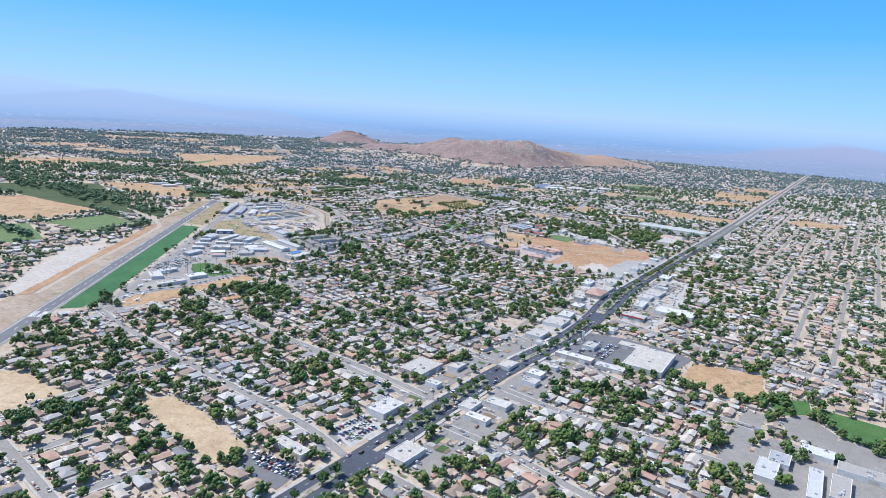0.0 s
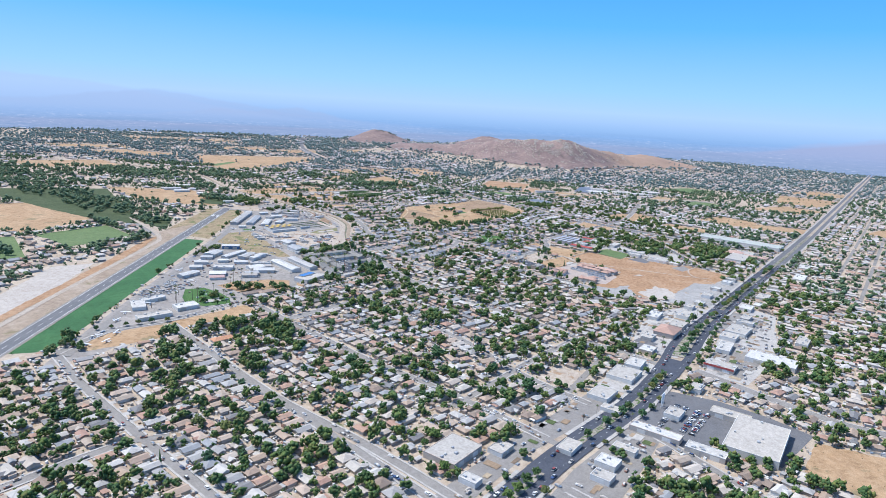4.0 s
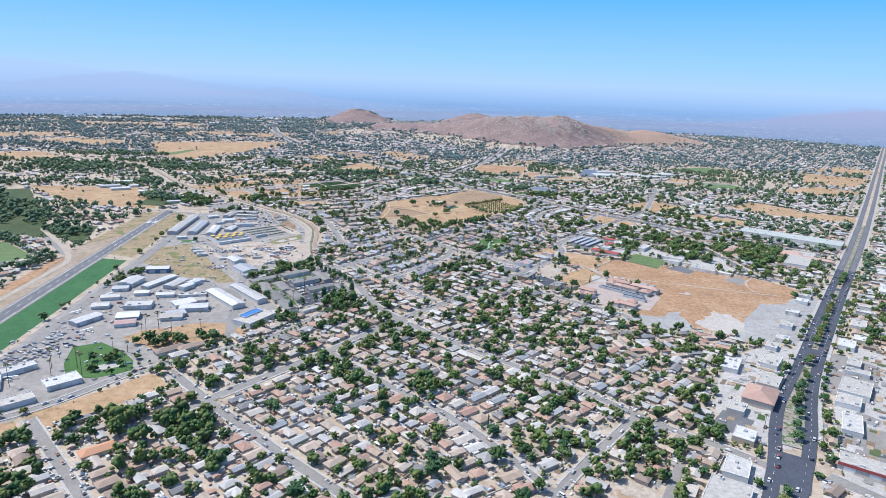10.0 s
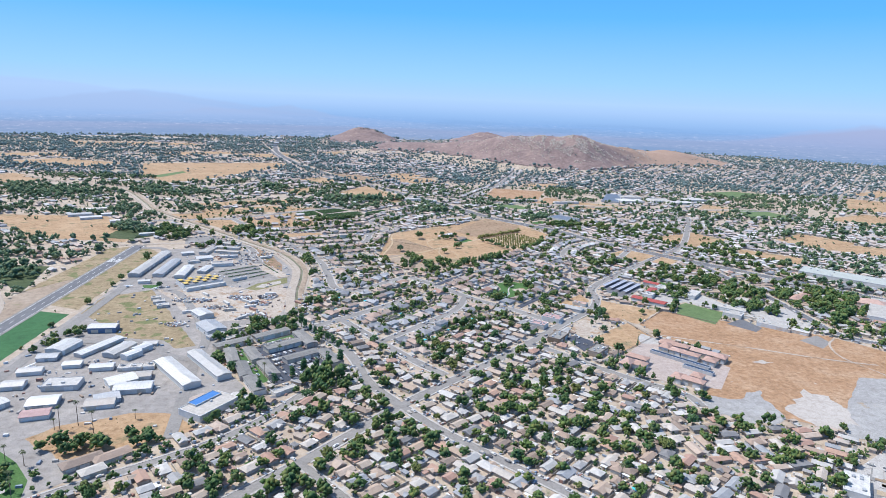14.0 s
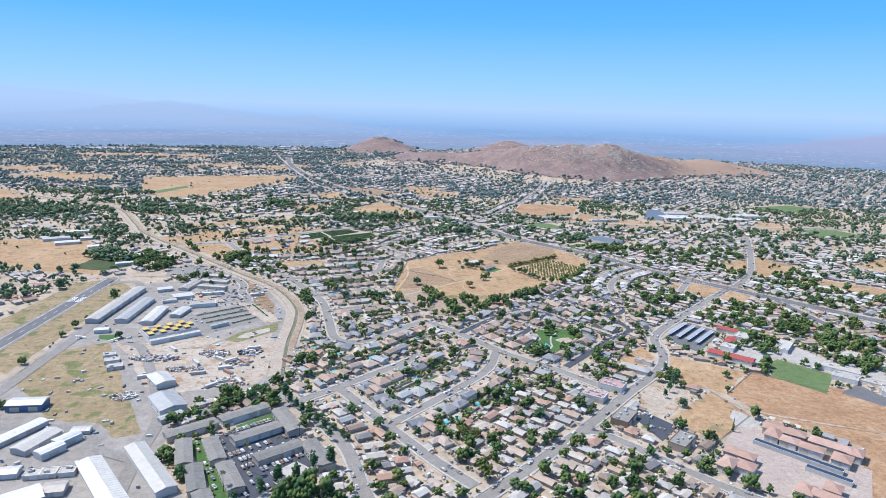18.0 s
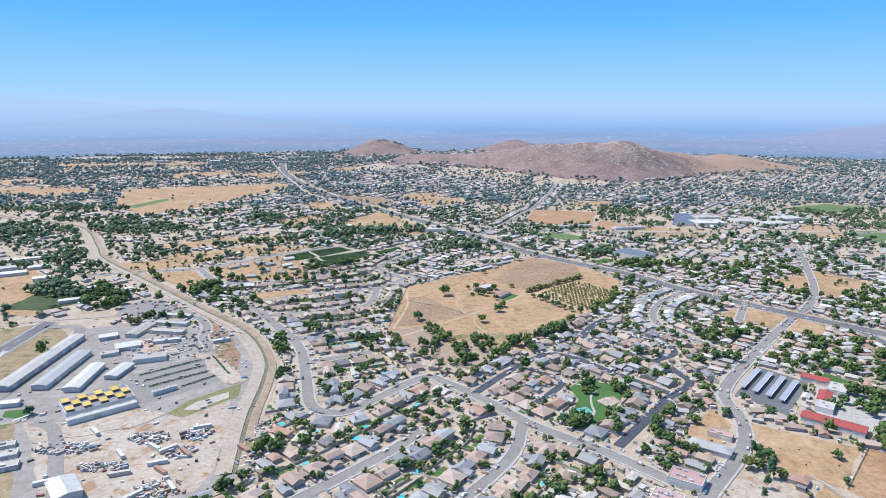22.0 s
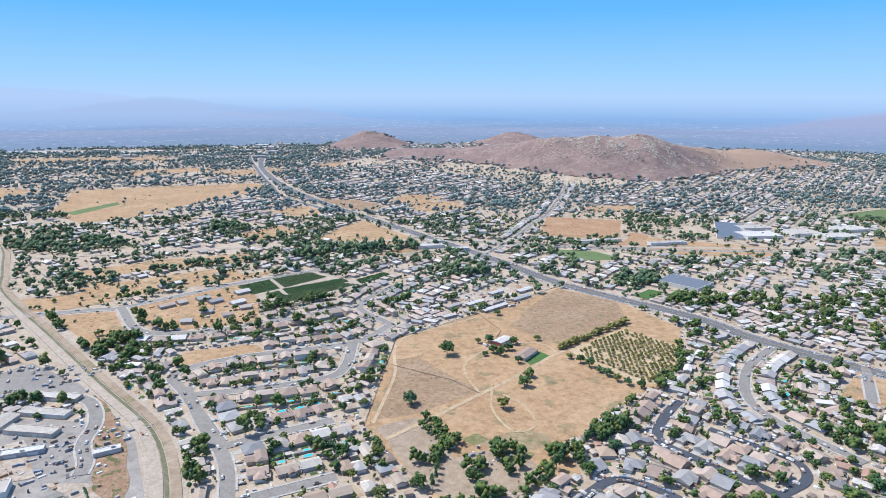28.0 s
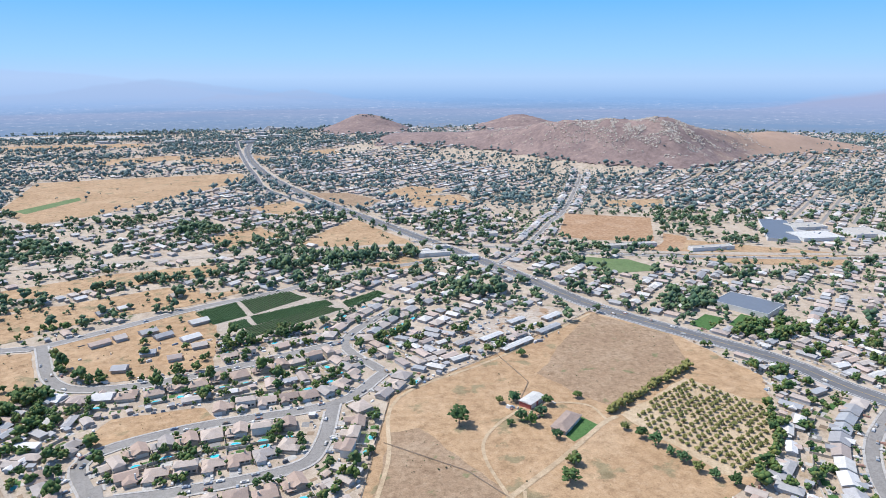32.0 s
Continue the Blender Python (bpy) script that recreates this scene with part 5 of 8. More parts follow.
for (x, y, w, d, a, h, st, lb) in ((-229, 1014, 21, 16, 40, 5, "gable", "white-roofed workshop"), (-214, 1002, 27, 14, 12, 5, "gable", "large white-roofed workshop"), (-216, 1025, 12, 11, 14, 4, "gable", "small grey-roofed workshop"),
                                   (-226, 984, 17, 14, 30, 4, "gable", "brown-walled workshop"), (-238, 1040, 9, 8, 11, 3, "flat", "pale storage hut"), (-229, 1042, 9, 8, 11, 3, "flat", "pale storage hut"), (-219, 1044, 9, 8, 11, 3, "flat", "pale storage hut"),
                                   (-308, 1080, 26, 17, 80, 6, "gable", "white ridged hangar"), (-310, 1058, 16, 11, 13, 4, "gable", "blue-trimmed small hangar"), (-308, 1029, 18, 10, 15, 4, "gable", "white ridged shed"),
                                   (-306, 1003, 16, 12, 13, 4, "gable", "white ridged shed"), (-270, 1006, 26, 16, 9, 5, "flat", "blue-trimmed office building"), (-268, 976, 20, 16, 14, 4, "gable", "grey-roofed airfield shop"),
                                   (-302, 964, 27, 12, 60, 5, "gable", "grey airfield building"), (-227, 976, 20, 13, 15, 4, "gable", "pale-roofed workshop"), (-282, 1044, 14, 9, 12, 4, "gable", "white ridged shed"), (-256, 1040, 18, 9, 12, 4, "gable", "white ridged shed"),
                                   (-238, 1094, 12, 7, 10, 3, "gable", "small pale shed")):
    building("workshop", lb + " on the airfield", x, y, w, d, a, h, st, "white_wall" if "white" in lb or "pale" in lb else "steel_wall", "metal_roof" if st == "gable" else "flat_roof", 2, 2, 2, group="airfield workshops")
building("workshop", "low airfield shop with a red roof", -263, 957, 18, 11, 18, 4, "gable", "white_wall", "faded_red", 2, 3)
building("hut", "small hut with a pale green roof and red walls", -324, 1289, 13, 7, 15, 3.6, "gable", "white_wall", "metal_roof", 1, 2)
building("school_hall", "grey hall with a blue panelled roof", -147, 973, 36, 22, 60, 5, "flat", "white_wall", "flat_roof", 2, 5, 1)
building("school_hall", "bright blue solar roof on a low canopy", -152, 979, 24, 9, 60, 5.9, "flat", "steel_wall", "blue_panel", 0, 0, 0)
# the hangar with a chequered roof
yh = building("hangar", "large hangar with a yellow and grey chequered roof", -258, 1290, 47, 26, 40, 7, "flat", "white_wall", "grey_panel", 5, 6, 0)
for i in range(8):
    for j in range(3):
        if (i + j) % 2 == 0:
            part("roof_panel", mesh_of("roof_panel", [box(-22.8 + i * 5.7, -17.4 + i * 5.7, -12 + j * 8, -4.3 + j * 8, 7.08, 7.3)], M["yellow"]), yh, "yellow painted roof panel")
building("annex", "white blue-trimmed lean-to along the hangar front", -246, 1274, 47, 6, 40, 4, "flat", "white_wall", "flat_roof", 6, 6, 0)
for (x, y, w, d, a, h, lb) in ((-271, 1350, 27, 11, 85, 4, "pale industrial shed"), (-258, 1380, 27, 14, 20, 5, "white and blue industrial office"), (-300, 1391, 15, 10, 30, 3, "small brown-roofed shed"), (-292, 1409, 21, 14, 30, 4, "white-roofed industrial shed"),
                               (-300, 1453, 35, 12, 84, 4, "pale industrial shed"), (-323, 1434, 16, 10, 30, 4, "tan industrial shed"), (-218, 1176, 23, 15, 131, 6, "white ridged warehouse"), (-196, 1135, 30, 19, 129, 7, "cream-roofed warehouse"),
                               (-186, 1116, 17, 6, 50, 4, "white lean-to"), (-286, 1228, 10, 8, 25, 3, "grey yard shed"), (-278, 1216, 12, 9, 25, 3, "grey yard shed"), (-269, 1203, 12, 9, 25, 3, "grey yard shed"),
                               (-262, 1424, 24, 7, 20, 3, "tan storage row"), (-210, 1425, 16, 6, 30, 3, "tan storage row")):
    building("warehouse", lb + " in the yard", x, y, w, d, a, h, "gable" if h > 3.5 and "office" not in lb else "flat", "white_wall" if "white" in lb or "cream" in lb else "steel_wall", "metal_roof" if h > 3.5 else "flat_roof", 2, 2, 1, group="industrial sheds")
# the fleet car park: planted strips between the bays, a hedge at its end
for (ax, ay), (bx, by) in (((-252, 1344), (-211, 1380)), ((-243, 1333), (-203, 1367)), ((-234, 1322), (-195, 1355)), ((-208, 1322), (-187, 1345)), ((-205, 1388), (-177, 1348))):
    pl, pa = math.hypot(bx - ax, by - ay), math.degrees(math.atan2(by - ay, bx - ax))
    planter = thing("planter", "long kerbed planter strip of low shrubs in the car park", "planter", "car park planters", at=frame_at((ax + bx) / 2, (ay + by) / 2, pa))
    rg = random.Random(int(pl * 10))
    part("kerb", mesh_of("kerb", [box(-pl / 2, pl / 2, -1.3, 1.3, 0, 0.5)], M["concrete"]), planter)
    part("soil", mesh_of("soil", [box(-pl / 2 + .3, pl / 2 - .3, -1, 1, 0.4, 0.56)], M["median"]), planter)
    part("shrubs", mesh_of("shrubs", [clump((u, rg.uniform(-.4, .4), 0.9), rg.uniform(0.6, 1.1), rg, False) for u in np.arange(-pl / 2 + 1, pl / 2 - 1, 1.1)], M["leaf_dark"]), planter)
building("canopy", "long white shade canopy over parked trucks", -217, 1313, 19, 4, 45, 3.2, "flat", "white_wall", "flat_roof", 0, 0, 0)
# the apartment court
for (x, y, w, d, a) in ((-164, 1097, 35, 10, 40), (-135, 1122, 36, 10, 42), (-157, 1066, 32, 10, 112), (-139, 1037, 30, 10, 114), (-123, 1010, 30, 10, 120), (-139, 1070, 30, 10, 119), (-119, 1040, 32, 10, 121), (-118, 1094, 34, 10, 40), (-97, 1070, 32, 10, 40), (-101, 1112, 36, 11, 122), (-71, 1068, 34, 11, 122)):
    building("apartment_block", "two-storey apartment block with a low grey ridged roof", x, y, w, d, a, 4.4, "gable", "wall", "apartment_roof", 4, 8, 0, group="apartment blocks")
building("carport", "white carport roof beside the apartments", -98, 1003, 20, 6, 46, 3, "flat", "white_wall", "flat_roof", 0, 0, 0)
for (x, y, w, d, a) in ((-201, 898, 24, 9, 44), (-186, 905, 22, 9, 44), (-190, 888, 14, 8, 44)):
    building("cottage_row", "low grey-roofed cottage row near the airfield", x, y, w, d, a, 3.2, "hip", "wall", "roof", 3, 4, group="cottage rows")
# shops along the avenue
for (x, y, w, d, a, h, lb) in ((258, 584, 60, 38, 54, 8, "large white-roofed supermarket"), (257, 625, 30, 13, -36, 5, "low shop wing"), (184, 592, 38, 11, -37, 5, "row of shops with a tan roof"), (212, 566, 28, 11, -37, 5, "row of shops with a tan roof"), (160, 628, 16, 9, -37, 4, "small flat-roofed shop"),
                               (211, 727, 22, 15, 57, 5, "white and blue shop"), (192, 700, 30, 24, 54, 5, "white flat-roofed shop"), (160, 656, 24, 18, 52, 5, "white flat-roofed shop"), (283, 882, 26, 14, 56, 5, "white flat-roofed shop"), (324, 890, 26, 14, 50, 5, "white flat-roofed shop"),
                               (296, 730, 28, 18, -38, 5, "red-fronted shop"), (357, 749, 46, 26, -38, 6, "large white-roofed store"), (324, 782, 30, 13, 56, 5, "white flat-roofed shop"), (345, 817, 19, 17, 52, 5, "white flat-roofed shop"), (250, 676, 15, 10, 52, 5, "white filling station roof"),
                               (424, 809, 32, 12, 52, 6, "white industrial shop"), (366, 839, 32, 22, 50, 5, "white flat-roofed shop"), (236, 766, 18, 14, 54, 5, "tan shop"), (300, 850, 24, 16, 52, 5, "flat-roofed shop"), (250, 805, 16, 12, 52, 5, "orange-trimmed shop"),
                               (-3, 470, 26, 18, 50, 6, "white dealership hall"), (28, 553, 34, 26, 52, 6, "tan-roofed hall"), (12, 402, 24, 17, 50, 5, "white flat-roofed shop"), (-67, 407, 30, 9, -42, 5, "blue-fronted shop"), (66, 480, 18, 12, 52, 4, "white flat-roofed shop"), (112, 566, 18, 12, 52, 4, "grey flat-roofed shop"),
                               (62, 560, 16, 12, 52, 4, "tan shop"), (420, 930, 22, 14, 52, 5, "white flat-roofed shop"), (470, 985, 26, 14, 52, 5, "white flat-roofed shop"), (590, 1105, 40, 16, 52, 5, "long white-roofed store"), (640, 1180, 30, 16, 52, 5, "tan store"), (560, 1240, 90, 30, 52, 7, "long white-roofed works hall")):
    building("shop", lb + " by the avenue", x, y, w, d, a, h, "flat", "white_wall" if "white" in lb else "wall", "flat_roof", 2, 4, 4 if w > 25 else 2, "shop", "avenue shops")
building("hall", "large hall with a hipped clay-tile roof", 277, 822, 30, 22, 53, 6, "hip", "wall", "tile_pink", 2, 5)
part("fascia", mesh_of("fascia", [box(-14, 14, -9.4, -9.1, 3.4, 5.4)], M["red_roof"]), bpy.data.objects["shop.010"], "red fascia board")
# smaller shops between them, set back behind their parking
fr = random.Random(77)
for k in range(36):
    for sg_ in (-1, 1):
        base = dense(AVE_L, 22)
        p = min(base, key=lambda q: abs(q.y - (430 + k * 20)))
        x, y = p.x + sg_ * 0.79 * fr.uniform(27, 44 if sg_ > 0 else 36), p.y - sg_ * 0.61 * 30
        w, d = fr.uniform(11, 22), fr.uniform(8, 13)
        if p.y < 1130 and free_rect(x, y, w + 6, d + 6, radians(52), (0, 2)) and fr.random() < 0.8:
            building("shop", fr.choice(("small white flat-roofed shop", "low tan shop with a flat roof", "grey flat-roofed workshop")) + " by the avenue", x, y, w, d, fr.choice((52, -38)), 4.6, "flat", fr.choice(("white_wall", "wall")), "flat_roof", 1, 2, 2, "shop", "avenue shops")
# churches, offices, school
PINK_ROWS = ((256, 1111, 27, 10, -34, 5.6), (279, 1091, 28, 10, -41, 5.6), (247, 1108, 9, 15, -41, 5.2), (253, 1098, 11, 9, -41, 5.0), (263, 1088, 15, 9, -41, 5.0), (276, 1075, 11, 12, -41, 5.0), (290, 1082, 8, 12, -41, 5.2),
             (196, 1066, 9, 16, -44, 5.4), (209, 1078, 19, 9, -41, 5.4), (206, 1064, 12, 11, -41, 4.8), (240, 1030, 20, 9, -41, 5.4), (231, 1038, 9, 13, -41, 5.0), (249, 1040, 9, 11, -41, 5.0))
for k, (x, y, w, d, a, h) in enumerate(PINK_ROWS):
    building("townhouse", "two-storey pink townhouse row with a clay-tile roof" if w > 14 else "two-storey pink townhouse wing with a clay-tile roof", x, y, w, d, a, h, "hip", "wall", "tile_pink", 2, 4 if w > 14 else 2, group="pink townhouses")
building("carport", "long dark carport in the pink court", 258, 1059, 27, 5, -44, 2.8, "flat", "steel_wall", "solar", 0, 0, 0)
for x, y, w, d in ((152, 1187, 20, 14), (133, 1166, 17, 13)):
    building("medical_office", "pink flat-roofed office with white roof units", x, y, w, d, -33, 5, "flat", "white_wall", "faded_red", 2, 6, 6, group="pink offices")
building("carport", "long grey carport in the pink court", 250, 1082, 56, 5, -45, 2.8, "flat", "steel_wall", "solar", 0, 0, 0)
for (x, y, w, d, a) in ((146, 1130, 22, 13, 55), (177, 1096, 22, 12, 50)):
    building("office", "flat grey-roofed office with dark walls", x, y, w, d, a, 5, "flat", "wood", "apartment_roof", 2, 5, 6, group="offices")
building("shop", "tan strip of shops with a low roof", 182, 1225, 26, 10, -35, 4, "hip", "wall", "roof", 3, 4)
building("shop", "small orange-fronted eatery with a pale roof", 196, 1243, 16, 8, -35, 4, "flat", "wall", "tile_pink", 2, 3)
for (x, y, w, d, a, top) in ((283, 1258, 40, 12, -40, "red_roof"), (301, 1300, 20, 9, 55, "red_roof"), (313, 1334, 20, 10, -40, "red_roof"), (320, 1315, 18, 13, 51, "flat_roof"), (292, 1284, 14, 12, 52, "flat_roof"), (350, 1290, 30, 12, 52, "flat_roof"), (372, 1235, 34, 14, -40, "flat_roof"), (392, 1180, 30, 12, -40, "flat_roof"), (365, 1215, 20, 12, -40, "flat_roof")):
    building("school_block", "school block with a red roof" if top == "red_roof" else "white flat-roofed school block", x, y, w, d, a, 5, "gable" if top == "red_roof" else "flat", "white_wall", top, 2, 5, 2, group="school blocks")
for (x, y, w, d, a) in ((267, 389, 30, 14, 52), (291, 371, 44, 9, 54), (285, 403, 18, 14, 52), (306, 366, 34, 12, 52), (336, 386, 30, 14, -38), (321, 413, 22, 14, -38), (350, 360, 40, 12, 52)):
    building("school_block", "long white-roofed school block", x, y, w, d, a, 5, "flat", "white_wall", "metal_roof", 2, 6, 3, group="school blocks")
for k in range(4):
    cx, cy = 260 + k * 6.6, 1337 - k * 8.0
    c = thing("solar_canopy", "pale grey solar canopy on steel posts over a dark car park", "canopy", "solar canopies", at=frame_at(cx, cy, SOLAR_A))
    paint(rect_poly(cx, cy, 50, 12, radians(SOLAR_A)), 4)
    part("panel_deck", mesh_of("panel_deck", [([(-24, -2.3, 2.7), (24, -2.3, 2.7), (24, 1.6, 3.0), (-24, 1.6, 3.0), (-24, -2.3, 2.9), (24, -2.3, 2.9), (24, 1.6, 3.2), (-24, 1.6, 3.2)], BOX_F)], M["pale_panel"]), c)
    part("edge_beam", mesh_of("edge_beam", [box(-24, 24, -2.75, -2.35, 2.6, 2.9)], M["white"]), c, "white edge beam")
    for q in range(5):
        part("post", mesh_of("post", [box(-16 + q * 8 - .15, -16 + q * 8 + .15, -.15, .15, -.2, 2.9)], M["steel_wall"]), c)
# ranch, stables, far halls
building("barn", "white-roofed red barn at the ranch", 58, 1609, 17, 9, 48, 4, "gable", "red_roof", "metal_roof", 2, 2)
building("ranch_house", "grey-roofed ranch house among trees", 76, 1580, 24, 10, 55, 3.2, "hip", "wall", "roof_tan", 2, 6)
for (x, y, w, d, a) in ((60, 1706, 36, 6, 42), (92, 1740, 28, 6, 42), (40, 1722, 24, 6, 42), (16, 1712, 20, 6, 42), (100, 1770, 22, 7, 42), (66, 1760, 20, 6, 42)):
    building("stable", "long low stable with a pale tin roof", x, y, w, d, a, 2.8, "gable", "wood", "metal_roof", 3, 0, group="stables")
building("covered_hall", "dark blue flat roof of a large hall", 296, 1795, 40, 52, 42, 5, "flat", "white_wall", "grey_blue", 2, 4, 0)
building("covered_hall", "dark blue solar roof over a large car park", 488, 2108, 130, 40, 69, 4, "flat", "white_wall", "grey_blue", 0, 0, 0)
for k, (x, y, w, d) in enumerate(((520, 2070, 60, 40), (600, 2090, 50, 40), (540, 2130, 50, 30), (640, 2060, 60, 30), (700, 2120, 50, 36), (350, 2010, 60, 12), (250, 2025, 70, 10), (60, 2090, 40, 16), (-10, 1990, 40, 14), (30, 1970, 30, 12), (0, 2020, 20, 12))):
    building("works_hall", "long pale works hall beside the rail line", x, y, w, d, 6 + k, 6, "flat", "white_wall", "flat_roof", 3, 4, 3, group="works halls")
building("factory", "very long pale green-roofed factory hall", 625, 1376, 150, 40, -40, 8, "flat", "white_wall", "pale_green_roof", 8, 10, 8)
for (x, y, w, d, a) in ((374, 1221, 20, 10, -42), (384, 1206, 20, 10, -42), (391, 1190, 20, 10, -42), (398, 1174, 20, 10, -42), (412, 1164, 20, 9, -42), (428, 1178, 24, 10, 48), (401, 1269, 26, 14, 50)):
    building("school_block", "portable classroom with a pale flat roof", x, y, w, d, a, 3.6, "flat", "wall", "flat_roof", 2, 4, 1, group="portable classrooms")
for (x, y, w, d, a) in ((565, 1267, 30, 22, -40), (585, 1238, 40, 10, -40), (490, 1290, 26, 10, 45), (478, 1282, 26, 10, 45)):
    building("hall", "low hall with a faded clay-tile roof", x, y, w, d, a, 4.5, "hip", "wall", "tile_pink", 2, 4, group="clay-roofed halls")
for (x, y, w, d, a) in ((-575, 1674, 34, 16, 30), (-606, 1700, 40, 16, 30), (-560, 1710, 26, 12, 30), (-610, 1755, 60, 10, 30), (-520, 1650, 20, 12, 30), (-428, 1552, 22, 9, 30)):
    building("farm_shed", "pale farm shed on the dry bluff", x, y, w, d, a, 4, "gable", "white_wall", "metal_roof", 2, 2, group="farm sheds")
for (x, y, w, d, a, lb) in ((-309, 832, 26, 14, 118, "white flat-roofed clubhouse"), (-279, 801, 34, 12, 42, "long white-roofed clubhouse"), (-303, 856, 26, 10, 50, "grey-roofed terminal hut"), (-259, 837, 24, 16, 42, "wide pale-roofed hall")):
    building("clubhouse", lb + " beside the apron", x, y, w, d, a, 3.8, "flat", "blue_wall" if "blue" in lb else "white_wall", "flat_roof", 2, 4, 2, group="apron buildings")
building("house", "long house with an orange tile roof among trees", -190, 744, 20, 9, 40, 3, "hip", "wall", "orange_tile", 2, 4)
for k in range(3):
    building("storage_row", "saw-toothed row of tan storage units", -272 - 6 * k, 1450 + 25 * k, 36, 9, -8, 3, "flat", "wall", "flat_roof", 7, 0, 0, group="storage rows")
# a tall sign by the car park
sg = thing("sign_pylon", "tall white sign pylon on two posts", "sign", at=frame_at(206, 640, 52))
part("board", mesh_of("board", [box(-3, 3, -.4, .4, 6, 12.5, 0.1)], M["white"]), sg)
for u in (-2, 2):
    part("post", mesh_of("post", [box(u - .3, u + .3, -.3, .3, -.2, 6)], M["white"]), sg)

# ---- houses ----


def house_kind(w, d, style, top="roof"):
    """Meshes of one house: walls, roof, garage door, door, windows. Front towards -y."""
    x0, x1, y0, y1, zw = -w / 2, w / 2, -d / 2, d / 2, 2.9 if w > 13 else 2.6
    out = []
    if style == "hip":
        walls = [box(x0, x1, y0, y1, -0.3, zw)]
        roof = [hip_roof(x0, x1, y0, y1, zw, d * 0.21)]
    elif style == "gable":
        walls = [box(x0, x1, y0, y1, -0.3, zw)]
        roof = [hip_roof(x0, x1, y0, y1, zw, d * 0.23, hip=0.0)]
    elif style == "deep":
        walls = [box(x0, x1, y0, y1, -0.3, zw), box(x0 - 2.4, x0, y0 + d * 0.5, y0 + d * 0.5 + 4.2, -0.3, zw - 0.4)]
        roof = [turn_xy(hip_roof(y0, y1, -x1, -x0, zw, w * 0.2, hip=0.0)), box(x0 - 2.8, x0 - 0.2, y0 + d * 0.5 - 0.3, y0 + d * 0.5 + 4.5, zw - 0.4, zw - 0.2)]
    elif style == "tee":
        # the ridge runs back from the street, with a lower cross wing and a patio cover behind
        walls = [box(x0, x0 + w * 0.62, y0, y1 - 1.5, -0.3, zw + 0.4), box(x0 + w * 0.5, x1, y0 + d * 0.28, y1 - d * 0.22, -0.3, zw)]
        roof = [turn_xy(hip_roof(y0, y1 - 1.5, -x0 - w * 0.62, -x0, zw + 0.4, w * 0.15, hip=0.0)), hip_roof(x0 + w * 0.3, x1, y0 + d * 0.28, y1 - d * 0.22, zw, d * 0.11, hip=0.6), box(x0 + w * 0.55, x1 - 0.6, y1 - d * 0.22, y1, zw - 0.5, zw - 0.35)]
    elif style == "tall":
        # two storeys behind a one-storey garage wing
        walls = [box(x0, x1, y0 + d * 0.42, y1 - 1.0, -0.3, 5.3), box(x0, x0 + w * 0.55, y0, y0 + d * 0.43, -0.3, zw)]
        roof = [hip_roof(x0, x1, y0 + d * 0.42, y1 - 1.0, 5.3, d * 0.12, hip=0.5), turn_xy(hip_roof(y0, y0 + d * 0.5, -x0 - w * 0.55, -x0, zw, w * 0.11, hip=0.0))]
    else:
        walls = [box(x0, x1, y0 + d * 0.35, y1, -0.3, zw), box(x0 + 0.4, x0 + w * 0.45, y0, y0 + d * 0.36, -0.3, zw)]
        wing = turn_xy(hip_roof(y0, y0 + d * 0.75, -x0 - w * 0.45, -x0 - 0.4, zw, w * 0.12, hip=0.9 if style == "ell_hip" else 0.0))
        roof = [hip_roof(x0, x1, y0 + d * 0.35, y1, zw, d * 0.17, hip=1.0 if style == "ell_hip" else 0.0), wing]
    yf = y0
    gx = x0 + w * 0.24
    out.append(("house", mesh_of("house", walls, M["wall"]), ""))
    out.append(("roof", mesh_of("roof", roof, M[top]), ""))
    out.append(("garage_door", mesh_of("garage_door", [box(gx - min(2.4, w * 0.2), gx + min(2.4, w * 0.2), yf - 0.08, yf + 0.05, 0.0, 2.2)], M["door"]), ""))
    yw = y0 + d * {"hip": 0, "gable": 0, "deep": 0, "tee": 0.28, "tall": 0.42}.get(style, 0.35)
    for u in (0.62, 0.85):
        out.append(("window", mesh_of("window", [box(x0 + w * u - 0.9, x0 + w * u + 0.9, yw - 0.07, yw + 0.05, 0.9, 2.2)], M["glass"]), ""))
    if style != "gable" and w > 12.5:
        out.append(("chimney", mesh_of("chimney", [box(x1 - 3.2, x1 - 2.3, y1 - 3.4, y1 - 2.6, zw, zw + d * 0.2 + 0.9)], M["wall"]), ""))
    out.append(("driveway", mesh_of("driveway", [box(gx - 2.6, gx + 2.6, yf - 5.5, yf - 0.1, -0.1, 0.12)], M["concrete"]), "pale concrete driveway"))
    return out


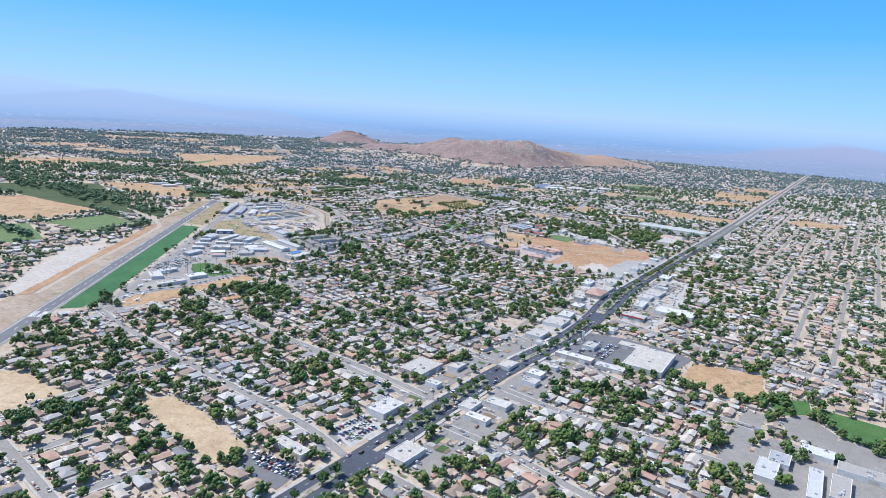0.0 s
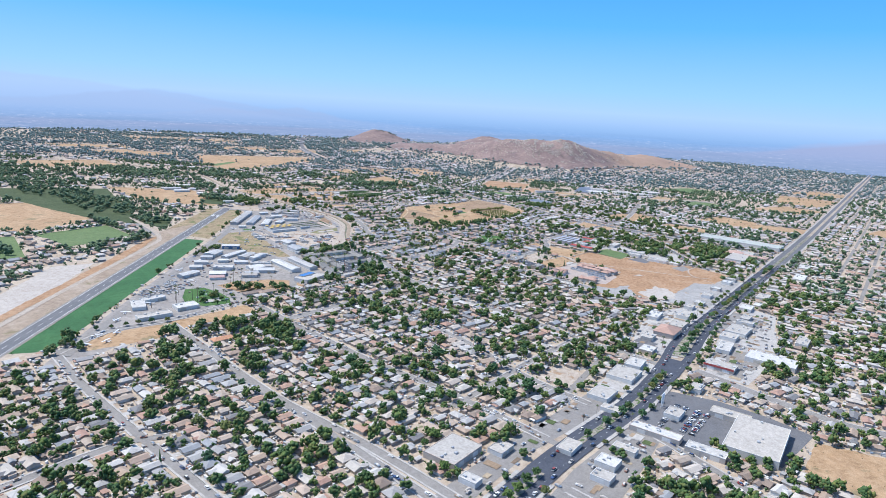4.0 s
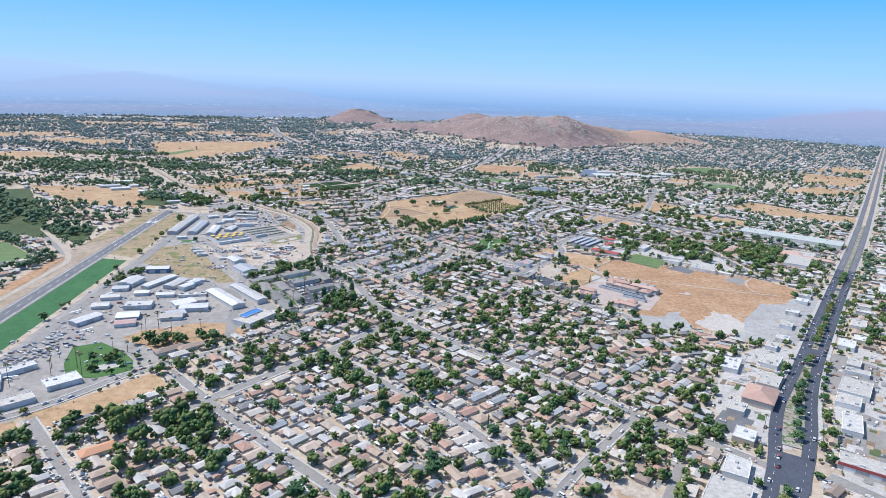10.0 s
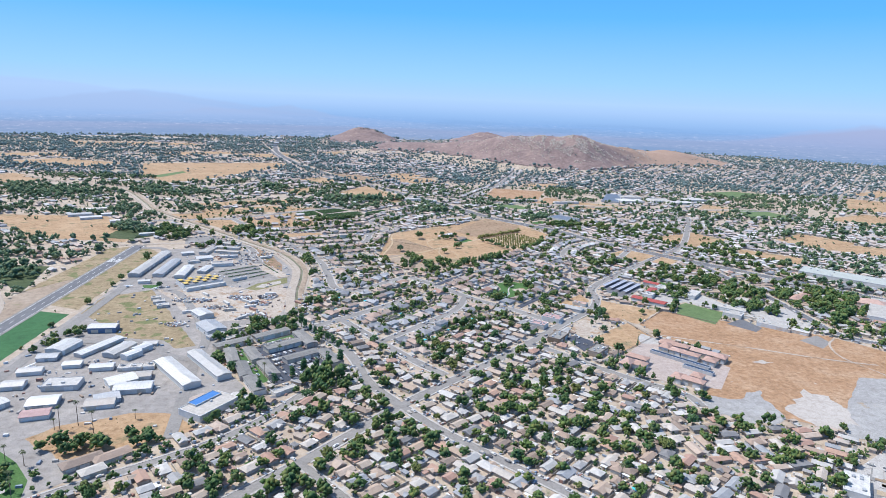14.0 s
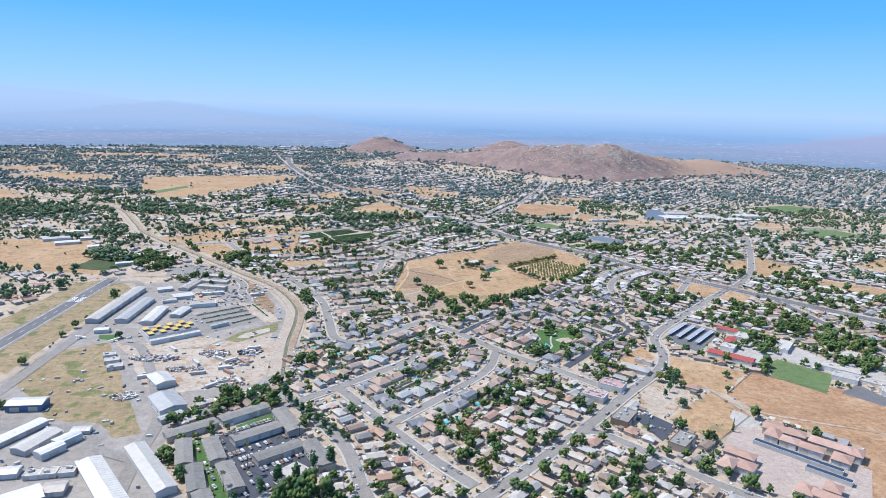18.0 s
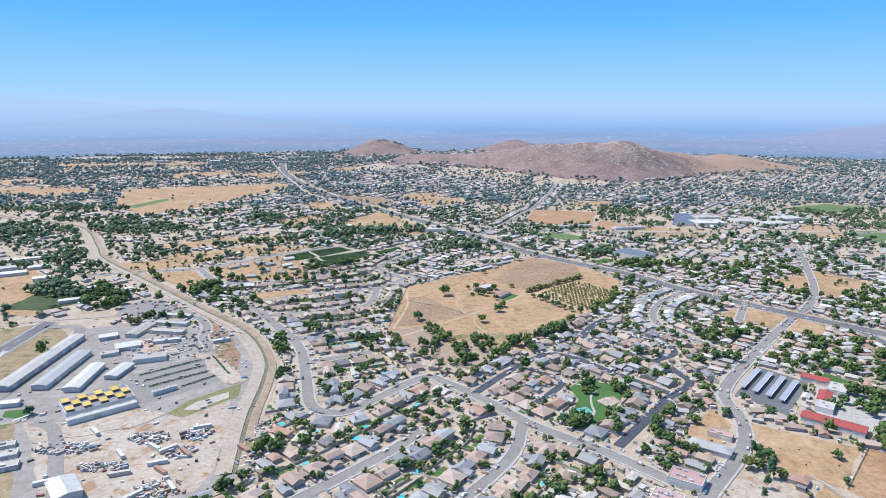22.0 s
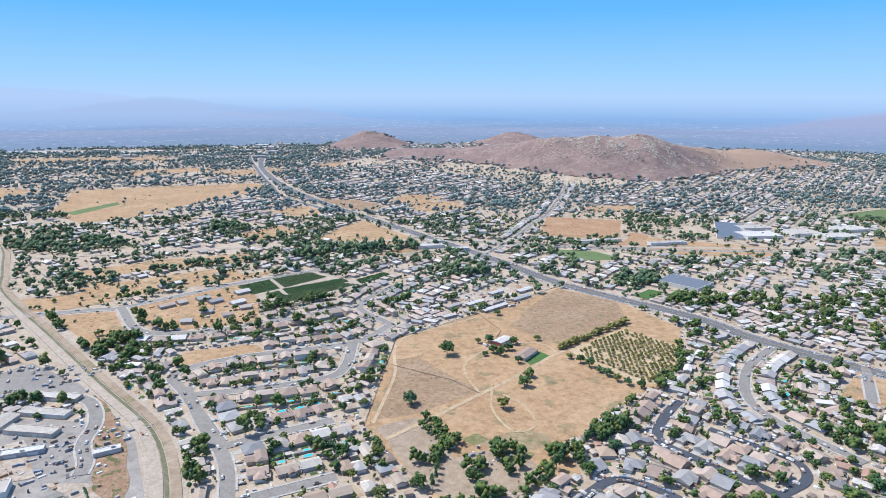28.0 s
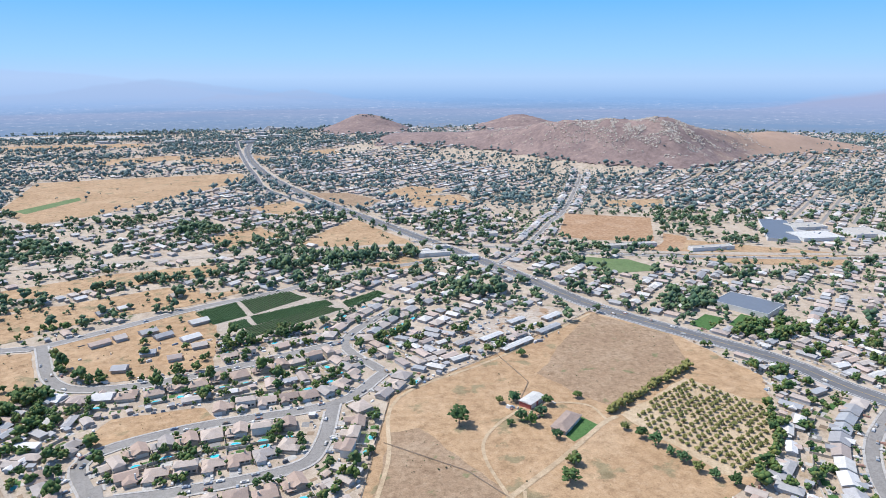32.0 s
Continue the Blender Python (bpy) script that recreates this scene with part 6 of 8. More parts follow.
HOUSES = {"old": [house_kind(9.4, 12, "ell_gable"), house_kind(7, 13.5, "deep"), house_kind(8.8, 10, "hip"), house_kind(9.2, 12.6, "tee"), house_kind(6.6, 11.5, "deep")],
          "tract": [house_kind(12.8, 13.2, "tee", "roof_tract"), house_kind(12.6, 13, "tall", "roof_tract"), house_kind(12.8, 13.2, "ell_hip", "roof_tract"), house_kind(12.6, 13.2, "ell_gable", "roof_tract"), house_kind(12.4, 12.5, "hip", "roof_tract")],
          "tan": [house_kind(12.6, 12.8, "tee", "roof_tan"), house_kind(12.4, 12.6, "tall", "roof_tan"), house_kind(12.6, 12.8, "ell_hip", "roof_tan"), house_kind(12, 12.6, "ell_gable", "roof_tan"), house_kind(12, 12, "hip", "roof_tan")],
          "small": [house_kind(11, 12.6, "tee", "roof_tract"), house_kind(10.8, 12, "tall", "roof_tract"), house_kind(11, 13, "ell_gable", "roof_tract"), house_kind(10.6, 12, "gable", "roof_tract"), house_kind(11, 13, "ell_hip", "roof_tract")]}
HOUSE_TAGS = {"tan": ("stucco tract house, tan shingle roof", "curved-street houses"), "old": ("low stucco bungalow, shingle roof", "older houses"), "tract": ("stucco tract house, shingle roof", "tract houses"),
              "small": ("narrow stucco house, brown roof", "small-lot houses")}
HOUSE_FORM = {"old": (" and a gabled front wing", " over a long narrow body", " hipped on four sides", " and a lower cross wing", " over a plain narrow body"),
              "tan": (" and a lower cross wing", " two storeys high behind the garage", " and a hipped garage wing", " and a gabled garage wing", " hipped on four sides"), "tract": (" and a lower cross wing", " two storeys high behind the garage", " and a hipped garage wing", " and a gabled garage wing", " hipped on four sides"), "small": (" and a lower cross wing", " two storeys high behind the garage", " and a gabled front", " over a narrow body", " and a hipped front")}
near_set, far_set = ([], [], []), ([], [], [])


def far_house(x, y, w, d, a, h=2.6, z0=0.0, flat=False, more=0.0):
    """A house of the joined town: walls and roof, and now and then a cross wing and a lean-to."""
    c, s = math.cos(a), math.sin(a)
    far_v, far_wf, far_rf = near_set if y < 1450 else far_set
    roof = box(-w / 2 - .3, w / 2 + .3, -d / 2 - .3, d / 2 + .3, h, h + .5) if flat else hip_roof(-w / 2, w / 2, -d / 2, d / 2, h, d * 0.2, hip=random.choice((0.0, 0.0, 1.0)))
    pieces = [(box(-w / 2, w / 2, -d / 2, d / 2, -2, h), far_wf), (roof, far_rf)]
    if random.random() < more:
        u, side, deep = random.uniform(-0.25, 0.25) * w, random.choice((-1, 1)), random.uniform(1.6, 2.8)
        y0, y1 = sorted((0.0, side * (d / 2 + deep)))
        pieces += [(box(u - 2, u + 2, y0, y1, -2, h - 0.15), far_wf), (turn_xy(hip_roof(y0, y1, -u - 2, -u + 2, h - 0.15, d * 0.16, hip=0.0)), far_rf)]
    if random.random() < more:
        side, l = random.choice((-1, 1)), random.uniform(2, 3.4)
        x0, x1 = sorted((side * w / 2, side * (w / 2 + l)))
        pieces += [(box(x0, x1, -d / 2 + 0.6, d / 2 - 0.9, -2, h - 0.6), far_wf), (box(x0 - 0.2, x1 + 0.2, -d / 2 + 0.4, d / 2 - 0.7, h - 0.6, h - 0.4), far_rf)]
    for piece, faces in pieces:
        k = len(far_v)
        far_v.extend([(x + u * c - v * s, y + u * s + v * c, z + z0) for u, v, z in piece[0]])
        faces.extend([tuple(i + k for i in q) for q in piece[1]])


rng = random.Random(5)
count = {"old": 0, "tan": 0, "tract": 0, "small": 0}


def put_house(kind, x, y, a):
    which = rng.randrange(len(HOUSES[kind]))
    parts = HOUSES[kind][which]
    count[kind] += 1
    label, group = HOUSE_TAGS[kind]
    label += HOUSE_FORM[kind][which]
    top = thing("house", label, "house", group, at=pose(x, y, 0, 0, 0, math.degrees(a)), mesh=parts[0][1])
    for nm, me, lb in parts[1:]:
        part(nm, me, top, lb)


near_houses = []
for name, w, surf, k, pts in STREETS:
    if not k:
        continue
    L = LINES[name]
    kind = "small" if k == 2 else "tan" if name.startswith(("bow", "close_c", "close_d")) else ("tract" if min(p[1] for p in pts) > 1030 else "old")
    pitch = {"small": 11.9, "tract": 13.6, "tan": 13.8, "old": 12.4}[kind]
    for row, back in enumerate((0, 14.0, 26) if kind == "old" else (0,)):
        for side in (-1, 1):
            run = rng.uniform(4, 10)
            for a, b in zip(L, L[1:]):
                seg = (b - a).length
                d = (b - a).normalized()
                s = Vector((d.y, -d.x, 0)) * side
                while run < seg:
                    p = a + d * run + s * (w / 2 + ({"small": 10.2, "old": 11.2}.get(kind, 13.0)) + back + rng.uniform(-1, 1.5))
                    ang = math.atan2(d.y, d.x) + (0 if side < 0 else math.pi) + rng.uniform(-0.03, 0.03)
                    hw, hd = {"small": (11, 12.5), "tract": (12.8, 13.2), "tan": (12.6, 12.8), "old": (9.4, 12.6)}[kind]
                    if row:
                        hw, hd = 9.0, 10.0
                    fits = free_rect(p.x, p.y, hw + 0.5, hd + 0.5, ang)
                    if fits and rng.random() < (0.97 if row == 0 else 0.85):
                        paint(rect_poly(p.x, p.y, hw, hd, ang), 3)
                        near_houses.append((kind, p.x, p.y, ang, row))
                    run += 2.0 if not fits and kind in ("tract", "tan", "small") else pitch + rng.uniform(-0.4, 0.8)
                run -= seg
for kind, x, y, a, row in near_houses:
    if row == 0 and -230 < x < 280 and 400 < y < 1700 and count[kind] < {"old": 130, "tract": 75, "tan": 60, "small": 65}[kind]:
        put_house(kind, x, y, a)
    else:
        if kind == "old":
            far_house(x, y, rng.uniform(10, 13) if row == 0 else rng.uniform(6.5, 10), rng.uniform(5.4, 7.4) if row == 0 else rng.uniform(4.4, 6.4), a + math.pi / 2 * (rng.random() < (0.8 if row == 0 else 0.6)), more=0.6)
        else:
            far_house(x, y, rng.uniform(11, 13), rng.uniform(9, 11), a, more=0.7)

# yards round the newer houses stay open
for kind, x, y, a, row in near_houses:
    if kind in ("tract", "tan") and row == 0:
        for u in np.arange(-10, 10.1, 1.5):
            for v in np.arange(-11, 17, 1.5):
                cx, cy = x + u * math.cos(a) - v * math.sin(a), y + u * math.sin(a) + v * math.cos(a)
                if cell(cx, cy) == 0:
                    GRID[int((cx - GX0) / CELL), int((cy - GY0) / CELL)] = 5


def bungalow_kind(w, d, hip, wing=0.0, porch=0.0):
    x0, x1, y0, y1 = -w / 2, w / 2, -d / 2, d / 2
    walls, roof = [box(x0, x1, y0, y1, -0.3, 2.8)], [hip_roof(x0, x1, y0, y1, 2.8, d * 0.2, hip=hip)]
    if wing:
        walls.append(box(x0 + 1, x0 + 5.2, y0 - wing, y0 + 1, -0.3, 2.7))
        roof.append(turn_xy(hip_roof(y0 - wing, 0.0, -x0 - 5.2, -x0 - 1, 2.7, 0.95, hip=0.0)))
    out = [mesh_of("bungalow", walls, M["wall"]), ("roof", mesh_of("roof", roof, M["roof"])), ("window", mesh_of("window", [box(x1 - 3, x1 - 1, y0 - .07, y0 + .05, 0.9, 2.1)], M["glass"]))]
    if porch:
        out.append(("porch", mesh_of("porch", [box(x1 + 0.1, x1 + porch, y0 + 0.8, y1 - 0.4, 2.2, 2.35), box(x1 + porch - 0.3, x1 + porch - 0.1, y0 + 1, y0 + 1.2, -0.3, 2.2), box(x1 + porch - 0.3, x1 + porch - 0.1, y1 - 0.8, y1 - 0.6, -0.3, 2.2)], M["white"])))
    return out


BUNGALOWS = [bungalow_kind(10, 6.6, 1.0, 2.4), bungalow_kind(12.5, 5.6, 0.0, 0, 2.8), bungalow_kind(9.5, 5.8, 0.0, 2.0), bungalow_kind(14, 5.8, 0.0, 2.2), bungalow_kind(8.5, 6.4, 0.8, 0, 2.6)]
bungalow_n = 0


def put_bungalow(x, y, a):
    global bungalow_n
    wall_me, *rest = rng.choice(BUNGALOWS)
    top = thing("bungalow", "plain stucco bungalow behind the street houses", "house", "rear bungalows", at=pose(x, y, 0, 0, 0, math.degrees(a)), mesh=wall_me)
    for nm, me in rest:
        part(nm, me, top)
    bungalow_n += 1


# infill of the near blocks: rear houses, sheds and annexes turned like the nearest street
mids, dirs = [], []
for name in LINES:
    for a, b in zip(LINES[name], LINES[name][1:]):
        mids.append(((a.x + b.x) / 2, (a.y + b.y) / 2))
        dirs.append(math.atan2(b.y - a.y, b.x - a.x))
for a, b in zip(dense(AVE_L, 60), dense(AVE_L, 60)[1:]):
    mids.append(((a.x + b.x) / 2, (a.y + b.y) / 2))
    dirs.append(math.atan2(b.y - a.y, b.x - a.x))
mids, dirs = np.array(mids), np.array(dirs)


def street_angle(x, y):
    return float(dirs[np.argmin((mids[:, 0] - x) ** 2 + (mids[:, 1] - y) ** 2)])


def near_zone(x, y):
    return y < 1740 and -340 < x < 0.46 * y + 150 and y > 300


def small_lots(x, y):
    return 30 < x < 236 and 1235 < y < 1500


for size_w, size_d, n, gap in ((13.0, 6.0, 36000, 2.4), (9.0, 5.2, 26000, 2.0), (4.2, 3.2, 24000, 1.2)):
    for i in range(n):
        x, y = rng.uniform(-340, 900), rng.uniform(300, 1740)
        if not near_zone(x, y) or cell(x, y) != 0:
            continue
        a = street_angle(x, y) + math.pi / 2 * (rng.random() < 0.72) + rng.uniform(-0.04, 0.04)
        w, d = size_w * rng.uniform(0.85, 1.15), size_d * rng.uniform(0.85, 1.15)
        if small_lots(x, y):
            w, d = (rng.uniform(10, 12), rng.uniform(10, 12)) if size_w > 10 else (3.5, 3.0)
        if free_rect(x, y, w + (1.2 if small_lots(x, y) else gap), d + (1.2 if small_lots(x, y) else gap), a):
            if size_w > 7.5 and not small_lots(x, y) and bungalow_n < 290 and abs(x) < 40 + 0.16 * y and 420 < y < 1500:
                put_bungalow(x, y, a)
            else:
                far_house(x, y, w, d, a, 2.6 if size_w > 7 else 2.2, flat=rng.random() < (0.1 if size_w > 7 else 0.6), more=0.4 if size_w > 7 else 0)
            paint(rect_poly(x, y, w, d, a), 3)
# scattered homes on the dry lots
for poly, n in (([(-330, 1715), (-240, 1795), (-205, 1755), (-180, 1670), (-245, 1645), (-285, 1655)], 60), ([(-417, 1782), (-297, 1864), (-258, 1864), (-244, 1816), (-336, 1760)], 14), ([(20, 1690), (60, 1735), (130, 1790), (100, 1800), (0, 1705)], 30)):
    px, py = [p[0] for p in poly], [p[1] for p in poly]
    for i in range(n):
        x, y = rng.uniform(min(px), max(px)), rng.uniform(min(py), max(py))
        a = street_angle(x, y)
        if inside((x, y), poly) and free_rect(x, y, 17, 15, a, (2,)):
            far_house(x, y, rng.uniform(9, 16), rng.uniform(8, 11), a, 2.9)
            paint(rect_poly(x, y, 14, 10, a), 3)
# the wider town: blocks turned like the avenue, with lanes between them
far_roads = []
ca, sa = math.cos(radians(52.3)), math.sin(radians(52.3))
for step_v in range(-219, 222):
    lane = step_v % 3 == 0
    v = (step_v // 3) * 41.0 + (0, 13.5, 27.5)[step_v % 3]
    run = []
    for u in np.arange(-600, 5200, 13.5):
        jx, jy = rng.uniform(-1.2, 1.2), rng.uniform(-1.2, 1.2)
        x, y = u * ca - v * sa, u * sa + v * ca
        if not (240 < y < 4860 and -0.64 * y - 320 < x < 0.74 * y + 440):
            continue
        if lane:
            ok = not near_zone(x, y) and (y > 2150 or x > 0.46 * y + 100) and cell(x, y) == 0 and height(x, y) < 12 and noise.noise(Vector((x / 420, y / 420, 7.7))) > (-0.30 if y > 1800 else -9)
            if ok:
                run.append(Vector((x, y, 0)))
            if (not ok or len(run) > 22) and run:
                if len(run) > 3 and rng.random() < (0.55 if run[0].y > 1200 else 0.85):
                    far_roads.append(ribbon(run, 5.2, 0.196 + max(height(p.x, p.y) for p in run)))
                    paint_line(run, 10, 1)
                run = []
            continue
        if near_zone(x, y):
            continue
        if noise.noise(Vector((x / 420, y / 420, 7.7))) < (-0.30 if y > 1800 else -9) or (u % 189 < 13.5):
            continue
        a = radians(52.3) + rng.choice((0, math.pi / 2)) + rng.uniform(-0.05, 0.05)
        w, d = rng.uniform(8, 12.5), rng.uniform(7, 9.5)
        x, y = x + jx, y + jy
        if y > 3000:
            w, d = w * 1.25, d * 1.25
        if cell(x, y) not in (0, 9) or (cell(x, y) == 0 and not free_rect(x, y, w + 1, d + 1, a)) or rng.random() < (0.12 if y < 2200 else 0.16 if y < 2900 else 0.42):
            continue
        h = height(x, y)
        if h > 19 or h < -1 or (x < -430 and y > 1350 and rng.random() < 0.62):
            continue
        far_house(x, y, w, d, a, z0=h, flat=rng.random() < 0.12)
        paint(rect_poly(x, y, w, d, a), 3)
        if y < 1900 and rng.random() < 0.6:
            t = rng.uniform(0, 6.28)
            sx, sy = x + 12 * math.cos(t), y + 12 * math.sin(t)
            if free_rect(sx, sy, 5, 5, a):
                far_house(sx, sy, rng.uniform(3, 6), rng.uniform(3, 5), a, 2.4, flat=rng.random() < 0.5)
                paint(rect_poly(sx, sy, 5, 4, a), 3)
thing("far_streets", "grey residential streets between the blocks", "roads", kind="structure", mesh=mesh_of("far_streets", far_roads, M["asphalt"]))
# big sheds of the distant plain
for i in range(110):
    x, y = rng.uniform(-2500, -500), rng.uniform(3300, 4700)
    far_house(x, y, rng.uniform(30, 80), rng.uniform(20, 40), rng.uniform(-0.2, 0.2), 7, height(x, y), True) if height(x, y) > -1 else None
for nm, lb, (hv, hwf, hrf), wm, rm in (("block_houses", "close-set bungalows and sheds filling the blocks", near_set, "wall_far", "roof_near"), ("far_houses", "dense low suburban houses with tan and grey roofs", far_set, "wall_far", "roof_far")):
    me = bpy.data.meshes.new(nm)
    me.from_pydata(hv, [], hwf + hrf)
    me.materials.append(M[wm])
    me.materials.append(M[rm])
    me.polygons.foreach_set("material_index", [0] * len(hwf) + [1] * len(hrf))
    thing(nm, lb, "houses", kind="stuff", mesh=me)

# ---- trees ----
def crown(rg, rx, rz, z, n, size, ico=True):
    """A crown of many small clumps with an uneven outline and gaps."""
    out = []
    ph = rg.uniform(0, 6)
    for i in range(n):
        t, p = rg.uniform(0, 2 * math.pi), math.acos(rg.uniform(-0.7, 1))
        r = rg.uniform(0.4, 1.0) * (1 + 0.25 * math.sin(3 * t + 2 * p + ph))
        out.append(clump((rx * r * math.sin(p) * math.cos(t), rx * r * math.sin(p) * math.sin(t), z + rz * r * math.cos(p)), size * rg.uniform(0.55, 1.35), rg, ico))
    return out


def stick(a, b, r0, r1):
    a, b = Vector(a), Vector(b)
    d = (b - a).normalized()
    s = d.orthogonal().normalized()
    t = d.cross(s)
    v = [tuple(p + (s * math.cos(k * 1.0472) + t * math.sin(k * 1.0472)) * q) for p, q in ((a, r0), (b, r1)) for k in range(6)]
    return v, [(k, (k + 1) % 6, 6 + (k + 1) % 6, 6 + k) for k in range(6)] + [tuple(range(6, 12))]


def trunk(h, r, rg, limbs=4):
    out = [stick((0, 0, -0.3), (0, 0, h), r, r * 0.6)]
    for i in range(limbs):
        t = i * 6.283 / max(limbs, 1) + rg.uniform(-0.4, 0.4)
        out.append(stick((0, 0, h * 0.8), (math.cos(t) * h * 0.7, math.sin(t) * h * 0.7, h * 1.7), r * 0.5, r * 0.2))
    return out


TREES = []
for i in range(8):
    rg = random.Random(40 + i)
    rx, rz = rg.uniform(3.6, 4.8), rg.uniform(2.8, 3.8)
    TREES.append((mesh_of("tree", trunk(3.0, 0.28, rg), M["bark"]), mesh_of("crown", crown(rg, rx, rz, 5.3, 120, 1.05, False), M["leaf" if i % 3 else "leaf_dark"])))
TALL = []
for i in range(3):
    rg = random.Random(70 + i)
    TALL.append((mesh_of("tree", trunk(5.0, 0.3, rg), M["bark"]), mesh_of("crown", crown(rg, 2.6, 6.5, 9.5, 110, 1.05, False), M["leaf_dark"])))
CYPRESS = []
for i in range(2):
    rg = random.Random(80 + i)
    CYPRESS.append((mesh_of("tree", trunk(2.0, 0.2, rg, 0), M["bark"]), mesh_of("crown", [clump((rg.uniform(-.5, .5) * (1 - k / 40), rg.uniform(-.5, .5) * (1 - k / 40), 1.2 + k * 0.25), 0.95 * (1 - k / 48), rg) for k in range(38)], M["leaf_dark"])))
CITRUS = []
for i in range(3):
    rg = random.Random(90 + i)
    CITRUS.append((mesh_of("orchard_tree", trunk(0.7, 0.12, rg, 3), M["bark"]), mesh_of("crown", crown(rg, 1.55, 1.2, 1.6, 30, 0.66, False), M["citrus"])))
PALMS = []
for i in range(3):
    rg = random.Random(95 + i)
    h = 10 + 3 * i
    fr = []
    for k in range(16):
        t, up = k * 0.393 + rg.uniform(-.1, .1), rg.uniform(-0.5, 0.9)
        c, s_ = math.cos(t), math.sin(t)
        p0, p1, p2 = Vector((0, 0, h)), Vector((c * 1.3, s_ * 1.3, h + up)), Vector((c * 2.5, s_ * 2.5, h + up - 1.1))
        sd = Vector((-s_, c, 0)) * 0.38
        vs = [tuple(q) for q in (p0, p1 - sd, p1 + sd, p2, p1 + Vector((0, 0, -0.12)))]
        fr.append((vs, [(0, 1, 2), (1, 3, 2), (0, 4, 1), (0, 2, 4), (1, 4, 3), (2, 3, 4)]))
    fr += [clump((0, 0, h - 0.6), 0.6, rg)]
    PALMS.append((mesh_of("palm_tree", [stick((0, 0, -0.3), (0.15, 0.1, h), 0.26, 0.16)], M["bark"]), mesh_of("crown", fr, M["palm"])))
rng = random.Random(9)
TREE_TAGS = {"median_tree": (TREES, "leafy green tree planted in the avenue median", "tree", "median trees"), "street_tree": (TREES, "leafy green street tree beside the avenue pavement", "tree", "street trees"), "tree": (TREES, "round-crowned green garden tree with a short trunk", "tree", "garden trees"), "tall": (TALL, "tall dark green tree with a narrow ragged crown", "tree", "tall trees"), "cypress": (CYPRESS, "slim dark green cypress in a garden", "tree", "cypresses"),
             "citrus": (CITRUS, "small yellow-green citrus tree in an orchard row", "tree", "orchard rows"), "palm": (PALMS, "slender fan palm with a small round crown", "palm", "palms")}
tree_count = {k: 0 for k in TREE_TAGS}


def put_tree(kind, x, y, size, z=0.0):
    kinds, label, cat, group = TREE_TAGS[kind]
    tk, cr = rng.choice(kinds)
    ob = thing("street_tree" if kind in ("median_tree", "street_tree") else tk.name.split(".")[0], label, cat, group, at=pose(x, y, z, 0, 0, rng.uniform(0, 360)) @ Matrix.Diagonal((size, size, size * rng.uniform(0.85, 1.15), 1)), mesh=tk)
    part("crown", cr, ob)
    tree_count[kind] += 1
    paint(rect_poly(x, y, 3, 3, 0), 3) if kind != "citrus" else None


class Wood:
    """Many joined trees, written as one mesh of small clumps."""

    def __init__(self, n, ico, seed, kinds=10):
        self.forms, self.V, self.F, self.k = [], [], [], 0
        for i in range(kinds):
            rg = random.Random(seed + i)
            v, f = [], []
            for pv, pf in crown(rg, rg.uniform(0.8, 1.1), rg.uniform(0.7, 1.0), 1.15, n, 0.42 if n > 20 else 0.6 if n > 5 else 0.72 if n > 3 else 0.85, ico):
                f += [tuple(q + len(v) for q in t) for t in pf]
                v += pv
            self.forms.append((np.array(v), np.array(f)))

    def add(self, x, y, r, z=0.0, tall=1.0):
        v, f = self.forms[rng.randrange(len(self.forms))]
        t = rng.uniform(0, 6.283)
        c, s = math.cos(t) * r, math.sin(t) * r
        self.V.append(np.stack([x + v[:, 0] * c - v[:, 1] * s, y + v[:, 0] * s + v[:, 1] * c, z + v[:, 2] * r * tall], 1))
        self.F.append(f + self.k)
        self.k += len(v)

    def mesh(self, name, mat):
        V, F = np.concatenate(self.V), np.concatenate(self.F)
        me = bpy.data.meshes.new(name)
        me.vertices.add(len(V))
        me.vertices.foreach_set("co", V.astype(np.float32).ravel())
        me.loops.add(F.size)
        me.loops.foreach_set("vertex_index", F.astype(np.int32).ravel())
        me.polygons.add(len(F))
        me.polygons.foreach_set("loop_start", np.arange(0, F.size, 3, dtype=np.int32))
        me.update(calc_edges=True)
        me.materials.append(mat)
        return me


hedge_wood = Wood(18, False, 700)
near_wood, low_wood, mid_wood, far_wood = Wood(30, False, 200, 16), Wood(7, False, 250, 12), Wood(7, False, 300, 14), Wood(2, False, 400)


def wood_at(x, y, r, tall=1.0, z=None):
    z = height(x, y) if z is None else z
    # past y 2250 trees go to the mesh with haze-tinted leaves
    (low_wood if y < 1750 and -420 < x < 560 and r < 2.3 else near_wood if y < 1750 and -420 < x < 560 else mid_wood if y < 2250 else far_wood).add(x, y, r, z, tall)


def grove(cx, cy, rx, ry, n, lo, hi, tall=1.0, turn=0.0):
    c, s = math.cos(radians(turn)), math.sin(radians(turn))
    for i in range(int(n * 0.7)):
        t, q = rng.uniform(0, 6.283), math.sqrt(rng.random())
        u, v = rx * q * math.cos(t), ry * q * math.sin(t)
        x, y = cx + u * c - v * s, cy + u * s + v * c
        if cell(x, y) in (0, 2, 3, 9):
            wood_at(x, y, rng.uniform(lo, hi), tall * rng.uniform(0.85, 1.2))


def row(kind, step, size, *pts):
    line = dense([Vector((*p, 0)) for p in pts], step)
    for p in line:
        x, y = p.x + rng.uniform(-1.2, 1.2), p.y + rng.uniform(-1.2, 1.2)
        if kind == "hedge":
            hedge_wood.add(x, y, size * rng.uniform(0.75, 1.25), 0, 1.1)
        elif kind == "wood":
            wood_at(x, y, size * rng.uniform(0.75, 1.25), 1.1)
        else:
            put_tree(kind, x, y, size * rng.uniform(0.8, 1.2))


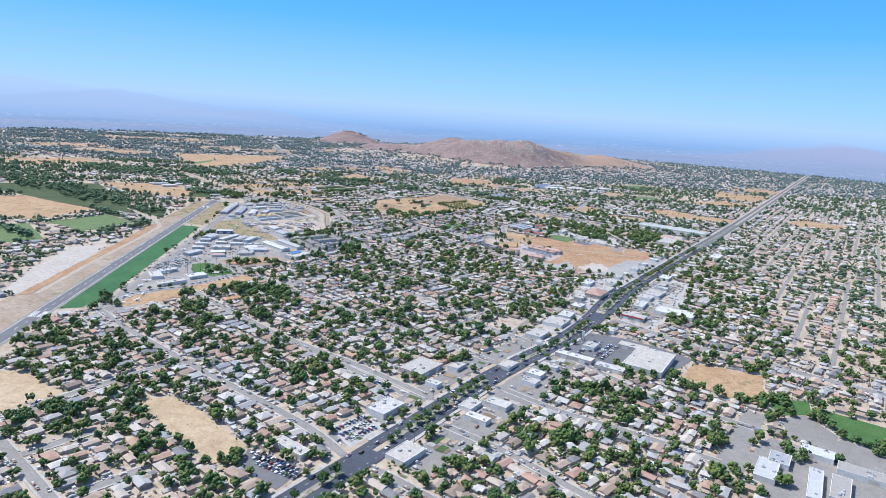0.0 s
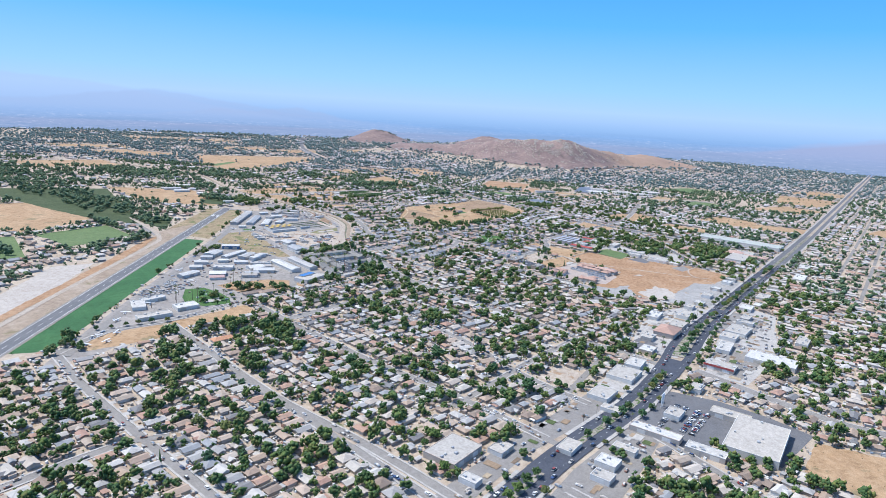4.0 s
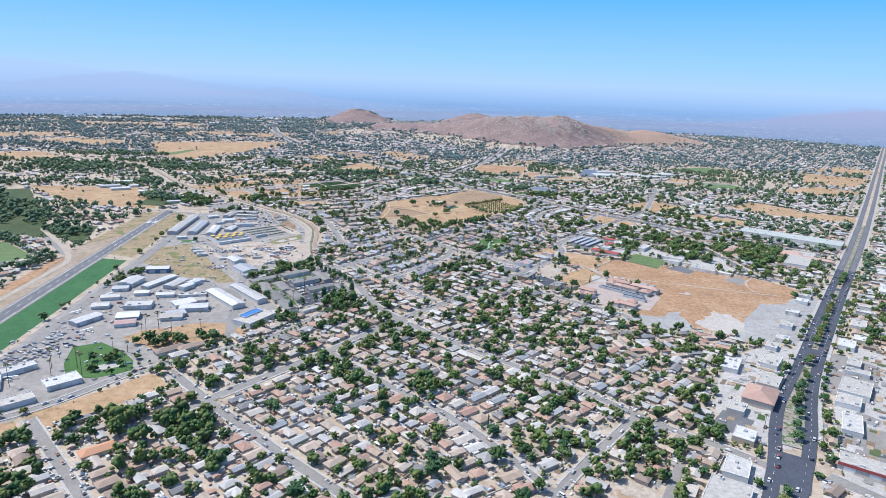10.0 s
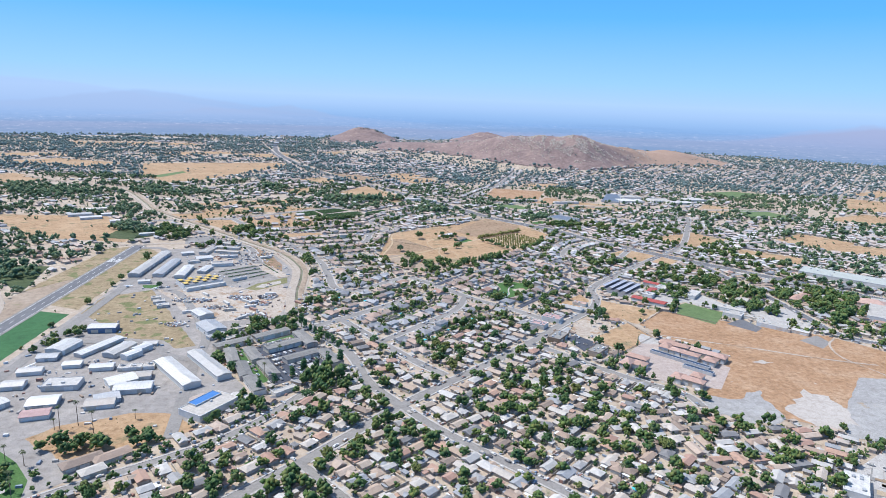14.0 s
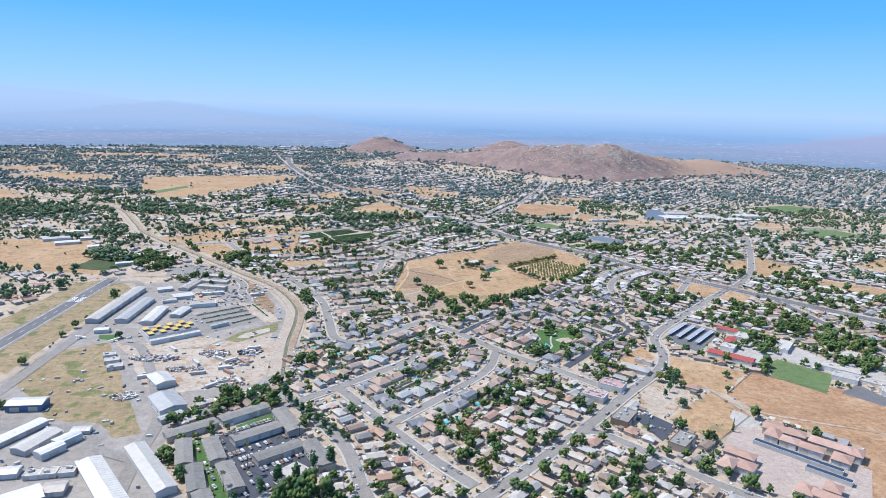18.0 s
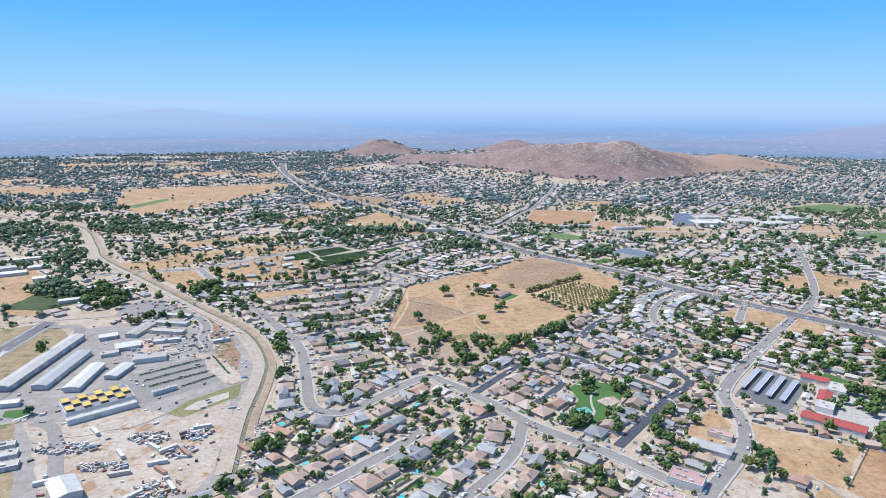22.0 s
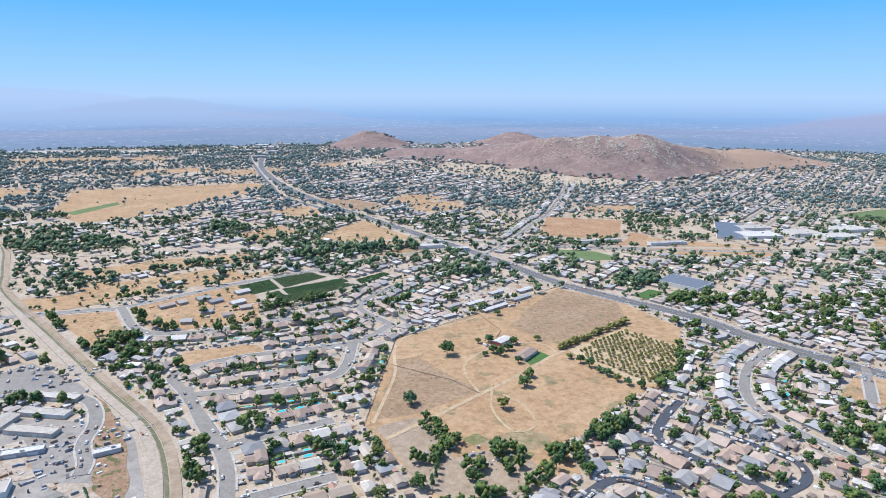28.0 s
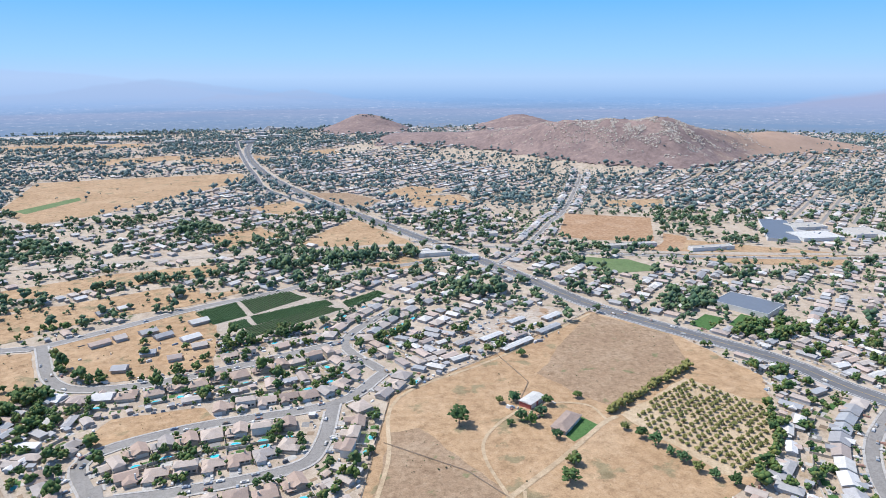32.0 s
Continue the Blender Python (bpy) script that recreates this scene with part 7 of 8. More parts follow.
# trees that stand out
for x, y, s in ((7, 1582, 1.55), (61, 1686, 0.8), (36, 1609, 0.7), (46, 1612, 0.95), (68, 1606, 0.9), (91, 1616, 0.7), (70, 1538, 0.6), (66, 1519, 1.15), (48, 1586, 0.95), (54, 1580, 0.9), (67, 1564, 0.7), (62, 1592, 1.0), (-22, 1490, 1.2), (46, 1483, 1.1), (40, 1580, 0.6),
                (-300, 1274, 0.9), (215, 1215, 0.9), (-137, 1150, 1.0), (150, 1080, 0.9), (260, 1215, 0.8), (18, 720, 1.3), (60, 735, 1.25), (95, 655, 1.5), (-60, 700, 1.2), (110, 760, 1.0), (40, 850, 1.2)):
    put_tree("tree", x, y, s)
row("tall", 11, 0.9, (-118, 1002), (-95, 1022), (-62, 1060))
row("tall", 9, 0.8, (-66, 1092), (-88, 1120), (-112, 1150))
row("tree", 9, 0.6, (-55, 1092), (-90, 1136))
row("tall", 14, 0.75, (207, 1219), (214, 1205), (190, 1170))
row("tree", 8, 0.75, (113, 1573), (130, 1546), (141, 1528), (156, 1516))
row("hedge", 3.6, 2.6, (109, 1594), (150, 1632), (186, 1662))
row("wood", 6, 3.4, (216, 1600), (202, 1556), (172, 1520))
for x, y, q in ((372, 1337, 12), (393, 1344, 12), (404, 1308, 14), (437, 1302, 14), (409, 1246, 7), (417, 1228, 8), (441, 1208, 8), (503, 1258, 20), (547, 1285, 20), (555, 1203, 20), (524, 1302, 20), (480, 1197, 14), (520, 1230, 20)):
    grove(x, y, q, q * 0.7, int(q * 1.1), 2.8, 5.2, 1.1, 40)
grove(-80, 1008, 30, 12, 26, 3.4, 5.2, 1.4, 45)
grove(-112, 978, 18, 8, 10, 3.0, 4.6, 1.2, 45)
row("wood", 5.5, 1.5, (-203, 858), (-150, 903), (-120, 928), (-84, 985))
row("wood", 6.5, 1.5, (-214, 870), (-160, 914), (-129, 940), (-100, 978))
row("tall", 8, 0.62, (94, 1434), (112, 1452), (136, 1466))
row("tall", 7, 0.7, (70, 1404), (84, 1424))
grove(115, 1450, 18, 8, 18, 3.0, 5.0, 1.2, 40)
grove(20, 1372, 14, 8, 10, 2.6, 4.4, 1.1)
row("wood", 5.5, 3.0, (-9, 1466), (0, 1451), (10, 1434))
row("wood", 5.5, 3.2, (-12, 1456), (-3, 1444), (6, 1428))
row("tall", 5, 0.42, (-2, 1406), (-5, 1384))
grove(40, 1420, 12, 6, 10, 3.0, 4.6, 1.2)
grove(45, 1402, 7, 7, 5, 3.0, 4.4, 1.2)
grove(20, 1400, 6, 12, 8, 3.0, 4.6, 1.2)
grove(60, 1390, 10, 8, 7, 3.0, 4.6, 1.2)
grove(78, 1414, 10, 8, 8, 3.4, 5.0, 1.2)
grove(-8, 1420, 20, 10, 14, 2.5, 4.0, turn=40)
grove(150, 1318, 10, 8, 12, 2.6, 4.4, 1.1, 50)
grove(128, 1326, 12, 4, 5, 2.2, 3.6, 1.1, 30)
grove(104, 1264, 16, 6, 12, 2.4, 4.0, turn=50)
grove(120, 1312, 5, 4, 4, 2.6, 3.6)
grove(130, 1276, 10, 6, 7, 2.4, 4.0, 1.1, 50)
grove(-172, 770, 46, 23, 62, 3.6, 6.0, 1.15, 20)
grove(-222, 748, 8, 16, 9, 2.4, 3.8, turn=40)
grove(-124, 742, 24, 14, 16, 3.2, 5.2, turn=135)
grove(-52, 868, 36, 24, 34, 3.2, 5.4, turn=135)
grove(20, 830, 26, 20, 22, 3.2, 5.6)
grove(-70, 540, 30, 18, 18, 3.4, 5.4, turn=45)
grove(-225, 702, 30, 12, 20, 2.8, 4.8, 1.1, 135)
grove(-200, 652, 26, 12, 18, 2.6, 4.6, 1.1, 45)
grove(-262, 690, 14, 8, 10, 2.6, 4.2, 1.1, 135)
grove(-150, 690, 22, 10, 14, 2.6, 4.6, 1.1, 135)
grove(-214, 912, 22, 12, 16, 3.0, 5.0)
grove(-175, 930, 16, 10, 10, 3.0, 4.6)
grove(-240, 870, 26, 20, 16, 2.6, 4.2)
grove(-322, 1098, 8, 34, 22, 2.6, 4.0, turn=-12)
grove(-318, 705, 14, 8, 14, 2.6, 4.0)
grove(190, 505, 36, 24, 22, 3.2, 5.4)
grove(140, 560, 22, 12, 18, 3.0, 4.8)
grove(335, 500, 16, 12, 18, 3.2, 5.0)
grove(120, 420, 34, 24, 20, 3.0, 5.0)
grove(330, 1290, 30, 22, 34, 3.0, 5.2)
grove(390, 1230, 34, 24, 34, 3.0, 5.4)
grove(440, 1290, 50, 26, 46, 3.0, 5.4)
grove(270, 1440, 24, 16, 22, 3.0, 5.0)
grove(240, 1500, 20, 30, 22, 2.8, 4.6)
grove(265, 1650, 26, 12, 16, 2.8, 4.2)
grove(300, 1730, 46, 24, 46, 3.0, 5.6)
grove(240, 1820, 30, 30, 40, 3.4, 6.0)
grove(-65, 1975, 40, 16, 40, 3.4, 6.2, 1.3, 25)
grove(30, 1850, 40, 24, 44, 3.2, 6.0, 1.1)
grove(-300, 1890, 90, 12, 60, 3.0, 5.0, 1.0, 24)
grove(-150, 1950, 70, 20, 60, 3.4, 6.2, 1.2, 20)
grove(-285, 1605, 14, 34, 22, 2.8, 4.8, 1.1, 42)
grove(-395, 1560, 50, 24, 60, 3.4, 5.6, 1.0, -40)
grove(-460, 1600, 60, 30, 70, 3.4, 5.6, 1.0, -20)
grove(-560, 2010, 90, 50, 120, 3.4, 6.4)
grove(-350, 2120, 50, 30, 50, 3.4, 6.4)
grove(150, 2010, 70, 14, 46, 3.0, 5.0)
grove(120, 2380, 60, 60, 60, 3.4, 6.0)
for cx, cy, rx, ry, n in ((-640, 1440, 120, 60, 190), (-840, 1600, 150, 60, 200), (-500, 1320, 50, 26, 70), (-1000, 1750, 200, 70, 220), (-480, 1110, 14, 40, 30), (-610, 1060, 60, 8, 30), (-450, 1150, 8, 40, 26), (-560, 1270, 60, 6, 40), (-800, 1950, 160, 60, 200)):
    grove(cx, cy, rx, ry, n, 3.0, 5.4, 1.0, -38 if rx > 30 else 0)
row("tree", 10, 0.55, (-316, 757), (-286, 778), (-262, 792))
row("wood", 9, 2.8, (-610, 1150), (-548, 1256), (-466, 1182))
# citrus orchard
oc, osn = math.cos(radians(38)), math.sin(radians(38))
ORCH = [(120, 1590), (178, 1640), (214, 1600), (196, 1558), (169, 1527), (157, 1530)]
for i in range(-14, 15):
    for j in range(-14, 15):
        x, y = 165 + 5.6 * (i * oc - j * osn) + rng.uniform(-.4, .4), 1584 + 5.6 * (i * osn + j * oc) + rng.uniform(-.4, .4)
        if inside((x, y), ORCH) and rng.random() < 0.95:
            put_tree("citrus", x, y, rng.uniform(0.8, 1.12))
# median and street trees, palms
JUNCTIONS = ((378, 415), (530, 568), (706, 758), (898, 932), (1072, 1118))
for p in dense(AVE_L, 11):
    if p.y < 1180 and not any(lo < p.y < hi for lo, hi in JUNCTIONS):
        g = max(0.0, half_gap(p) - 5.5)
        for k in range(2 if g > 3 else 1):
            if rng.random() < 0.86:
                put_tree("median_tree", p.x + rng.uniform(-g, g) * 0.8, p.y + rng.uniform(-2, 2), rng.uniform(0.6, 0.95), 0.7)
for p in dense(AVE_L, 17):
    for sg_ in (-1, 1):
        if p.y < 1320 and rng.random() < 0.7 and not any(lo < p.y < hi for lo, hi in JUNCTIONS):
            q = offset([p, p + Vector((0.6, 0.8, 0))], sg_ * (half_gap(p) + 7.4))[0]
            put_tree("street_tree" if rng.random() < 0.72 else "palm", q.x, q.y, rng.uniform(0.5, 0.8))
for x, y in ((-250, 850), (-243, 862), (-262, 866), (-236, 895), (-250, 900), (-228, 870), (-222, 862), (-275, 850), (-280, 862), (-286, 880), (-240, 940), (-228, 946), (-236, 938), (-192, 958), (-214, 935), (-296, 830), (-120, 1030), (-110, 1050), (-90, 1096), (-150, 1100), (-130, 1090), (-100, 1080)):
    put_tree("palm", x + rng.uniform(-2, 2), y + rng.uniform(-2, 2), rng.uniform(0.8, 1.1))
tries = 0
while tree_count["tree"] < 205 and tries < 9000:
    tries += 1
    x, y = rng.uniform(-230, 260), rng.uniform(390, 1500)
    if abs(x) < 60 + 0.18 * y and cell(x, y) == 0:
        put_tree("tree", x, y, rng.uniform(0.5, 1.15))
for i in range(26):
    x, y = rng.uniform(-230, 260), rng.uniform(420, 1700)
    if cell(x, y) == 0:
        put_tree("cypress" if i % 3 else "palm", x, y, rng.uniform(0.8, 1.2))
# shrubs and small trees round the newer houses
for kind, x, y, a, r in near_houses:
    if kind == "old":
        continue
    c, s = math.cos(a), math.sin(a)
    for k in range(8 if kind != "small" else 5):
        u, v = rng.choice(((rng.choice((-5.6, 5.6, -3.2, 3.4)), rng.uniform(-9.6, -7.4)), (rng.choice((-1, 1)) * rng.uniform(4, 6.6), rng.uniform(7.6, 15)), (rng.uniform(-6.5, 6.5), rng.uniform(14, 15.8)), (rng.choice((-6.9, 6.9)), rng.uniform(-7, 9))))
        px, py = x + u * c - v * s, y + u * s + v * c
        if cell(px, py) in (0, 5):
            wood_at(px, py, 0.5 + 2.3 * rng.random() ** 2.2, rng.uniform(0.9, 1.3), 0)
# garden trees of the whole town
for i in range(52000):
    x, y = rng.uniform(-330, 800), rng.uniform(330, 1740)
    c = cell(x, y)
    if (c == 0 or c == 5 and rng.random() < 0.16 or c == 3 and rng.random() < 0.08) and near_zone(x, y):
        g = noise.noise(Vector((x / 60, y / 60, 2.3)))
        if rng.random() < (0.42 + 0.85 * g) * (0.3 if small_lots(x, y) else 0.6 if y > 1030 and -150 < x < 300 else 1.0):
            wood_at(x, y, 0.9 + 3.9 * rng.random() ** 1.9, rng.uniform(0.9, 1.3), 0)
for i in range(150000):
    y = 240 + 4640 * rng.random() ** 0.92
    x = rng.uniform(-0.64 * y - 320, 0.74 * y + 440)
    c = cell(x, y)
    if c not in (0, 3, 9) or (c == 3 and rng.random() < 0.62):
        continue
    g = noise.noise(Vector((x / 90, y / 90, 0.3))) + 0.5 * noise.noise(Vector((x / 330, y / 330, 5.3)))
    if rng.random() > (0.56 if y < 1500 else 0.46) + 0.9 * g + (0.22 if y > 2250 else 0) + (0.26 if x > 0.46 * y + 100 else 0):
        continue
    h = height(x, y)
    if h > 17 or h < -1:
        continue
    big = rng.random()
    wood_at(x, y, (1.0 + 3.4 * big ** 2.3) * (1.0 if y < 1700 else 1.35), rng.uniform(0.85, 1.15), h)
# thicker gardens north of the ranch
for i in range(9000):
    x, y = rng.uniform(-620, 1100), rng.uniform(1700, 2640)
    c = cell(x, y)
    if (c == 0 or c == 3 and rng.random() < 0.2) and height(x, y) < 20 and rng.random() < 0.62 + 0.7 * noise.noise(Vector((x / 70, y / 70, 4.4))):
        wood_at(x, y, 1.6 + 3.4 * rng.random() ** 1.6, rng.uniform(0.9, 1.25))
# eucalyptus belts of the western plain, and the gardens under the eastern hill
for i in range(19000):
    x, y = rng.uniform(-1900, -120), rng.uniform(1380, 3900)
    # past y 3100 denser, a blue-grey band standing in for haze
    if cell(x, y) in (0, 3, 9) and -1 < height(x, y) < 20 and noise.noise(Vector((x / 240, y / 95, 3.7))) + 0.25 * noise.noise(Vector((x / 40, y / 40, 1.7))) > (-0.05 if x < -520 or y > 3100 else 0.15):
        wood_at(x, y, rng.uniform(2.6, 5.2), rng.uniform(1.0, 1.5))
for i in range(9000):
    x, y = rng.uniform(900, 2700), rng.uniform(2100, 3600)
    if cell(x, y) in (0, 3, 9) and -1 < height(x, y) < 30 and rng.random() < 0.55 + noise.noise(Vector((x / 150, y / 90, 6.1))):
        wood_at(x, y, rng.uniform(1.8, 4.0), rng.uniform(0.9, 1.2))
for x, y, q in ((300, 415, 14), (345, 350, 14), (265, 375, 8), (330, 400, 8), (375, 420, 10), (360, 470, 8), (250, 430, 8)):
    grove(x, y, q, q * 0.8, q, 2.4, 4.2, 1.1)
# scrub on the hill foot and crest
for i in range(500):
    x, y = rng.uniform(-500, 1300), rng.uniform(2700, 3990)
    h = height(x, y)
    if h > 12 and rng.random() < 0.35 * (1 + noise.noise(Vector((x / 120, y / 120, 1)))):
        far_wood.add(x, y, rng.uniform(1.2, 2.6), h + 0.5, 0.8)
for i in range(34):
    x, y = -285 + rng.uniform(-45, 110), 3810 + rng.uniform(-25, 25)
    far_wood.add(x, y, rng.uniform(2.5, 4.0), height(x, y) - 0.5, 1.0)
# weeds and lone bushes on the open land
field_wood = Wood(1, False, 600)
for name, surf, poly in LAND:
    if surf in ("dry_grass", "brown_grass", "straw", "olive", "strip_dirt", "pale_dirt"):
        px, py = [p[0] for p in poly], [p[1] for p in poly]
        area = (max(px) - min(px)) * (max(py) - min(py))
        for i in range(int(min(700, area / 30))):
            x, y = rng.uniform(min(px), max(px)), rng.uniform(min(py), max(py))
            if cell(x, y) == 2 and inside((x, y), poly) and rng.random() < 0.5 + noise.noise(Vector((x / 30, y / 30, 8))):
                field_wood.add(x, y, 0.18 + 0.55 * rng.random() ** 3, 0, 0.7)
            if surf == "dry_grass" and name not in ("ranch", "big_field") and y > 1600 and rng.random() < 0.05 and inside((x, y), poly) and cell(x, y) == 2:
                wood_at(x, y, rng.uniform(1.2, 3.4), 1.0)
thing("field_weeds", "low dry weeds and bushes on the open lots", "plants", kind="stuff", mesh=field_wood.mesh("field_weeds", M["shrub"]))
crop_wood = Wood(4, False, 500)
for poly, step in zip(CROPS, (2.2, 2.8, 2.2, 2.2, 2.8, 2.6)):
    for i in range(-40, 41):
        for j in range(-60, 61):
            x, y = -160 + i * step * 0.73 - j * 1.5 * 0.68, 1795 + i * step * 0.68 + j * 1.5 * 0.73
            if inside((x, y), poly):
                crop_wood.add(x, y, rng.uniform(0.55, 0.95), 0, 0.7)
thing("nursery_plants", "rows of dark green nursery plants", "plants", kind="stuff", mesh=crop_wood.mesh("nursery_plants", M["leaf_dark"]))
thing("garden_trees", "dense green garden trees among the houses", "trees", kind="stuff", mesh=near_wood.mesh("garden_trees", M["leaf_far"]))
thing("hedge_trees", "light olive-green hedge trees along the orchard", "trees", kind="stuff", mesh=hedge_wood.mesh("hedge_trees", M["citrus"]))
thing("garden_bushes", "small green trees and bushes between the houses", "trees", kind="stuff", mesh=low_wood.mesh("garden_bushes", M["leaf_far"]))
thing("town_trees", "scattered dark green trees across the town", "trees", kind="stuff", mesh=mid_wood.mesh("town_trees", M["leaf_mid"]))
thing("distant_trees", "eucalyptus and oak woods far off, leaf colour blued for haze", "trees", kind="stuff", mesh=far_wood.mesh("distant_trees", M["leaf_hazed"]))
# ---- hill boulders ----
rocks = []
rng = random.Random(21)
for i in range(9500):
    x = rng.gauss(545, 105)
    if rng.random() < 0.3:
        x = rng.uniform(150, 900)
    y = float(np.interp(x, CREST_X, CREST_Y)) - abs(rng.gauss(0, 105)) + 15
    h = height(x, y)
    if h < 30 or noise.noise(Vector((x / 28, y / 28, 6.6))) < -0.05:
        continue
    h += 0.4 + 6.5 * (noise.fractal(Vector((x / 70, y / 70, 3.1)), 0.9, 2.1, 5) + 0.15) * min(1, (h - 8) / 50)
    s = 0.7 + 3.2 * rng.random() ** 2.6
    rocks.append(clump((x, y, h + 0.1), s, rng, False))
thing("boulders", "pale granite boulders strewn over the hillside", "rocks", kind="stuff", mesh=mesh_of("boulders", rocks, M["rock"]))

# ---- vehicles ----


def car_kind(l, w, h, cab0, cab1):
    body = [box(-l / 2, l / 2, -w / 2, w / 2, 0.35, 0.95, 0.06)]
    cab = ([(cab0, -w / 2 + .1, 0.95), (cab1, -w / 2 + .1, 0.95), (cab1, w / 2 - .1, 0.95), (cab0, w / 2 - .1, 0.95), (cab0 + .5, -w / 2 + .25, h), (cab1 - .5, -w / 2 + .25, h), (cab1 - .5, w / 2 - .25, h), (cab0 + .5, w / 2 - .25, h)], BOX_F)
    rf = box(cab0 + .5, cab1 - .5, -w / 2 + .24, w / 2 - .24, h, h + .06)
    wheel = ([(0.33 * math.cos(k * 0.785), sgn * 0.11, 0.33 * math.sin(k * 0.785)) for sgn in (-1, 1) for k in range(8)], [(k, (k + 1) % 8, 8 + (k + 1) % 8, 8 + k) for k in range(8)] + [tuple(range(8)), tuple(range(15, 7, -1))])
    return (mesh_of("car", body, M["car"]), mesh_of("cabin_glass", [cab], M["glass"]), mesh_of("roof_panel", [rf], M["car"]), mesh_of("wheel", [wheel], M["tyre"]), l, w)


CARS = [car_kind(4.6, 1.85, 1.45, -1.7, 1.2), car_kind(4.9, 1.95, 1.75, -2.3, 1.3), car_kind(5.6, 2.0, 1.8, -0.6, 1.6), car_kind(4.2, 1.75, 1.5, -1.8, 1.1)]
CAR_LABELS = ("parked saloon car with dark windows", "tall family car with dark windows", "pick-up truck with an open bed", "small hatchback car with dark windows")
car_n = 0


def put_car(x, y, a, z=0.3):
    global car_n
    k = rng.choice((0, 0, 1, 2, 3))
    body, cab, rf, wh, l, w = CARS[k]
    ob = thing("car", CAR_LABELS[k], "car", "cars", at=pose(x, y, z, 0, 0, math.degrees(a)), mesh=body)
    part("cabin_glass", cab, ob)
    part("roof_panel", rf, ob)
    for sx in (-0.31, 0.31) if y < 430 else ():
        for sy in (-0.42, 0.42):
            part("wheel", wh, ob, m=Matrix.Translation((l * sx, w * sy, 0.33)))
    car_n += 1


rng = random.Random(31)
far_cars = []


def far_car(x, y, a, z=0.3):
    c, s = math.cos(a), math.sin(a)
    for q in (box(-2.3, 2.3, -.9, .9, .3, .95, .06), box(-1.5, 1.1, -.8, .8, .95, 1.5, .3)):
        far_cars.append(([(x + u * c - v * s, y + u * s + v * c, zz + z) for u, v, zz in q[0]], q[1]))


# the market car park: rows of parked cars
m_a = radians(52)
for r in range(4):
    for k in range(16):
        if rng.random() < 0.72:
            u, v = -22 + k * 2.9, -12 + r * 8.5 + (0 if r % 2 else 1.5)
            x, y = 218 + u * math.cos(m_a) - v * math.sin(m_a), 618 + u * math.sin(m_a) + v * math.cos(m_a)
            if cell(x, y) in (2, 1):
                put_car(x, y, m_a + math.pi / 2, 0.22)
for k in range(34):
    x, y = -92 + (k % 12) * 2.9 + (k // 12) * 3, 404 - (k % 12) * 1.9 - (k // 12) * 7
    put_car(x, y, radians(56), 0.22)
for k in range(26):
    x, y = -40 + (k % 9) * 2.4 + (k // 9) * 6, 436 + (k % 9) * 2.6 - (k // 9) * 6.5
    if cell(x, y) == 2:
        put_car(x, y, radians(137), 0.24)
for k, p in enumerate(ave_d):
    for sg_ in (-1, 1):
        if p.y < 1200 and rng.random() < 0.30:
            d = Vector((0.611, 0.791, 0))
            q = p + Vector((d.y, -d.x, 0)) * sg_ * (half_gap(p) + rng.choice((-2.0, 2.0)))
            put_car(q.x, q.y, math.atan2(d.y, d.x) + (0 if sg_ > 0 else math.pi), 0.54)
for name, w, surf, lots, pts in STREETS:
    L = dense(LINES[name], 6)
    for p, q in zip(L, L[1:]):
        d = (q - p).normalized()
        for sg_ in (-1, 1):
            if rng.random() < (0.2 if lots else 0.10):
                c = p + Vector((d.y, -d.x, 0)) * sg_ * (w / 2 - 1.4 if lots else w / 4)
                if car_n < 215 and abs(c.x) < 260 and 400 < c.y < 1500 and rng.random() < 0.45:
                    put_car(c.x, c.y, math.atan2(d.y, d.x) + (math.pi if sg_ < 0 else 0), 0.34)
                else:
                    far_car(c.x, c.y, math.atan2(d.y, d.x), 0.3)
# driveways and yards
for kind, x, y, a, r in near_houses:
    for k in range(rng.choice((0, 1, 1, 2))):
        u, v = rng.uniform(-7, 7), -rng.uniform(8, 11)
        far_car(x + u * math.cos(a) - v * math.sin(a), y + u * math.sin(a) + v * math.cos(a), a + math.pi / 2 + rng.uniform(-.1, .1), 0.1)
# apartment parking and school lots
ap_c, ap_s = math.cos(radians(41)), math.sin(radians(41))
for r in range(-6, 7):
    for k in range(-24, 25):
        u, v = k * 2.75, r * 9.4 + 2
        x, y = -112 + u * ap_c - v * ap_s, 1067 + u * ap_s + v * ap_c
        if rng.random() < 0.72 and cell(x, y) == 2 and inside((x, y), [(-160, 1080), (-112, 1122), (-62, 1060), (-110, 1012), (-132, 1040)]) and not inside((x, y), [(-94, 1052), (-84, 1064), (-72, 1055), (-82, 1044)]):
            far_car(x, y, radians(131), 0.42)
for k in range(60):
    x, y = rng.uniform(-360, -268), rng.uniform(1498, 1560)
    if cell(x, y) == 2:
        far_car(x, y, radians(rng.choice((20, 110))), 0.2)
for k in range(160):
    x, y = rng.uniform(284, 422), rng.uniform(705, 916)
    if cell(x, y) == 2 and any(inside((x, y), poly) for nm, sf, poly in LAND if nm.startswith("shop_court")):
        far_car(x, y, radians(rng.choice((52, 142))), 0.25)
for k in range(90):
    x, y = -304 + (k % 15) * 1.4 - (k // 15) * 5.5, 862 + (k % 15) * 4.2 + (k // 15) * 3
    if cell(x, y) == 2 and rng.random() < 0.6:
        far_car(x, y, radians(rng.choice((20, 160))), 0.25)
for k in range(26):
    x, y = rng.uniform(152, 186), rng.uniform(1098, 1142)
    if cell(x, y) == 2:
        far_car(x, y, radians(rng.choice((55, 145))), 0.2)
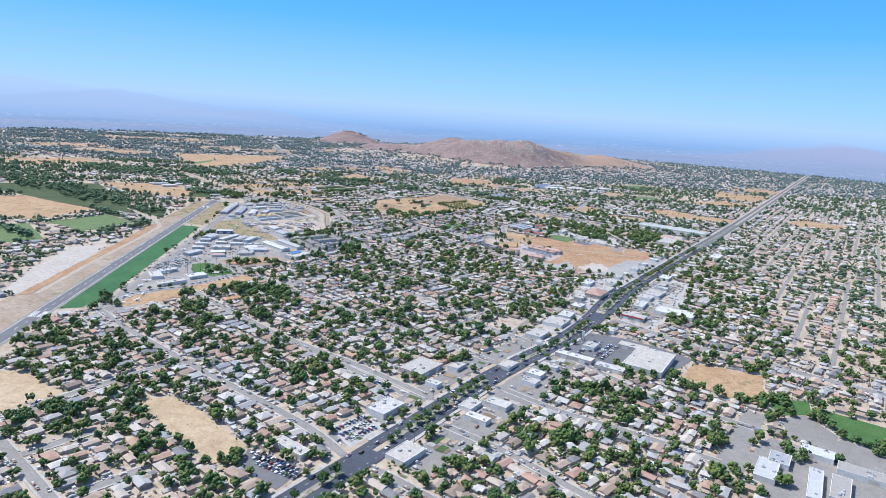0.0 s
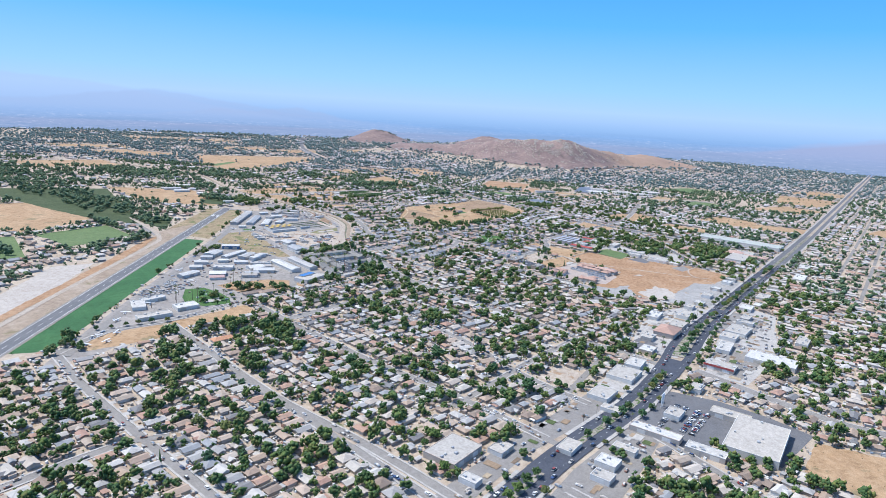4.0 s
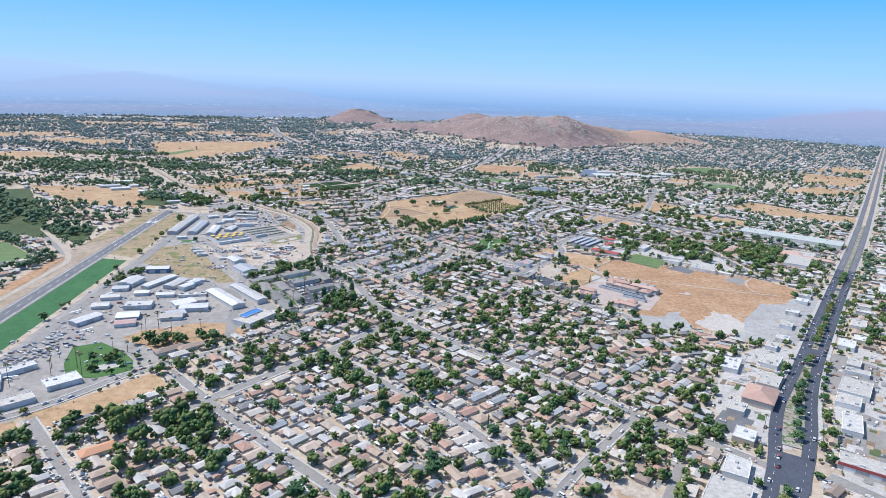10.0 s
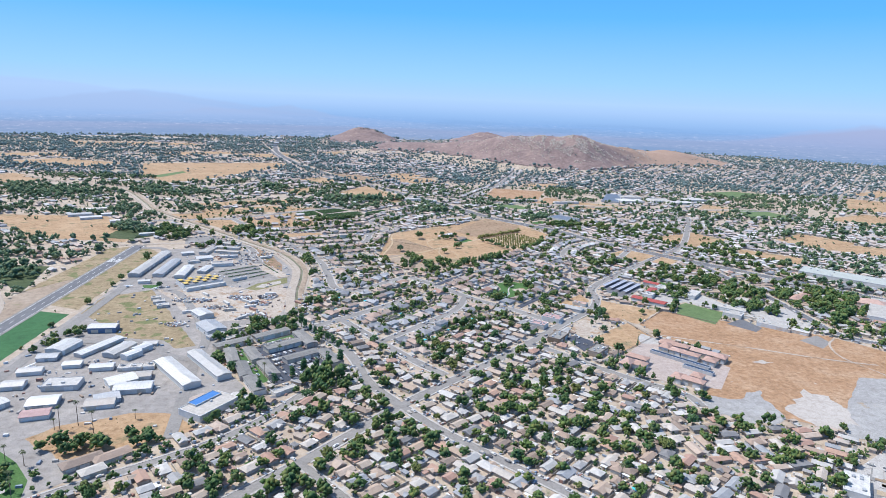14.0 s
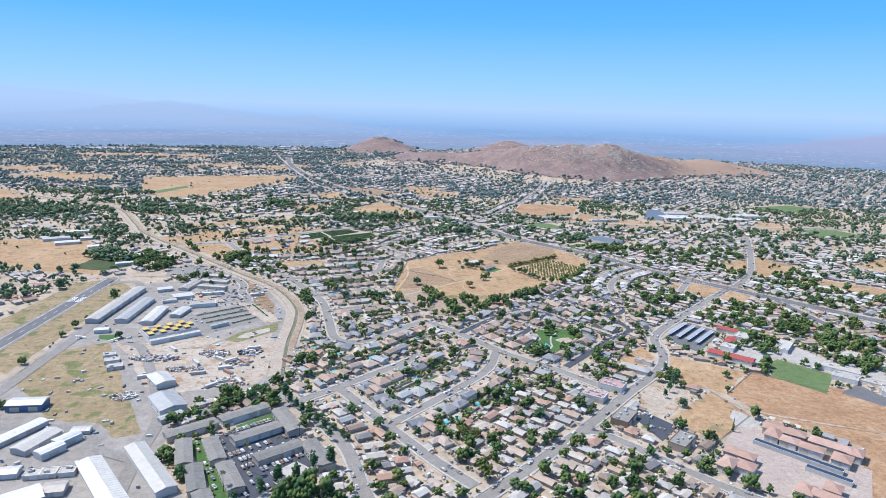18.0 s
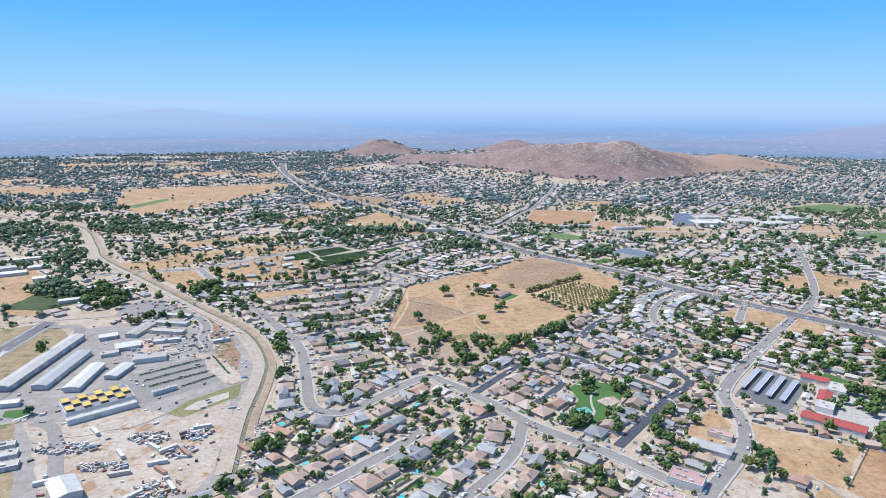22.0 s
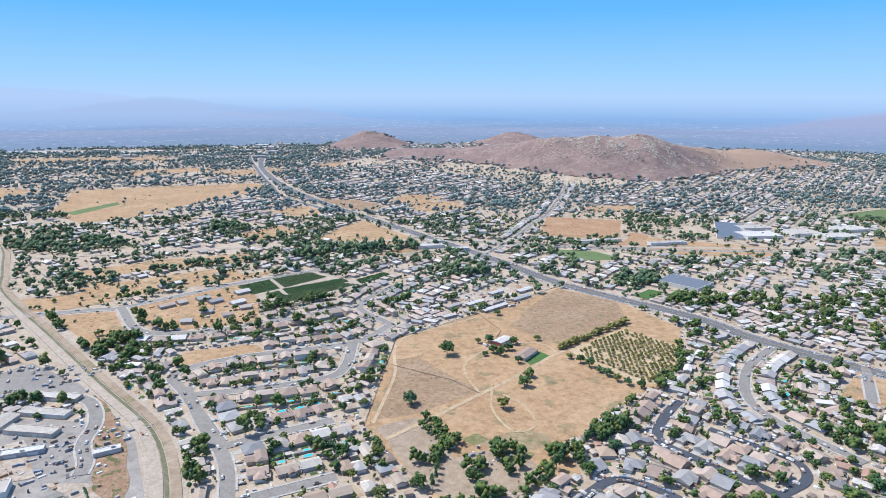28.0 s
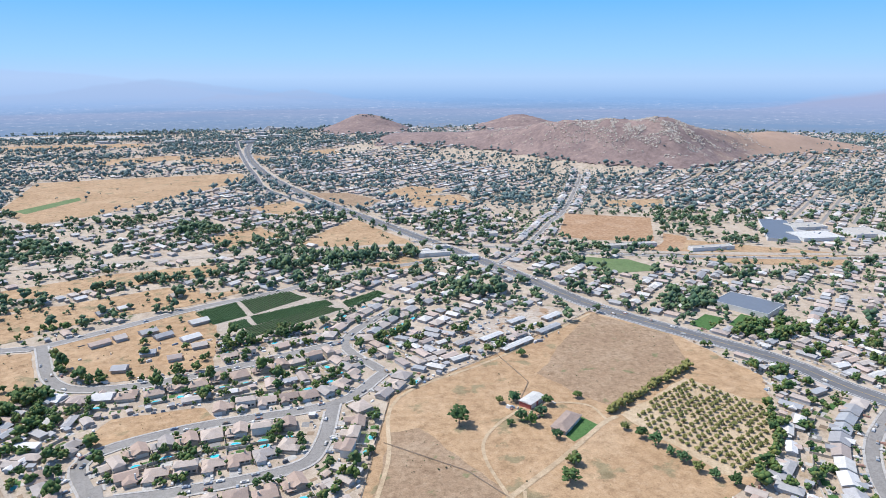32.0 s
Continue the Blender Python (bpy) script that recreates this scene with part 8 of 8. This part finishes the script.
for k in range(2600):
    x, y = rng.uniform(-50, 450), rng.uniform(376, 935)
    if cell(x, y) == 2 and rng.random() < 0.5 and any(inside((x, y), poly) for name, surf, poly in LAND if name.startswith("frontage")):
        far_car(x, y, radians(rng.choice((52, 142))) + rng.uniform(-.05, .05), 0.45)
        paint(rect_poly(x, y, 5, 3, radians(52)), 4)
thing("parked_cars", "many small parked cars along streets and yards", "cars", kind="stuff", mesh=mesh_of("parked_cars", far_cars, M["clutter"]))

# light aircraft on the apron
PL = (mesh_of("light_aircraft", [([(-3.6, -.12, 1.0), (-3.6, .12, 1.0), (-3.6, 0, 1.5), (0.4, -.55, .6), (0.4, .55, .6), (0.4, 0, 2.0), (2.8, -.4, .8), (2.8, .4, .8), (2.8, 0, 1.5)], [(0, 2, 1), (0, 3, 5, 2), (1, 2, 5, 4), (0, 1, 4, 3), (3, 6, 8, 5), (4, 5, 8, 7), (3, 4, 7, 6), (6, 7, 8)])], M["white"]),
      mesh_of("wing", [box(-0.1, 1.4, -5.4, 5.4, 1.95, 2.12, 0.04)], M["white"]), mesh_of("tailplane", [box(-3.8, -3.0, -1.7, 1.7, 1.25, 1.35)], M["white"]), mesh_of("fin", [box(-3.9, -3.0, -.06, .06, 1.3, 2.7)], M["white"]), mesh_of("wheel_strut", [box(.4, .7, -1.1, 1.1, 0, .55, .1)], M["tyre"]))
PLANES = [(-306 - 0.06 * (k * 13) + (k % 2) * 14, 716 + k * 11.5) for k in range(14)] + [(-318, 1010), (-314, 1040), (-322, 985), (-300, 1265), (-335, 1270), (-322, 1120), (-290, 940)]
for x, y in PLANES:
    if not free_rect(x, y, 6, 6, 0, (0, 1, 2)):
        continue
    a = thing("light_aircraft", "small white high-wing aircraft parked on the apron", "aircraft", "parked aircraft", at=pose(x, y, 0.3, 0, 0, rng.uniform(-20, 200)), mesh=PL[0])
    for nm, me in zip(("wing", "tailplane", "fin", "wheel_strut"), PL[1:]):
        part(nm, me, a)

# containers, trailers and scrap in the dirt yard
CONTAINERS = [mesh_of("container", [box(-6, 6, -1.2, 1.2, 0, 2.6)], random_mat("container_paint_" + nm, steps(c), 0.6, amount=0.3)) for nm, c in (("white", (0.68, 0.67, 0.65)), ("rust", (0.40, 0.24, 0.18)), ("grey", (0.45, 0.46, 0.47)), ("tan", (0.56, 0.51, 0.44)), ("pale", (0.62, 0.61, 0.58)))]
RIB = mesh_of("corner_post", [box(-.12, .12, -1.28, 1.28, 0, 2.68)], M["steel_wall"])
for k in range(46):
    if k % 3:
        continue
    u, v = rng.uniform(0, 1), rng.uniform(0, 1)
    x, y = (-262 + 100 * u, 1185 + 70 * v) if k < 26 else (-178 + 34 * u, 1165 + 50 * v) if k < 40 else (-128 + 16 * u, 1215 + 50 * v)
    if not free_rect(x, y, 10, 4, 0, (2, 0)):
        continue
    a = rng.choice((25, 40, 50, 130, 140)) + rng.uniform(-6, 6)
    c = thing("container", "worn steel shipping container in the dirt yard", "container", "yard containers", at=pose(x, y, 0.05, 0, 0, a), mesh=rng.choice(CONTAINERS))
    paint(rect_poly(x, y, 12, 3, radians(a)), 3)
    for q in (-5.9, 5.9):
        part("corner_post", RIB, c, m=Matrix.Translation((q, 0, 0)))
junk = []


def junk_box(x, y, l, w, h, a, z=0.0):
    c, s = math.cos(a), math.sin(a)
    q = box(-l / 2, l / 2, -w / 2, w / 2, 0, h, min(l, w) * 0.08)
    junk.append(([(x + u * c - v * s, y + u * s + v * c, zz + z) for u, v, zz in q[0]], q[1]))


for cx, cy, rx, ry, n in ((-246, 1226, 22, 8, 90), (-196, 1240, 14, 8, 110), (-166, 1246, 10, 9, 90), (-210, 1204, 16, 6, 70), (-168, 1222, 9, 8, 60), (-165, 1180, 14, 12, 90), (-236, 1150, 10, 8, 60), (-240, 1090, 16, 8, 20), (-120, 1235, 10, 40, 60), (-110, 1200, 8, 18, 30), (-252, 1410, 50, 30, 110), (-230, 1450, 40, 20, 60), (40, 1735, 60, 30, 110), (-290, 1690, 40, 40, 12), (-220, 1700, 30, 40, 16), (60, 1600, 20, 14, 16), (20, 1420, 30, 12, 20), (-270, 1010, 40, 50, 60), (-310, 900, 10, 60, 26)):
    for k in range(n):
        t, q = rng.uniform(0, 6.28), math.sqrt(rng.random())
        x, y = cx + rx * q * math.cos(t), cy + ry * q * math.sin(t)
        if cell(x, y) in (0, 2):
            junk_box(x, y, 0.8 + 4.5 * rng.random() ** 2, rng.uniform(0.7, 2.2), rng.uniform(0.4, 2.2), rng.choice((0.45, 0.8, 2.3)) + rng.uniform(-.2, .2))
for kind, x, y, a, r in near_houses:
    for k in range(5):
        t = rng.uniform(0, 6.28)
        q = rng.uniform(8, 14)
        jx, jy = x + q * math.cos(t), y + q * math.sin(t)
        if cell(jx, jy) == 0:
            junk_box(jx, jy, rng.uniform(0.8, 3.5), rng.uniform(0.8, 2.6), rng.uniform(0.5, 2.2), a)
for k in range(26000):
    x, y = rng.uniform(-340, 760), rng.uniform(330, 1740)
    if near_zone(x, y) and cell(x, y) == 0:
        junk_box(x, y, rng.uniform(0.7, 3.6), rng.uniform(0.6, 2.2), rng.uniform(0.4, 2.0), street_angle(x, y))
for k in range(300):
    x, y = rng.uniform(-330, -130), rng.uniform(860, 1480)
    if cell(x, y) == 2 and inside((x, y), LAND[0][2]):
        junk_box(x, y, rng.uniform(1.5, 4.6), rng.uniform(1.2, 2.0), rng.uniform(0.8, 1.7), rng.choice((0.2, 0.75, 1.7)))
thing("yard_clutter", "sheds, trailers, scrap and garden clutter in the yards", "clutter", kind="stuff", mesh=mesh_of("yard_clutter", junk, M["clutter"]))

# paved, bare and watered patches of the back yards
patches = []
for k in range(30000):
    x, y = rng.uniform(-340, 760), rng.uniform(330, 1740)
    if near_zone(x, y) and cell(x, y) in (0, 5):
        a = street_angle(x, y) + rng.uniform(-.06, .06)
        l, w = rng.uniform(2.5, 8), rng.uniform(2, 5)
        if free_rect(x, y, l, w, a, (0, 5)):
            patches.append(([(px, py, 0.06 + 0.004 * (k % 20)) for px, py in rect_poly(x, y, l, w, a)], [(0, 1, 2, 3)]))
FRONT = [poly for name, surf, poly in LAND if name.startswith(("frontage", "shop_court"))]
for k in range(9000):
    x, y = rng.uniform(-50, 450), rng.uniform(376, 935)
    if cell(x, y) == 2 and any(inside((x, y), poly) for poly in FRONT):
        a = radians(52.3) + rng.choice((0, math.pi / 2))
        l, w = rng.uniform(3, 13), rng.uniform(2.5, 7)
        if free_rect(x, y, l, w, a, (2,)) and rng.random() < 0.5:
            patches.append(([(px, py, 0.42 + 0.004 * (k % 20)) for px, py in rect_poly(x, y, l, w, a)], [(0, 1, 2, 3)]))
thing("yard_patches", "paved, bare and watered patches of the back yards", "yards", kind="stuff", mesh=mesh_of("yard_patches", patches, M["patch"]))
# garden walls, lawns, pools
walls, lawns, patios = [], [], []
for kind, x, y, a, r in near_houses:
    if r:
        continue
    hw, back = {"small": (5.6, 9.0), "tract": (6.9, 16.0), "tan": (6.9, 16.0), "old": (6.3, 24.0)}[kind]
    c, s = math.cos(a), math.sin(a)

    def at(u, v):
        return (x + u * c - v * s, y + u * s + v * c)
    for (u0, v0), (u1, v1) in (((-hw, -6), (-hw, back)), ((-hw, back), (hw, back))):
        (ax, ay), (bx, by) = at(u0, v0), at(u1, v1)
        mx, my = (ax + bx) / 2, (ay + by) / 2
        if all(cell(*p) in (0, 5) for p in ((mx, my), (ax, ay), (bx, by))) and rng.random() < 0.85:
            L = math.hypot(bx - ax, by - ay)
            an = math.atan2(by - ay, bx - ax)
            q = box(-L / 2, L / 2, -.12, .12, 0, 1.8)
            walls.append(([(mx + uu * math.cos(an) - vv * math.sin(an), my + uu * math.sin(an) + vv * math.cos(an), zz) for uu, vv, zz in q[0]], q[1]))
    if kind == "old" and rng.random() < 0.6:
        v1 = rng.uniform(6, 18)
        quad = [at(-6.1, -9), at(-4.7, -9), at(-4.7, v1), at(-6.1, v1)]
        if all(cell(*p) != 1 for p in quad):
            patios.append(tri_fan(quad, 0.2))
    for k in range(4 if kind in ("tract", "tan") else 1):
        u0, v0 = (rng.uniform(2.6, 3.6), -rng.uniform(8.4, 9.0)) if k == 0 else (rng.uniform(-4, 4), rng.uniform(9, 14)) if kind in ("tract", "tan") else (rng.uniform(-3, 5), rng.choice((-8, 8)))
        pl, pw = rng.uniform(2.0, 3.4), rng.uniform(1.3, 1.9) if k == 0 else rng.uniform(1.3, 2.8)
        quad = [at(u0 - pl, v0 - pw), at(u0 + pl, v0 - pw), at(u0 + pl, v0 + pw), at(u0 - pl, v0 + pw)]
        if rng.random() < 0.8 and all(cell(*p) in (0, 5) for p in quad):
            (lawns if k == 0 or rng.random() < 0.5 else patios).append(tri_fan(quad, 0.15 + 0.012 * k + rng.uniform(0, .006)))
    if kind in ("tract", "tan") and rng.random() < (0.7 if kind == "tan" else 0.22) or kind == "old" and rng.random() < 0.04:
        px, py = at(rng.uniform(-2.5, 2.5), 12.5 if kind != "old" else back - 4.5)
        if free_rect(px, py, 6.4, 3.6, a, (0, 5)):
            n, bent, long = 18, rng.uniform(0.0, 0.8), rng.uniform(2.4, 3.3)
            rim = [(long * math.cos(k * 6.2832 / n), (1.55 + 0.35 * math.cos(k * 6.2832 / n)) * math.sin(k * 6.2832 / n) + bent * math.cos(k * 6.2832 / n) ** 2) for k in range(n)]
            pool = thing("swimming_pool", "turquoise garden pool with a pale rim", "pool", "garden pools", at=pose(px, py, 0, 0, 0, math.degrees(a)))
            part("rim", mesh_of("rim", [([(u * 1.28, v * 1.4, 0.2) for u, v in rim] + [(u * 1.28, v * 1.4, -0.1) for u, v in rim], [tuple(range(n))] + [(k, k + n, (k + 1) % n + n, (k + 1) % n) for k in range(n)])], M["concrete"]), pool)
            part("water", mesh_of("water", [([(u, v, 0.24) for u, v in rim], [tuple(range(n))])], M["water"]), pool)
            paint(rect_poly(px, py, 7, 4, a), 3)
thing("garden_walls", "block walls and fences between the back yards", "walls", kind="stuff", mesh=mesh_of("garden_walls", walls, M["block_wall"]))
thing("front_lawns", "small green lawns in front and back yards", "lawns", kind="stuff", mesh=mesh_of("front_lawns", lawns, M["lawn"]))
thing("patios", "paved and dry patches behind the newer houses", "patios", kind="stuff", mesh=mesh_of("patios", patios, M["patch"]))
# ranch fence and field walls
posts = []
for pts in ([(-52, 1460), (-40, 1620), (41, 1690), (140, 1786)], [(-40, 1560), (10, 1530), (31, 1506)], [(41, 1690), (60, 1640), (50, 1612)], [(246, 1181), (288, 1227), (335, 1189)], [(205, 1102), (246, 1142), (233, 1184)]):
    line = dense([Vector((*p, 0)) for p in pts], 5)
    f = thing("fence", "weathered timber fence round the dry field", "fence", "field fences", mesh=mesh_of("fence", [ribbon(line, 0.12, 1.1, 0, 0.2), ribbon(line, 0.12, 0.6, 0, 0.2)], M["wood"]))
    for p in line[::2]:
        part("post", mesh_of("post", [box(p.x - .1, p.x + .1, p.y - .1, p.y + .1, -.2, 1.4)], M["wood"]), f)
